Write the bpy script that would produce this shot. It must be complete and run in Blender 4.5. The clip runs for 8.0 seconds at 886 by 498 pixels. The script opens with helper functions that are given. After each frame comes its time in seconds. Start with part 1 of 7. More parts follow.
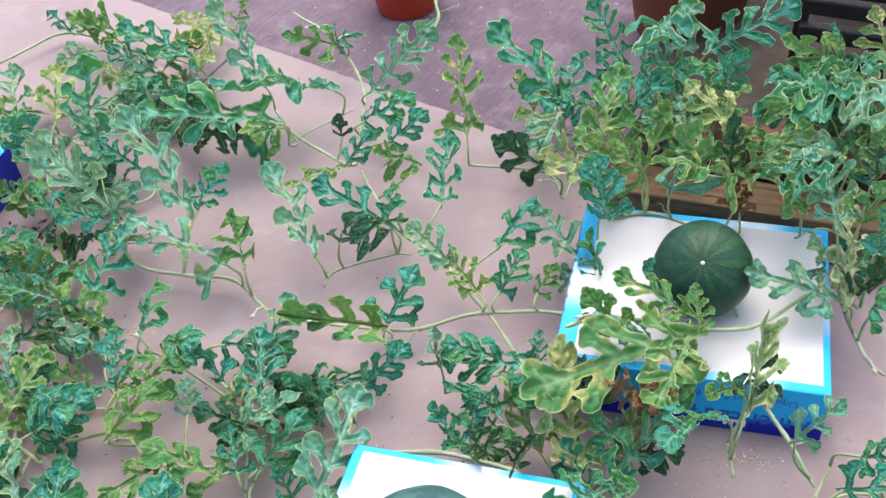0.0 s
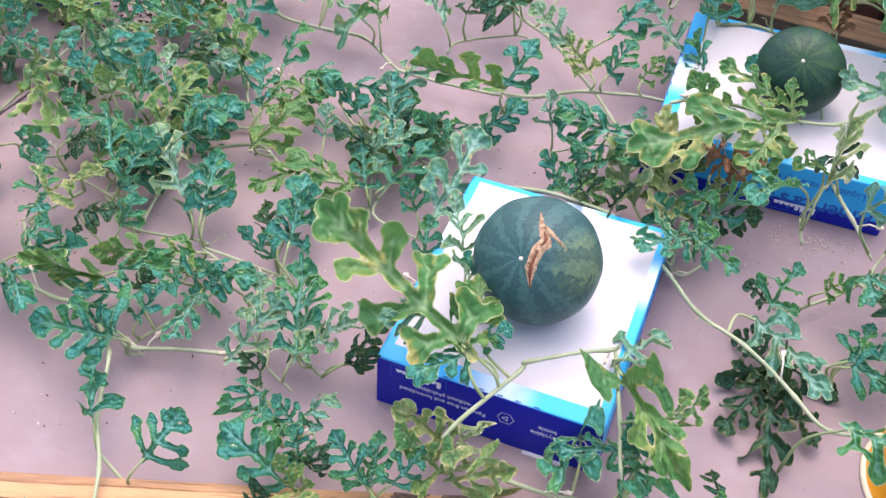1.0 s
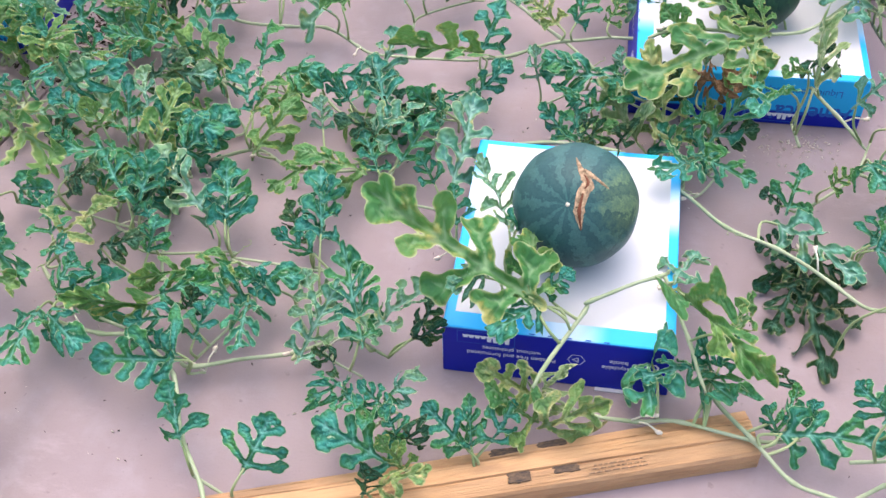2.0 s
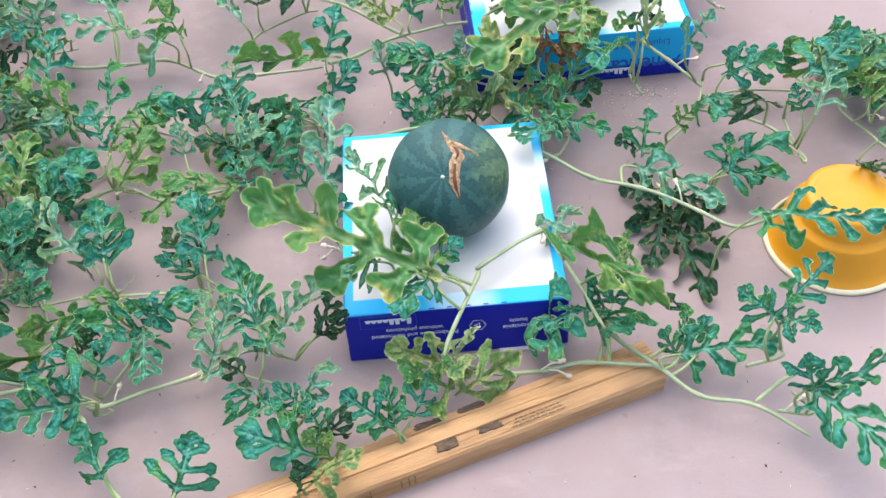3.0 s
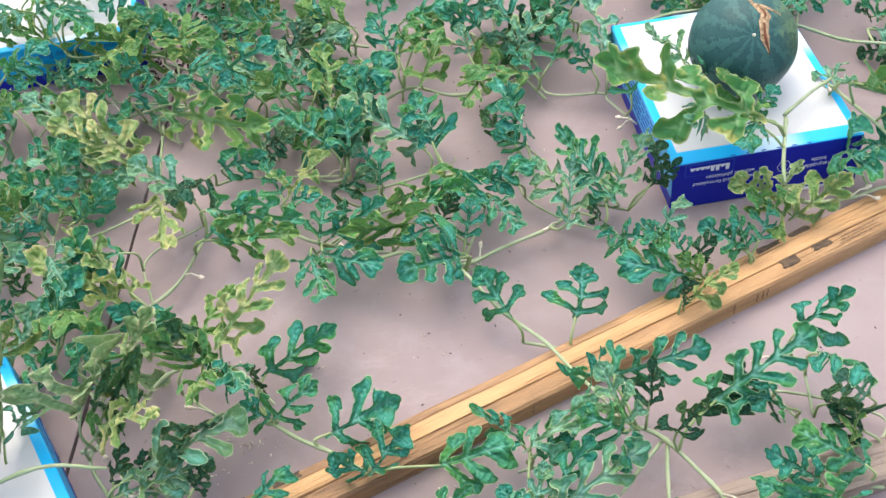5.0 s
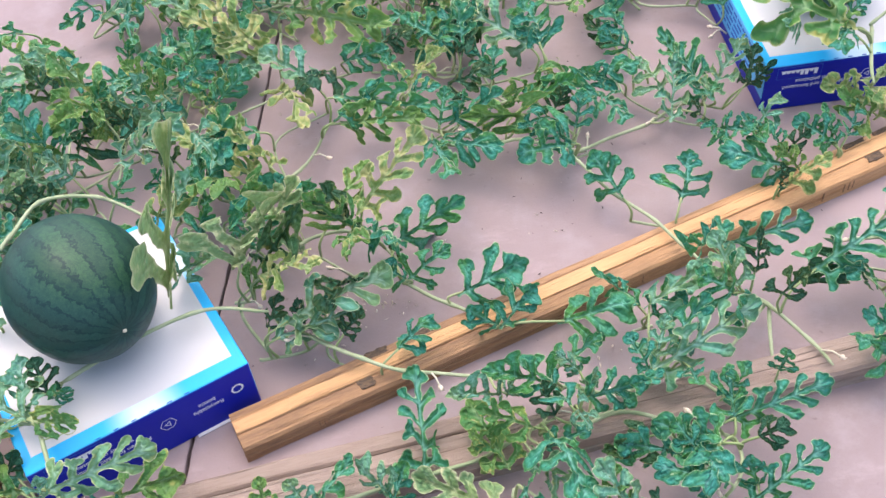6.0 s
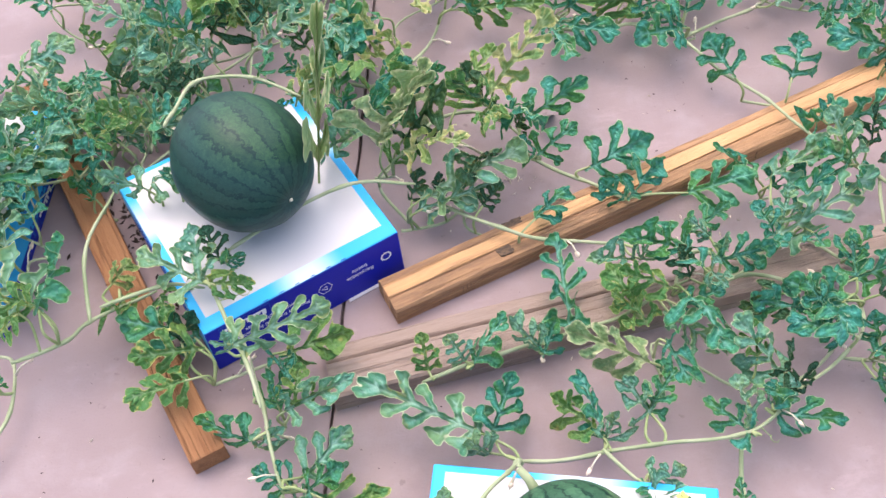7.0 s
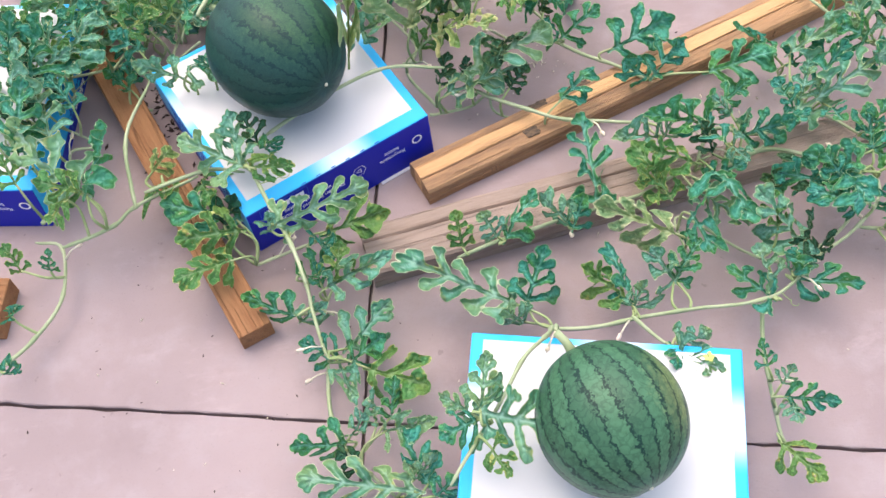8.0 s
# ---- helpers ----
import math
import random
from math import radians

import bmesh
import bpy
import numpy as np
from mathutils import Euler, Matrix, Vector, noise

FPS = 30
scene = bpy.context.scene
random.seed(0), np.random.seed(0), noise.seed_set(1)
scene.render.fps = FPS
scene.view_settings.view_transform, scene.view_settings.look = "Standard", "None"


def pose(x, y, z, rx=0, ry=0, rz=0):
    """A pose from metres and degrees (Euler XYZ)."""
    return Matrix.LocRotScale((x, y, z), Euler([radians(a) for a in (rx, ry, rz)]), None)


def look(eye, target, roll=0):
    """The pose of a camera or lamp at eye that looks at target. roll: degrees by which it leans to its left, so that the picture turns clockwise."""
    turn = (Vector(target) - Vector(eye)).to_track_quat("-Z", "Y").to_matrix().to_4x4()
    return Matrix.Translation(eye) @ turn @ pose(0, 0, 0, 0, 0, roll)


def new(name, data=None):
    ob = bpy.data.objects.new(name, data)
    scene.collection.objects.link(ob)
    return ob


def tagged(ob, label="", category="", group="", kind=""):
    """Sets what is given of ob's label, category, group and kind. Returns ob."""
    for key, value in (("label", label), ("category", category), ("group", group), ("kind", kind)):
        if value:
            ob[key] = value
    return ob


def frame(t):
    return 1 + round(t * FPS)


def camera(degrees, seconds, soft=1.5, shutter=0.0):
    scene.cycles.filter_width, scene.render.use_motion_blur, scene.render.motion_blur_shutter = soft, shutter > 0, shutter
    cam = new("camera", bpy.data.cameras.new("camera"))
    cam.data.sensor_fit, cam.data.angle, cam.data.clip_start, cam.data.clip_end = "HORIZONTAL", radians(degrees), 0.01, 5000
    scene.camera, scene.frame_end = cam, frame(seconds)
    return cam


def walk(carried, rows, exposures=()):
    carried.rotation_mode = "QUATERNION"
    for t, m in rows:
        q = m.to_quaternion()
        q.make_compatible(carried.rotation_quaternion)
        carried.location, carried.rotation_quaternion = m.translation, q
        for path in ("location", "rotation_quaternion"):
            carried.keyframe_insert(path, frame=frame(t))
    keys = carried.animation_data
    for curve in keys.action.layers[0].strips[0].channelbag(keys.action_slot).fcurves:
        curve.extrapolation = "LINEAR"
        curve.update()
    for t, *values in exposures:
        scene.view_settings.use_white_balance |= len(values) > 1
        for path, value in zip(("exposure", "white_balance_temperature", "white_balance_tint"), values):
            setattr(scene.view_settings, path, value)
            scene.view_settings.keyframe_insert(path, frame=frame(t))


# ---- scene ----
cam = camera(44.9, 8.0, soft=1.5)
PATH = [
    (0, (0.404, -0.426, 1.204), (-0.065, 0.974, -0.145), -5.4),
    (0.5, (0.38, -0.586, 1.189), (-0.131, 0.766, -0.193), -2.6),
    (1, (0.359, -0.729, 1.194), (-0.109, 0.519, -0.296), 1.2),
    (1.2, (0.334, -0.753, 1.201), (-0.109, 0.469, -0.319), 1.3),
    (2.3, (0.15, -0.838, 1.207), (-0.036, 0.464, -0.301), -4.7),
    (2.5, (0.158, -0.844, 1.201), (0.02, 0.465, -0.305), -5.3),
    (2.8, (0.137, -0.866, 1.198), (0.101, 0.451, -0.307), -4.7),
    (3, (0.134, -0.895, 1.191), (0.141, 0.446, -0.293), -4.6),
    (3.5, (0.061, -0.958, 1.214), (0.161, 0.373, -0.276), -3.9),
    (4, (-0.092, -1.021, 1.232), (0.036, 0.302, -0.263), -4.0),
    (4.5, (-0.281, -1.054, 1.235), (-0.164, 0.267, -0.262), -5.4),
    (5, (-0.449, -1.103, 1.238), (-0.34, 0.217, -0.261), -6.1),
    (5.2, (-0.496, -1.129, 1.239), (-0.399, 0.188, -0.263), -6.5),
    (6.3, (-0.721, -1.283, 1.282), (-0.602, -0.042, -0.282), -3.5),
    (6.5, (-0.76, -1.288, 1.285), (-0.651, -0.066, -0.294), -4.0),
    (7, (-0.87, -1.33, 1.327), (-0.776, -0.194, -0.316), -4.7),
    (7.5, (-0.92, -1.361, 1.359), (-0.835, -0.312, -0.342), -5.2),
    (8, (-0.929, -1.38, 1.36), (-0.855, -0.395, -0.379), -6.2),
]
# stops, kelvin and tint of the hand-held camera's own balance
BALANCE = [(0, 1.36, 6750, 11), (0.5, 1.42, 6750, 20), (1, 1.40, 6650, 27), (2.5, 1.38, 6620, 10), (3, 1.35, 6680, 8), (4, 1.32, 6800, 11), (4.5, 1.34, 6980, 7), (5, 1.36, 6900, 6), (6.5, 1.39, 6800, 19), (7.5, 1.38, 7020, 16), (8, 1.36, 7020, 13)]
walk(cam, [(t, look(eye, target, roll)) for t, eye, target, roll in PATH], BALANCE)

# ---- light ----
world = bpy.data.worlds.new("sky")
scene.world = world
world.use_nodes = True
wn, wl = world.node_tree.nodes, world.node_tree.links
sky = wn.new("ShaderNodeTexSky")
sky.sky_type, sky.sun_disc = "NISHITA", False
sky.sun_elevation, sky.sun_rotation = radians(69), radians(332)
sky.air_density, sky.dust_density, sky.ozone_density = 1.0, 3.0, 1.0
wl.new(sky.outputs[0], wn["Background"].inputs[0])
wn["Background"].inputs[1].default_value = 0.15
sun = new("sun", bpy.data.lights.new("sun", "SUN"))
sun.data.energy, sun.data.angle, sun.data.color = 0.9, radians(80), (1.0, 0.955, 0.925)
sun.matrix_world = look((0.4, 0.75, 2.3), (0, 0, 0))

# ---- materials ----


def mat(name, rough=0.6, spec=0.4, metal=0.0):
    m = bpy.data.materials.new(name)
    m.use_nodes = True
    b = m.node_tree.nodes["Principled BSDF"]
    b.inputs["Roughness"].default_value = rough
    b.inputs["Specular IOR Level"].default_value = spec
    b.inputs["Metallic"].default_value = metal
    return m


class Nodes:
    """Short hand for building a node tree."""

    def __init__(self, m):
        self.m, self.t = m, m.node_tree
        self.out = self.t.nodes["Principled BSDF"]

    def node(self, kind, **values):
        n = self.t.nodes.new(kind)
        for k, v in values.items():
            n.inputs[k.replace("_", " ")].default_value = v
        return n

    def link(self, a, b):
        self.t.links.new(a, b)

    def coords(self, scale=(1, 1, 1), source="Object"):
        c = self.node("ShaderNodeTexCoord")
        mp = self.node("ShaderNodeMapping")
        mp.inputs["Scale"].default_value = scale
        self.link(c.outputs[source], mp.inputs["Vector"])
        return mp.outputs[0]

    def noise(self, vec, scale, detail=6, rough=0.6, distortion=0.0):
        n = self.node("ShaderNodeTexNoise", Scale=scale, Detail=detail, Roughness=rough, Distortion=distortion)
        if vec is not None:
            self.link(vec, n.inputs["Vector"])
        return n.outputs["Fac"]

    def ramp(self, fac, stops):
        r = self.node("ShaderNodeValToRGB")
        e = r.color_ramp.elements
        while len(e) < len(stops):
            e.new(0.5)
        for el, (p, c) in zip(e, stops):
            el.position = p
            el.color = (*c, 1) if len(c) == 3 else c
        self.link(fac, r.inputs[0])
        return r.outputs[0]

    def mix(self, fac, a, b, blend="MIX"):
        n = self.t.nodes.new("ShaderNodeMix")
        n.data_type, n.blend_type = "RGBA", blend
        ins = [i for i in n.inputs if i.type == "RGBA"]
        fin = [i for i in n.inputs if i.type == "VALUE"][0]
        for sock, v in ((fin, fac), (ins[0], a), (ins[1], b)):
            if isinstance(v, (int, float)):
                sock.default_value = v
            elif isinstance(v, tuple):
                sock.default_value = (*v, 1)
            else:
                self.link(v, sock)
        return [o for o in n.outputs if o.type == "RGBA"][0]

    def math(self, op, a, b=0.0, c=0.0, clamp=False):
        n = self.t.nodes.new("ShaderNodeMath")
        n.operation, n.use_clamp = op, clamp
        for i, v in enumerate((a, b, c)):
            if isinstance(v, (int, float)):
                n.inputs[i].default_value = v
            else:
                self.link(v, n.inputs[i])
        return n.outputs[0]

    def step(self, v, lo, hi):
        n = self.t.nodes.new("ShaderNodeMapRange")
        n.interpolation_type = "SMOOTHSTEP"
        self.link(v, n.inputs[0])
        n.inputs[1].default_value, n.inputs[2].default_value = lo, hi
        return n.outputs[0]

    def attr(self, name):
        n = self.t.nodes.new("ShaderNodeAttribute")
        n.attribute_name = name
        return n.outputs["Fac"]

    def random(self):
        return self.node("ShaderNodeObjectInfo").outputs["Random"]

    def bump(self, height, strength=0.3, distance=0.002):
        n = self.node("ShaderNodeBump", Strength=strength, Distance=distance)
        self.link(height, n.inputs["Height"])
        self.link(n.outputs[0], self.out.inputs["Normal"])

    def colour(self, c):
        self.link(c, self.out.inputs["Base Color"])

    def rough(self, r):
        self.link(r, self.out.inputs["Roughness"])


def concrete_mat(name, light, dark, stain, bump=0.25):
    m = mat(name, 0.85, 0.25)
    n = Nodes(m)
    v = n.coords()
    big = n.noise(v, 2.2, 5, 0.55)
    mid = n.noise(v, 14, 6, 0.6)
    fine = n.noise(v, 260, 4, 0.7)
    c = n.ramp(big, [(0.3, dark), (0.7, light)])
    c = n.mix(n.step(mid, 0.45, 0.75), c, stain)
    spots = n.step(n.noise(v, 55, 3, 0.5), 0.68, 0.76)
    c = n.mix(n.math("MULTIPLY", spots, 0.35), c, tuple(x * 0.45 for x in dark))
    c = n.mix(n.math("MULTIPLY", n.step(fine, 0.55, 0.8), 0.35), c, tuple(x * 0.7 for x in dark))
    scuff = n.step(n.noise(n.coords((1.0, 2.2, 1.0)), 5.5, 7, 0.72), 0.55, 0.72)
    c = n.mix(n.math("MULTIPLY", scuff, 0.35), c, tuple(min(1.0, x * 1.3) for x in light))
    grime = n.step(n.noise(v, 3.1, 6, 0.7), 0.56, 0.72)
    c = n.mix(n.math("MULTIPLY", grime, 0.40), c, tuple(x * 0.8 for x in dark))
    n.colour(c)
    n.bump(n.math("ADD", fine, n.math("MULTIPLY", mid, 2.0)), bump, 0.0015)
    return m


SLAB = concrete_mat("pinkish concrete", (0.360, 0.283, 0.281), (0.262, 0.203, 0.202), (0.336, 0.273, 0.275))
OLD_SLAB = concrete_mat("mauve rough concrete", (0.185, 0.135, 0.162), (0.105, 0.076, 0.095), (0.22, 0.17, 0.20), 1.0)
# broom marks and pale grit of the walkway
bn = Nodes(OLD_SLAB)
worn = OLD_SLAB.node_tree.nodes["Principled BSDF"].inputs["Base Color"].links[0].from_socket
marks = bn.step(bn.noise(bn.coords((9, 1.6, 1)), 14, 5, 0.75), 0.48, 0.66)
grit = bn.step(bn.noise(bn.coords(), 90, 2, 0.5), 0.70, 0.74)
bn.colour(bn.mix(grit, bn.mix(bn.math("MULTIPLY", marks, 0.55), worn, (0.085, 0.060, 0.075)), (0.42, 0.36, 0.40)))
SOIL = concrete_mat("dark soil", (0.07, 0.055, 0.045), (0.03, 0.024, 0.02), (0.1, 0.08, 0.06), 1.0)
GAP = concrete_mat("grit in the joint", (0.20, 0.155, 0.145), (0.07, 0.055, 0.05), (0.24, 0.19, 0.18), 0.8)


def wood_mat(name, light, dark, grey, stain=0.5, flanks=False, worn_colour=(0.38, 0.24, 0.14), crack_depth=0.45):
    """Grain runs along local x."""
    m = mat(name, 0.75, 0.25)
    n = Nodes(m)
    v = n.coords((0.9, 9, 9))
    g = n.noise(v, 7, 8, 0.7, 0.6)
    fine = n.noise(n.coords((4, 120, 120)), 6, 4, 0.7)
    c = n.ramp(g, [(0.3, dark), (0.5, light), (0.72, tuple(min(1, x * 1.12) for x in light))])
    c = n.mix(n.math("MULTIPLY", n.step(fine, 0.4, 0.75), 0.45), c, dark)
    dirt = n.step(n.noise(n.coords((2.2, 14, 14)), 3, 5, 0.6), 0.55, 0.72)
    c = n.mix(n.math("MULTIPLY", dirt, stain), c, grey)
    if flanks:
        sep = n.node("ShaderNodeSeparateXYZ")
        n.link(n.coords(), sep.inputs[0])
        y = n.math("ADD", sep.outputs[1], n.math("MULTIPLY", n.math("SUBTRACT", n.noise(n.coords((3, 30, 30)), 4, 5, 0.7), 0.5), 0.012))
        worn = n.step(n.math("ABSOLUTE", n.math("SUBTRACT", y, 0.0353)), 0.009, 0.012)
        fresh = n.step(sep.outputs[0], 0.35, 0.95)
        patchy = n.math("MULTIPLY_ADD", n.step(n.noise(n.coords((5, 40, 40)), 3, 5, 0.7), 0.35, 0.65), 0.40, 0.60)
        c = n.mix(n.math("MULTIPLY", n.math("MULTIPLY", worn, patchy), n.math("MULTIPLY_ADD", fresh, -0.65, 1.0)), c, worn_colour)
    crack = n.step(n.noise(n.coords((1.2, 55, 55)), 5, 4, 0.6), 0.60, 0.66)
    c = n.mix(n.math("MULTIPLY", crack, crack_depth), c, tuple(q * 0.45 for q in dark))
    n.colour(c)
    n.bump(n.math("SUBTRACT", n.math("ADD", g, n.math("MULTIPLY", fine, 0.8)), crack), 0.8, 0.003)
    return m


PINE = wood_mat("yellowed pine", (0.68, 0.40, 0.195), (0.56, 0.305, 0.135), (0.36, 0.20, 0.105), 0.5, True, (0.28, 0.165, 0.096), 0.25)
WEATHERED = wood_mat("weathered grey wood", (0.36, 0.275, 0.225), (0.27, 0.195, 0.155), (0.22, 0.165, 0.135), 0.6, crack_depth=0.3)
CEDAR = wood_mat("orange cedar", (0.36, 0.175, 0.08), (0.23, 0.098, 0.042), (0.16, 0.078, 0.042), 0.5)
BED_WOOD = wood_mat("brown planter wood", (0.27, 0.165, 0.09), (0.14, 0.08, 0.042), (0.08, 0.05, 0.033), 0.6)
STAMP = mat("faded black ink on wood", 0.8, 0.2)
sn = Nodes(STAMP)
sn.colour(sn.ramp(sn.noise(sn.coords((20, 60, 60)), 6, 5, 0.7), [(0.35, (0.04, 0.034, 0.032)), (0.7, (0.2, 0.13, 0.075))]))

FAINT_INK = mat("worn grey ink on wood", 0.8, 0.2)
fn = Nodes(FAINT_INK)
fn.colour(fn.ramp(fn.noise(fn.coords((40, 90, 60)), 6, 5, 0.7), [(0.4, (0.20, 0.13, 0.085)), (0.65, (0.48, 0.30, 0.16))]))

WHITE_C, CYAN_C, NAVY_C = (0.60, 0.595, 0.59), (0.0, 0.42, 0.80), (0.001, 0.009, 0.30)


def card_mat(name, kind):
    """Printed carton: a white lid with a cyan border, or a printed side. Local x, y from the box's middle, z from its foot."""
    m = mat(name, 0.42, 0.28)
    n = Nodes(m)
    co = n.node("ShaderNodeTexCoord")
    sep = n.node("ShaderNodeSeparateXYZ")
    n.link(co.outputs["Object"], sep.inputs[0])
    x, y, z = sep.outputs
    soft = n.noise(co.outputs["Object"], 9, 3, 0.5)
    if kind == "lid":
        ax = n.math("SUBTRACT", n.math("SUBTRACT", BOX_W / 2, n.math("ABSOLUTE", x)), 0.014)
        front = n.math("SUBTRACT", n.math("ADD", y, BOX_D / 2), 0.026)
        back = n.math("SUBTRACT", n.math("SUBTRACT", BOX_D / 2, y), 0.010)
        d = n.math("MINIMUM", ax, n.math("MINIMUM", front, back))
        border = n.math("SUBTRACT", 1.0, n.step(d, -0.0008, 0.0008))
        mid_x = n.math("ABSOLUTE", n.math("ADD", x, -0.01))
        mid_y = n.math("ABSOLUTE", n.math("ADD", y, -0.07))
        fade = n.step(mid_x, 0.0, 0.06)
        side_fade = n.step(mid_y, 0.005, 0.06)
        fade = n.math("MULTIPLY", fade, side_fade)
        c = n.mix(n.math("MAXIMUM", fade, 0.12), (0.66, 0.80, 0.88), CYAN_C)
        c = n.mix(border, n.mix(soft, WHITE_C, (0.56, 0.555, 0.555)), c)
    else:
        navy_to = {"navy": 1.0, "cyan": 0.30}[kind]
        edge = n.math("ADD", n.math("MULTIPLY", z, 1 / BOX_H), n.math("MULTIPLY", soft, 0.02))
        band = n.math("SUBTRACT", 1.0, n.step(edge, navy_to - 0.02, navy_to + 0.02))
        light = n.mix(n.step(n.math("ADD", x, n.math("MULTIPLY", soft, 0.1)), -0.15, 0.2), (0.10, 0.44, 0.76), CYAN_C)
        c = n.mix(band, light, n.mix(soft, NAVY_C, (0.002, 0.016, 0.37)))
    n.colour(c)
    n.bump(n.noise(co.outputs["Object"], 22, 3, 0.5), 0.12, 0.003)
    return m


BOX_W, BOX_D, BOX_H = 0.300, 0.355, 0.088
FRONT_LEAN = 0.009 / BOX_H
LID, NAVY, CYAN = card_mat("white carton lid", "lid"), card_mat("navy carton side", "navy"), card_mat("cyan carton side", "cyan")


def plain(name, colour, rough=0.6, spec=0.4, vary=0.15, scale=30):
    m = mat(name, rough, spec)
    n = Nodes(m)
    v = n.coords()
    n.colour(n.ramp(n.noise(v, scale, 5, 0.6), [(0.3, tuple(c * (1 - vary) for c in colour)), (0.7, tuple(min(1, c * (1 + vary)) for c in colour))]))
    n.bump(n.noise(v, scale * 8, 3, 0.6), 0.15, 0.001)
    return m


PRINT_WHITE = plain("white print", (0.8, 0.82, 0.86), 0.5, 0.3, 0.03)
PRINT_BLUE = plain("blue print", (0.012, 0.11, 0.46), 0.5, 0.3, 0.05)
FLAP = plain("bare carton flap", (0.62, 0.6, 0.62), 0.8, 0.2, 0.08)
YELLOW = plain("yellow plastic", (0.68, 0.285, 0.006), 0.38, 0.5, 0.06, 12)
YELLOW_RIM = plain("pale rim", (0.75, 0.66, 0.45), 0.5, 0.4, 0.1)
RED = plain("orange red plastic", (0.56, 0.055, 0.02), 0.4, 0.5, 0.1, 12)
TERRACOTTA = plain("brown terracotta", (0.26, 0.085, 0.055), 0.8, 0.25, 0.2, 14)
BLACK = plain("black plastic crate", (0.012, 0.012, 0.014), 0.45, 0.5, 0.3, 20)
BRICK = plain("dark red brick", (0.16, 0.075, 0.06), 0.9, 0.2, 0.3, 40)
DRIED = plain("dried flower petal", (0.70, 0.60, 0.47), 0.8, 0.2, 0.25, 90)
CREAM = plain("cream petal", (0.64, 0.60, 0.46), 0.7, 0.3, 0.1, 90)
FLOWER = plain("yellow petal", (0.58, 0.60, 0.17), 0.6, 0.3, 0.15, 90)
LITTER = plain("dry petal litter", (0.62, 0.53, 0.43), 0.9, 0.2, 0.3, 60)
CRUMB = plain("dark soil crumb", (0.05, 0.035, 0.028), 0.9, 0.2, 0.3, 60)
CORK = plain("corky scar", (0.36, 0.24, 0.14), 0.9, 0.2, 0.75, 190)
SCAR_DARK = plain("brown rot", (0.15, 0.048, 0.022), 0.8, 0.3, 0.4, 80)


def stem_mat(name, a, b):
    m = mat(name, 0.6, 0.3)
    n = Nodes(m)
    v = n.coords()
    n.colour(n.mix(n.step(n.noise(v, 16, 4, 0.6), 0.35, 0.65), a, b))
    n.bump(n.noise(v, 420, 3, 0.6), 0.5, 0.0008)
    return m


STEM = stem_mat("hairy green stem", (0.27, 0.34, 0.18), (0.40, 0.45, 0.28))
STALK = stem_mat("green leaf stalk", (0.24, 0.33, 0.13), (0.38, 0.43, 0.22))


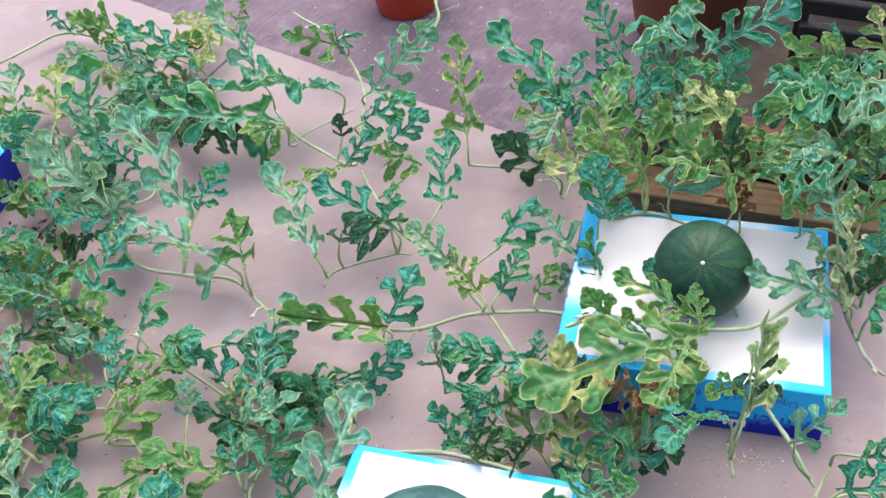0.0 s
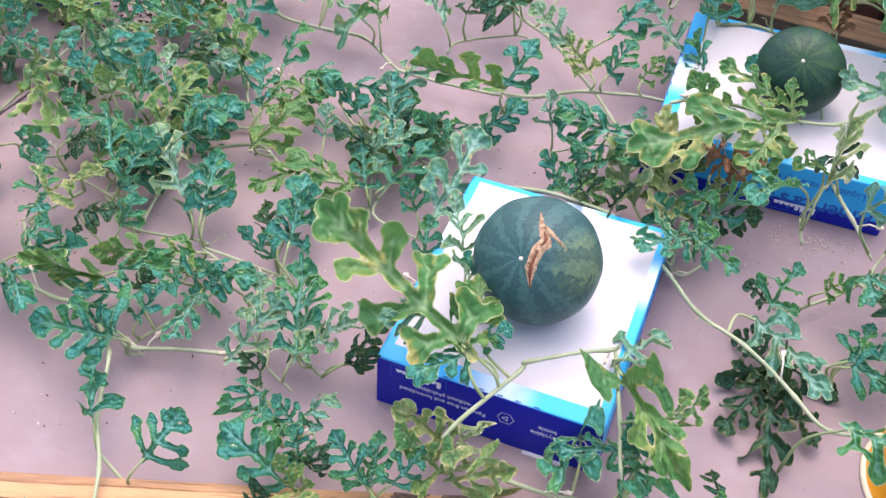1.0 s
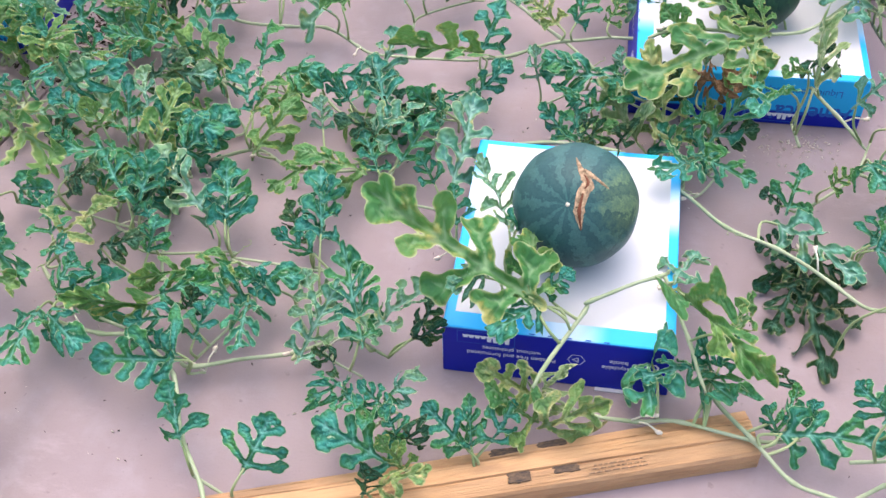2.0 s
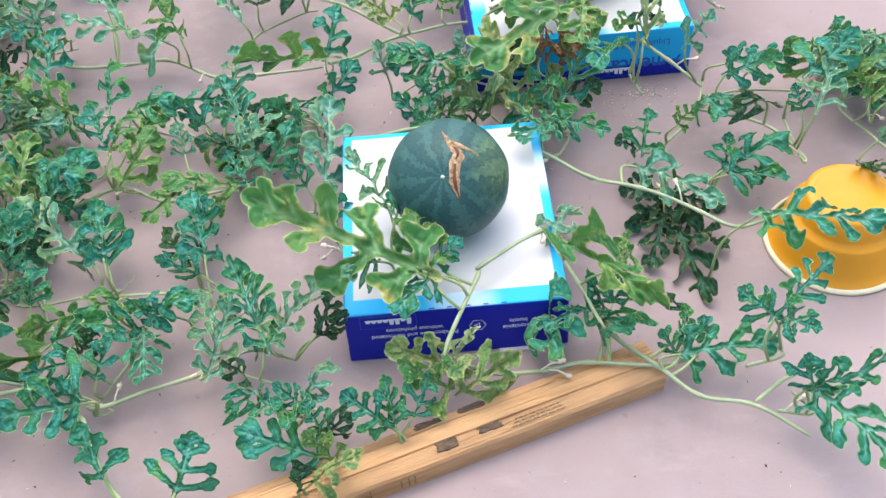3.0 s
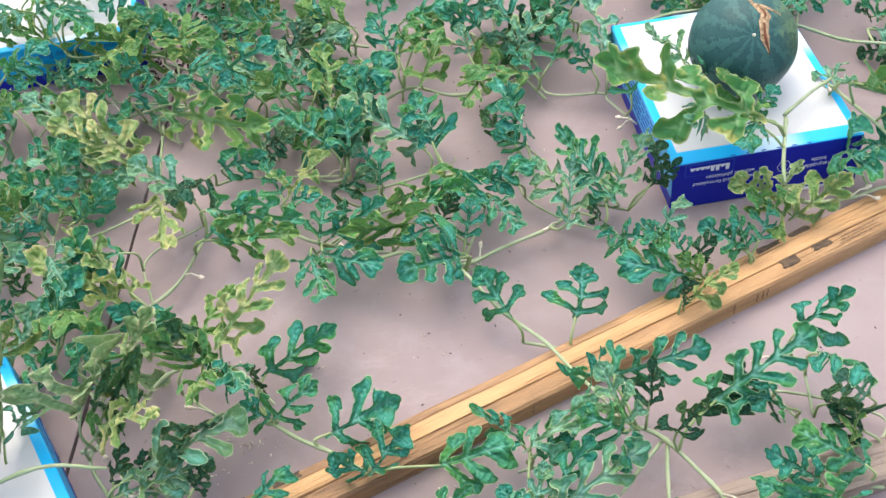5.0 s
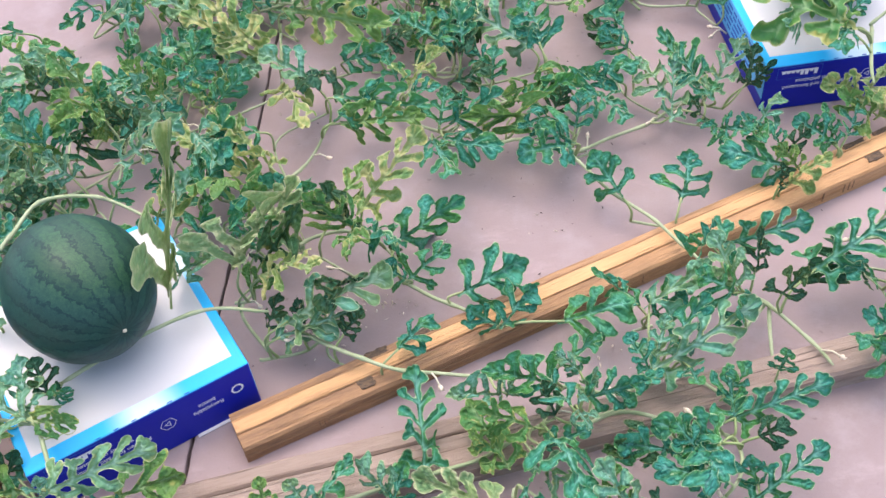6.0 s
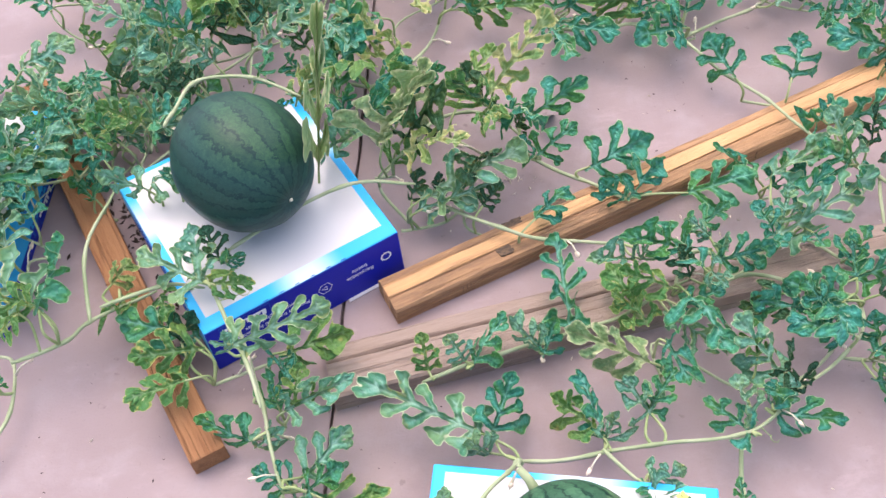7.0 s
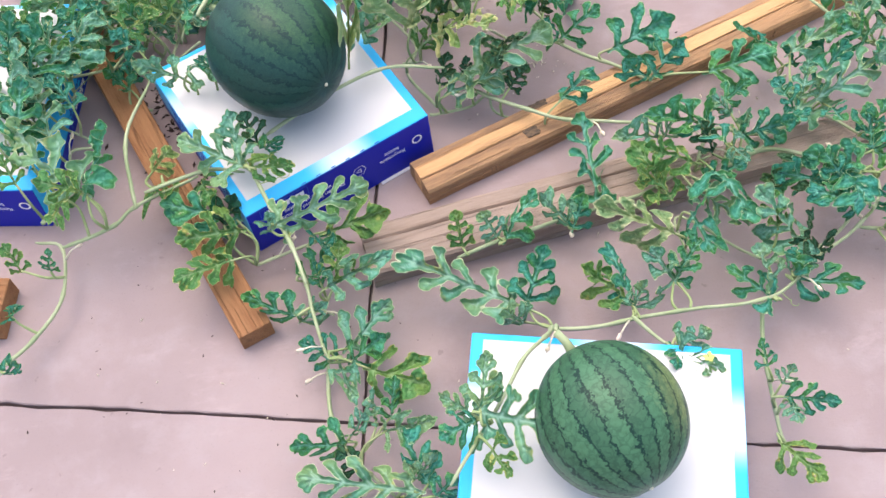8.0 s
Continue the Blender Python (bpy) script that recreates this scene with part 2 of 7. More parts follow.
def leaf_mat(name, deep, mid, vein, rim, warm, sick=0.0, sick_colour=(0.45, 0.42, 0.12), tan=(0.40, 0.28, 0.13)):
    """Waxy blistered leaf: paler veins, a pale margin, warmer and sick patches that differ from leaf to leaf."""
    m = mat(name, 0.5, 0.32)
    n = Nodes(m)
    v = n.coords()
    r = n.random()
    warp = n.node("ShaderNodeVectorMath")
    warp.operation = "ADD"
    n.link(v, warp.inputs[0])
    off = n.node("ShaderNodeCombineXYZ")
    n.link(n.math("MULTIPLY", r, 37.0), off.inputs[0])
    n.link(off.outputs[0], warp.inputs[1])
    p = warp.outputs[0]
    blot = n.noise(p, 3.2, 3, 0.5)
    edge, vn = n.attr("edge"), n.attr("vein")
    # waxy bloom along the ribs, greener towards the margin
    outer = n.step(n.math("ADD", edge, n.math("MULTIPLY", n.math("SUBTRACT", blot, 0.5), 0.9)), 0.15, 1.0)
    c = n.mix(outer, mid, deep)
    c = n.mix(n.math("MULTIPLY", n.step(n.noise(p, 1.8, 3, 0.5), 0.45, 0.68), 0.75), c, warm)
    c = n.mix(n.math("MULTIPLY", n.step(r, 0.5, 1.0), 0.35), c, warm)
    # shade in the creases between blisters, put into the colour
    cell = n.node("ShaderNodeTexVoronoi", Scale=19.0)
    cell.feature = "SMOOTH_F1"
    n.link(p, cell.inputs["Vector"])
    hollow = n.step(cell.outputs["Distance"], 0.25, 0.60)
    c = n.mix(n.math("MULTIPLY", hollow, 0.14), c, tuple(q * 0.5 for q in deep))
    if sick > 0:
        q = n.math("MULTIPLY_ADD", edge, 0.24, n.noise(p, 5.5, 5, 0.65))
        c = n.mix(n.step(q, 0.78 - sick * 0.4, 0.98 - sick * 0.4), c, sick_colour)
        c = n.mix(n.step(q, 1.06 - sick * 0.33, 1.16 - sick * 0.33), c, tan)
    c = n.mix(n.math("MULTIPLY", n.step(vn, 0.1, 1.0), 0.6), c, vein)
    c = n.mix(n.math("MULTIPLY", n.step(edge, 0.86, 0.98), n.math("MULTIPLY_ADD", n.noise(p, 6.0, 3, 0.5), 2.2, -0.45, True)), c, rim)
    n.colour(c)
    n.rough(n.math("MULTIPLY_ADD", blot, 0.3, 0.34))
    n.bump(n.math("ADD", n.math("MULTIPLY_ADD", hollow, -0.7, n.math("MULTIPLY", n.noise(p, 24, 3, 0.5), 0.5)), n.math("MULTIPLY", vn, -0.8)), 0.8, 0.0040)
    tr = n.node("ShaderNodeBsdfTranslucent")
    n.link(n.mix(0.55, c, warm), tr.inputs["Color"])
    mx = n.node("ShaderNodeMixShader", Fac=0.28)
    n.link(n.out.outputs[0], mx.inputs[1])
    n.link(tr.outputs[0], mx.inputs[2])
    n.link(mx.outputs[0], n.t.nodes["Material Output"].inputs["Surface"])
    return m


LEAF = {
    "g": leaf_mat("blue green leaf", (0.012, 0.150, 0.072), (0.052, 0.355, 0.275), (0.28, 0.62, 0.50), (0.50, 0.67, 0.40), (0.090, 0.300, 0.055)),
    "p": leaf_mat("pale green leaf", (0.048, 0.24, 0.120), (0.17, 0.47, 0.36), (0.46, 0.70, 0.56), (0.64, 0.68, 0.46), (0.25, 0.40, 0.15), 0.1),
    "y": leaf_mat("yellow green leaf", (0.055, 0.215, 0.050), (0.072, 0.255, 0.085), (0.38, 0.54, 0.28), (0.52, 0.56, 0.28), (0.20, 0.34, 0.08), 0.24),
    "Y": leaf_mat("yellowing leaf", (0.16, 0.30, 0.09), (0.120, 0.280, 0.095), (0.46, 0.54, 0.28), (0.58, 0.56, 0.34), (0.28, 0.38, 0.10), 0.42, (0.50, 0.48, 0.19), (0.58, 0.46, 0.28)),
    "c": leaf_mat("bleached speckled leaf", (0.26, 0.37, 0.17), (0.14, 0.29, 0.13), (0.56, 0.62, 0.38), (0.70, 0.66, 0.46), (0.30, 0.42, 0.15), 0.34, (0.56, 0.57, 0.32), (0.56, 0.46, 0.30)),
    "b": leaf_mat("dry brown leaf", (0.17, 0.085, 0.04), (0.33, 0.19, 0.10), (0.42, 0.28, 0.16), (0.45, 0.33, 0.20), (0.25, 0.12, 0.05)),
    # darker copy of the green leaf: shade inside the clumps put into its colour
    "d": leaf_mat("shaded dark green leaf", (0.008, 0.045, 0.022), (0.025, 0.135, 0.075), (0.12, 0.28, 0.19), (0.28, 0.30, 0.15), (0.06, 0.13, 0.03), 0.1, (0.22, 0.19, 0.05), (0.18, 0.10, 0.05)),
}


def melon_mat(name, dark, light, bands, line, filled, jag, sway, pale, pale_at=(0, 0, 0), pale_r=0.05, veins=0.35, cells=130.0, warp=0.045):
    """Bands from pole to pole along local z, bounded by jagged dark lines; one paler sunned patch at a place on the rind."""
    m = mat(name, 0.4, 0.24)
    n = Nodes(m)
    co = n.node("ShaderNodeTexCoord")
    sep = n.node("ShaderNodeSeparateXYZ")
    v = co.outputs["Object"]
    n.link(v, sep.inputs[0])
    x, y, z = sep.outputs
    ang = n.math("ARCTAN2", y, x)
    slow, mid, fine = n.noise(v, 34, 2, 0.5), n.noise(v, 130, 3, 0.6), n.noise(v, 300, 3, 0.6)
    wander = n.math("ADD", n.math("MULTIPLY", n.math("SUBTRACT", slow, 0.5), sway), n.math("MULTIPLY", n.math("SUBTRACT", mid, 0.5), jag))
    wander = n.math("ADD", wander, n.math("MULTIPLY", n.math("SUBTRACT", fine, 0.5), jag * 0.4))
    s = n.math("SINE", n.math("ADD", n.math("MULTIPLY", ang, bands), wander))
    band = n.step(s, -0.25, 0.35)
    edge = n.math("SUBTRACT", 1.0, n.step(n.math("ABSOLUTE", n.math("SUBTRACT", s, 0.05)), 0.12, 0.45))
    # fine net of darker veins
    vor = n.node("ShaderNodeTexVoronoi", Scale=cells)
    vor.feature = "DISTANCE_TO_EDGE"
    wv = n.node("ShaderNodeVectorMath")
    wv.operation = "ADD"
    n.link(v, wv.inputs[0])
    nz = n.node("ShaderNodeTexNoise", Scale=85.0)
    n.link(v, nz.inputs["Vector"])
    sc = n.node("ShaderNodeVectorMath")
    sc.operation = "SCALE"
    n.link(nz.outputs["Color"], sc.inputs[0])
    sc.inputs["Scale"].default_value = warp
    n.link(sc.outputs[0], wv.inputs[1])
    n.link(wv.outputs[0], vor.inputs["Vector"])
    net = n.math("SUBTRACT", 1.0, n.step(vor.outputs["Distance"], 0.02, 0.14))
    dist = n.node("ShaderNodeVectorMath")
    dist.operation = "DISTANCE"
    n.link(v, dist.inputs[0])
    dist.inputs[1].default_value = pale_at
    sunned = n.math("SUBTRACT", 1.0, n.step(n.math("ADD", dist.outputs["Value"], n.math("MULTIPLY", n.math("SUBTRACT", mid, 0.5), 0.05)), pale_r * 0.5, pale_r * 1.3))
    c = n.mix(n.math("MULTIPLY", sunned, 0.8), light, pale)
    c = n.mix(n.math("MULTIPLY", n.step(mid, 0.42, 0.62), 0.35), c, tuple(q * 0.62 for q in light))
    c = n.mix(n.math("MULTIPLY", net, veins), c, tuple(q * 1.4 for q in dark))
    c = n.mix(n.math("MULTIPLY", band, filled), c, dark)
    c = n.mix(n.math("MULTIPLY", edge, line), c, dark)
    n.colour(c)
    n.rough(n.math("MULTIPLY_ADD", slow, 0.25, 0.30))
    n.bump(n.noise(v, 120, 3, 0.5), 0.08, 0.001)
    return m


MELON_B = melon_mat("dull green melon rind", (0.012, 0.052, 0.056), (0.055, 0.140, 0.125), 10, 0.5, 0.5, 5.0, 5.0, (0.17, 0.25, 0.11), (-0.071, 0.020, -0.038), 0.046)
MELON_A = melon_mat("deep green melon rind", (0.007, 0.034, 0.026), (0.018, 0.066, 0.034), 10, 0.8, 0.45, 4.0, 3.5, (0.040, 0.11, 0.034), (-0.020, 0.023, -0.058), 0.05)
MELON_C = melon_mat("bluish green melon rind", (0.005, 0.026, 0.029), (0.020, 0.072, 0.056), 11, 0.75, 0.3, 3.4, 2.0, (0.044, 0.115, 0.050), (-0.017, 0.089, -0.028), 0.07)
MELON_D = melon_mat("striped green melon rind", (0.005, 0.030, 0.021), (0.058, 0.160, 0.084), 11, 1.0, 0.30, 3.2, 1.6, (0.21, 0.26, 0.10), (-0.0577, 0.065, -0.0094), 0.05, 0.32, 80.0, 0.02)

# ---- mesh helpers ----


def obj(name, bm, material=None, parent=None, label=""):
    """One mesh object out of a bmesh, under a thing or a part."""
    me = bpy.data.meshes.new(name)
    bm.to_mesh(me)
    bm.free()
    return obj_of(name, me, material, parent, label)


def obj_of(name, me, material=None, parent=None, label=""):
    if material is not None and not me.materials:
        for m in (material if isinstance(material, (list, tuple)) else [material]):
            me.materials.append(m)
    ob = new(name, me)
    if parent is not None:
        ob.parent = parent
    if label:
        ob["label"] = label
    return ob


part = obj


def thing(name, m, label, category, group="", kind=""):
    ob = new(name)
    ob.empty_display_size = 0.03
    ob.matrix_basis = m
    return tagged(ob, label, category, group, kind)


def smooth(bm):
    for f in bm.faces:
        f.smooth = True
    return bm


def block(x0, x1, y0, y1, z0, z1, bevel=0.0, cuts=0, segments=2):
    bm = bmesh.new()
    bmesh.ops.create_cube(bm, size=1)
    bmesh.ops.transform(bm, verts=bm.verts, matrix=Matrix.Translation(((x0 + x1) / 2, (y0 + y1) / 2, (z0 + z1) / 2)) @ Matrix.Diagonal((x1 - x0, y1 - y0, z1 - z0, 1)))
    if cuts:
        long = [e for e in bm.edges if abs((e.verts[0].co - e.verts[1].co).x) > 1e-6]
        bmesh.ops.subdivide_edges(bm, edges=long, cuts=cuts, use_grid_fill=True)
    if bevel:
        sharp = [e for e in bm.edges if len(e.link_faces) == 2 and e.calc_face_angle() > 0.5]
        bmesh.ops.bevel(bm, geom=sharp, offset=bevel, segments=segments, affect="EDGES", profile=0.5)
    return bm


def tube(points, radii, sides=6, closed_tip=True):
    """A round stem through points, with a radius at each."""
    bm = bmesh.new()
    rings, side = [], None
    pts = [Vector(p) for p in points]
    for i, p in enumerate(pts):
        d = (pts[min(i + 1, len(pts) - 1)] - pts[max(i - 1, 0)]).normalized()
        if side is None:
            side = d.orthogonal().normalized()
        side = (side - d * side.dot(d)).normalized()
        up = d.cross(side)
        r = radii[i] if not isinstance(radii, float) else radii
        rings.append([bm.verts.new(p + (side * math.cos(2 * math.pi * k / sides) + up * math.sin(2 * math.pi * k / sides)) * r) for k in range(sides)])
    for a, b in zip(rings, rings[1:]):
        for k in range(sides):
            bm.faces.new((a[k], a[(k + 1) % sides], b[(k + 1) % sides], b[k])).smooth = True
    for ring, flip in ((rings[0], True), (rings[-1], False)):
        f = bm.faces.new(list(reversed(ring)) if flip else ring)
        f.smooth = True
    return bm


def spline(points, per=5):
    """Catmull-Rom through points."""
    p = [Vector(q) for q in points]
    p = [p[0] * 2 - p[1]] + p + [p[-1] * 2 - p[-2]]
    out = []
    for i in range(1, len(p) - 2):
        for k in range(per):
            t = k / per
            a, b, c, d = p[i - 1:i + 3]
            out.append(0.5 * ((2 * b) + (c - a) * t + (2 * a - 5 * b + 4 * c - d) * t * t + (3 * b - a - 3 * c + d) * t ** 3))
    out.append(p[-2])
    return out


def join(bm, other):
    """Adds another bmesh to bm."""
    me = bpy.data.meshes.new("tmp")
    other.to_mesh(me)
    other.free()
    bm.from_mesh(me)
    bpy.data.meshes.remove(me)
    return bm


def lathe(profile, sides=40):
    """A turned shape from (radius, height) pairs."""
    bm = bmesh.new()
    rings = [[bm.verts.new((r * math.cos(2 * math.pi * k / sides), r * math.sin(2 * math.pi * k / sides), z)) for k in range(sides)] for r, z in profile]
    for a, b in zip(rings, rings[1:]):
        for k in range(sides):
            bm.faces.new((a[k], a[(k + 1) % sides], b[(k + 1) % sides], b[k])).smooth = True
    return bm


# ---- ground ----
bm = bmesh.new()
bmesh.ops.create_grid(bm, x_segments=40, y_segments=40, size=60)
for v in bm.verts:
    v.co.z = -0.045
tagged(obj("ground", bm, SOIL), "dark garden soil under and round the patio", "ground", kind="structure")

patio = tagged(new("patio_floor"), "pinkish concrete patio slabs with dark open joints", "patio floor", kind="structure")
part("joint_bed", block(-6, 6, -6, 1.0, -0.044, -0.0135), GAP, patio)
# slab corners meet at the crossing of the two joints
CROSS = Vector((-1.02, -0.853, 0))
U = Vector((math.cos(radians(-14.0)), math.sin(radians(-14.0)), 0))
W = Vector((math.sin(radians(10.5)), math.cos(radians(10.5)), 0))


def slab(u0, u1, w0, w1, w1_end=None):
    bm = bmesh.new()
    nu, nw = 110, 110
    grid = [[None] * (nw + 1) for _ in range(nu + 1)]
    for i in range(nu + 1):
        for j in range(nw + 1):
            top = w1 if w1_end is None else w1 + (w1_end - w1) * i / nu
            p = CROSS + U * (u0 + (u1 - u0) * i / nu) + W * (w0 + (top - w0) * j / nw)
            wear = 0.0
            if i in (0, nu) or j in (0, nw):
                wear = 0.0020 * noise.noise(p * 17) + 0.0024 * noise.noise(p * 90)
            grid[i][j] = bm.verts.new((p.x + wear, p.y + wear, 0.0))
    for i in range(nu):
        for j in range(nw):
            bm.faces.new((grid[i][j], grid[i + 1][j], grid[i + 1][j + 1], grid[i][j + 1]))
    rim = [e for e in bm.edges if e.is_boundary]
    ext = bmesh.ops.extrude_edge_only(bm, edges=rim)
    low = [g for g in ext["geom"] if isinstance(g, bmesh.types.BMVert)]
    for v in low:
        v.co.z = -0.03
    bmesh.ops.bevel(bm, geom=rim, offset=0.0012, segments=2, affect="EDGES")
    bmesh.ops.recalc_face_normals(bm, faces=bm.faces)
    return bm


J = 0.0024
for u0, u1, w0, w1, w2 in ((J, 1.75, J, 2.28, 2.09), (1.758, 4.2, J, 2.089, 1.83), (-2.6, -J, J, 2.56, 2.281), (-2.6, -J, -2.2, -J, -J), (J, 1.75, -2.2, -J, -J), (1.758, 4.2, -2.2, -J, -J)):
    part("slab", slab(u0, u1, w0, w1, w2), SLAB, patio)
walkway = part("walkway", block(-7, 7, -0.12, 3.2, -0.03, -0.012, 0.004), OLD_SLAB)
walkway.matrix_basis = pose(-0.27, 1.245, 0, 0, 0, -20)
tagged(walkway, "rough mauve concrete walkway beyond the patio edge", "walkway", kind="structure")

# ---- lumber ----


def lumber(name, length, width, height, material, label, m, seed=0):
    """A board whose grain runs along x; the end is at x = 0, the front at y = 0."""
    t = thing(name, m, label, "lumber")
    bm = block(0, length, 0, width, 0, height, 0.002, cuts=36, segments=2)
    for v in bm.verts:
        q = Vector((v.co.x * 3 + seed, v.co.y * 8, v.co.z * 8))
        v.co.y += 0.0022 * noise.noise(q)
        v.co.z = max(0.0, v.co.z + (0.0016 * noise.noise(q * 1.7 + Vector((9, 2, 1))) if v.co.z > height * 0.5 else 0))
    part("board", bm, material, t)
    return t


def smudge(x0, x1, y0, y1, z):
    """A thin ragged patch."""
    bm = bmesh.new()
    ring = []
    for k in range(26):
        a = 2 * math.pi * k / 26
        c, s = math.cos(a), math.sin(a)
        q = 1 / max(abs(c), abs(s)) * (0.9 + 0.3 * noise.noise(Vector((c * 3 + x0 * 40, s * 3 + y0 * 90, x1))))
        ring.append(bm.verts.new(((x0 + x1) / 2 + (x1 - x0) / 2 * c * q, (y0 + y1) / 2 + (y1 - y0) / 2 * s * q, z)))
    top = bm.faces.new(ring)
    ext = bmesh.ops.extrude_face_region(bm, geom=[top])
    for g in ext["geom"]:
        if isinstance(g, bmesh.types.BMVert):
            g.co.z -= 0.002
    bmesh.ops.recalc_face_normals(bm, faces=bm.faces)
    return bm


def milled(length, profile, cuts=60, seed=0, wear=0.0014):
    """A board with a milled section of (y, z) points, its long edges chipped and worn."""
    bm = bmesh.new()
    rings = []
    for i in range(cuts + 1):
        x = length * i / cuts
        ring = []
        for y, z in profile:
            q = Vector((x * 9 + seed, y * 60, z * 60))
            soft = 0.0 if z < 0.001 else 1.0
            ring.append(bm.verts.new((x, y + wear * noise.noise(q), z + soft * (wear * noise.noise(q + Vector((7, 3, 1))) + wear * 1.5 * min(0.0, noise.noise(q * 2.3) + 0.25)))))
        rings.append(ring)
    m = len(profile)
    for a, b in zip(rings, rings[1:]):
        for k in range(m):
            bm.faces.new((a[k], a[(k + 1) % m], b[(k + 1) % m], b[k]))
    bm.faces.new(rings[0])
    bm.faces.new(rings[-1])
    bmesh.ops.recalc_face_normals(bm, faces=bm.faces)
    return bm


W1_TURN = 18.4
beam = thing("lumber_beam", pose(-0.877, -0.531, 0, 0, 0, W1_TURN), "yellowed pine beam lying on the patio with dark ink stains", "lumber")
part("board", milled(1.36, ((0, 0), (-0.0005, 0.014), (0.0012, 0.0152), (-0.0003, 0.0165), (0, 0.029), (0.003, 0.0335), (0.0215, 0.0365), (0.0235, 0.0352), (0.0250, 0.0385), (0.0455, 0.0385), (0.0470, 0.0350), (0.0490, 0.0362), (0.0600, 0.0340), (0.0630, 0.0300), (0.0632, 0)), 80, 3), PINE, beam)
for x0, x1, y0, y1 in ((0.172, 0.197, 0.008, 0.026), (1.045, 1.075, 0.010, 0.026), (1.10, 1.135, 0.014, 0.030), (1.03, 1.075, 0.051, 0.061), (1.09, 1.13, 0.052, 0.062), (0.20, 0.235, 0.050, 0.062), (0.27, 0.31, 0.051, 0.062)):
    part("ink_stain", smudge(x0, x1, y0, y1, 0.0360 + 0.0012 * (y0 < 0.02)), STAMP, beam, "smudged black ink stain")
for x in (0.105, 0.112, 0.118, 0.99, 1.0, 1.008, 0.62, 0.95):
    part("stamp_mark", block(x, x + 0.0016, -0.0012, 0.0006, 0.008, 0.025), FAINT_INK, beam, "grey stamped mark")
rows = random.Random(5)
for row in range(3):
    x, bars = 1.145 + 0.004 * row, bmesh.new()
    while x < 1.215:
        step = rows.uniform(0.003, 0.009)
        join(bars, block(x, x + step, 0.0075 + 0.0045 * row, 0.0088 + 0.0045 * row, 0.0352 + 0.0006 * row, 0.0366 + 0.0006 * row))
        x += step + 0.0025
    part("stamped_print", bars, FAINT_INK, beam, "faint row of stamped print")

grey = thing("weathered_board", pose(-0.977, -0.653, 0, 0, 0, 6.3), "weathered grey board with split ends on the patio", "lumber")
part("board", milled(1.42, ((0, 0), (0.0003, 0.012), (0.0022, 0.0135), (0.0003, 0.015), (0, 0.036), (0.004, 0.0405), (0.030, 0.0415), (0.0315, 0.0400), (0.033, 0.0415), (0.050, 0.0410), (0.0535, 0.0370), (0.054, 0)), 90, 11, 0.0016), WEATHERED, grey)
slim = thing("thin_board", pose(-0.984, -0.5925, 0, 0, 0, 6.4), "narrow weathered board lying along a longer one", "lumber")
part("board", milled(0.42, ((0, 0), (0, 0.025), (0.003, 0.0285), (0.022, 0.0290), (0.0255, 0.0265), (0.0262, 0)), 30, 21, 0.0014), WEATHERED, slim)

W3_TURN = math.degrees(math.atan2(-0.201 + 0.711, -1.372 + 1.176))
lumber("cedar_post", 0.78, 0.050, 0.038, CEDAR, "orange cedar two by two lying between cartons", pose(-1.1254, -0.6973, 0, 0, 0, W3_TURN), seed=31)
lumber("cedar_offcut", 0.5, 0.08, 0.038, CEDAR, "brown cedar offcut on the patio", pose(-1.49, -0.555, 0, 0, 0, 168), seed=41)

# ---- cartons ----


def text_mesh(words, size, bold=False):
    cu = bpy.data.curves.new("print", "FONT")
    cu.body, cu.size, cu.align_x, cu.extrude = words, size, "CENTER", 0.0001
    if bold:
        cu.offset = size * 0.02
    tmp = bpy.data.objects.new("print", cu)
    me = bpy.data.meshes.new_from_object(tmp)
    bpy.data.objects.remove(tmp)
    return me


def print_on(me, material, parent, x, y, z, side, label=""):
    """Upside-down print on the front (side 0, at -y) or on the right (side 1, at +x)."""
    ob = obj_of("printing", me, material, parent, label)
    if side == 0:
        ob.matrix_basis = Matrix(((-1, 0, 0, x), (0, -FRONT_LEAN, -1, y - FRONT_LEAN * (BOX_H - z)), (0, -1, 0, z), (0, 0, 0, 1)))
    else:
        ob.matrix_basis = Matrix(((0, 0, 1, x), (-1, 0, 0, y), (0, -1, 0, z), (0, 0, 0, 1)))
    return ob


def frame_mesh(w, h, t):
    bm = bmesh.new()
    for x0, x1, y0, y1 in ((-w, w, h - t, h), (-w, w, -h, -h + t), (-w, -w + t, -h + t, h - t), (w - t, w, -h + t, h - t)):
        join(bm, block(x0, x1, y0, y1, 0, 0.0003))
    me = bpy.data.meshes.new("frame")
    bm.to_mesh(me)
    bm.free()
    return me


def bars_mesh(bars):
    bm = bmesh.new()
    for x0, x1, y0, y1 in bars:
        join(bm, block(x0, x1, y0, y1, 0, 0.0003))
    me = bpy.data.meshes.new("bars")
    bm.to_mesh(me)
    bm.free()
    return me


def skyline_mesh(step, heights, low, band):
    """One plain strip whose upper edge rises and falls."""
    bm = bmesh.new()
    width = step * len(heights)
    top = [(-width / 2 + step * (k + f), h) for k, tall in enumerate(heights) for f, h in ((0.0, band), (0.1, tall), (0.75, tall), (0.85, band))]
    ring = [bm.verts.new((x, y, 0.0003)) for x, y in [(-width / 2, low)] + top + [(width / 2, low)]]
    bm.faces.new(ring)
    bmesh.ops.triangulate(bm, faces=bm.faces[:])
    bmesh.ops.recalc_face_normals(bm, faces=bm.faces)
    me = bpy.data.meshes.new("strip")
    bm.to_mesh(me)
    bm.free()
    return me


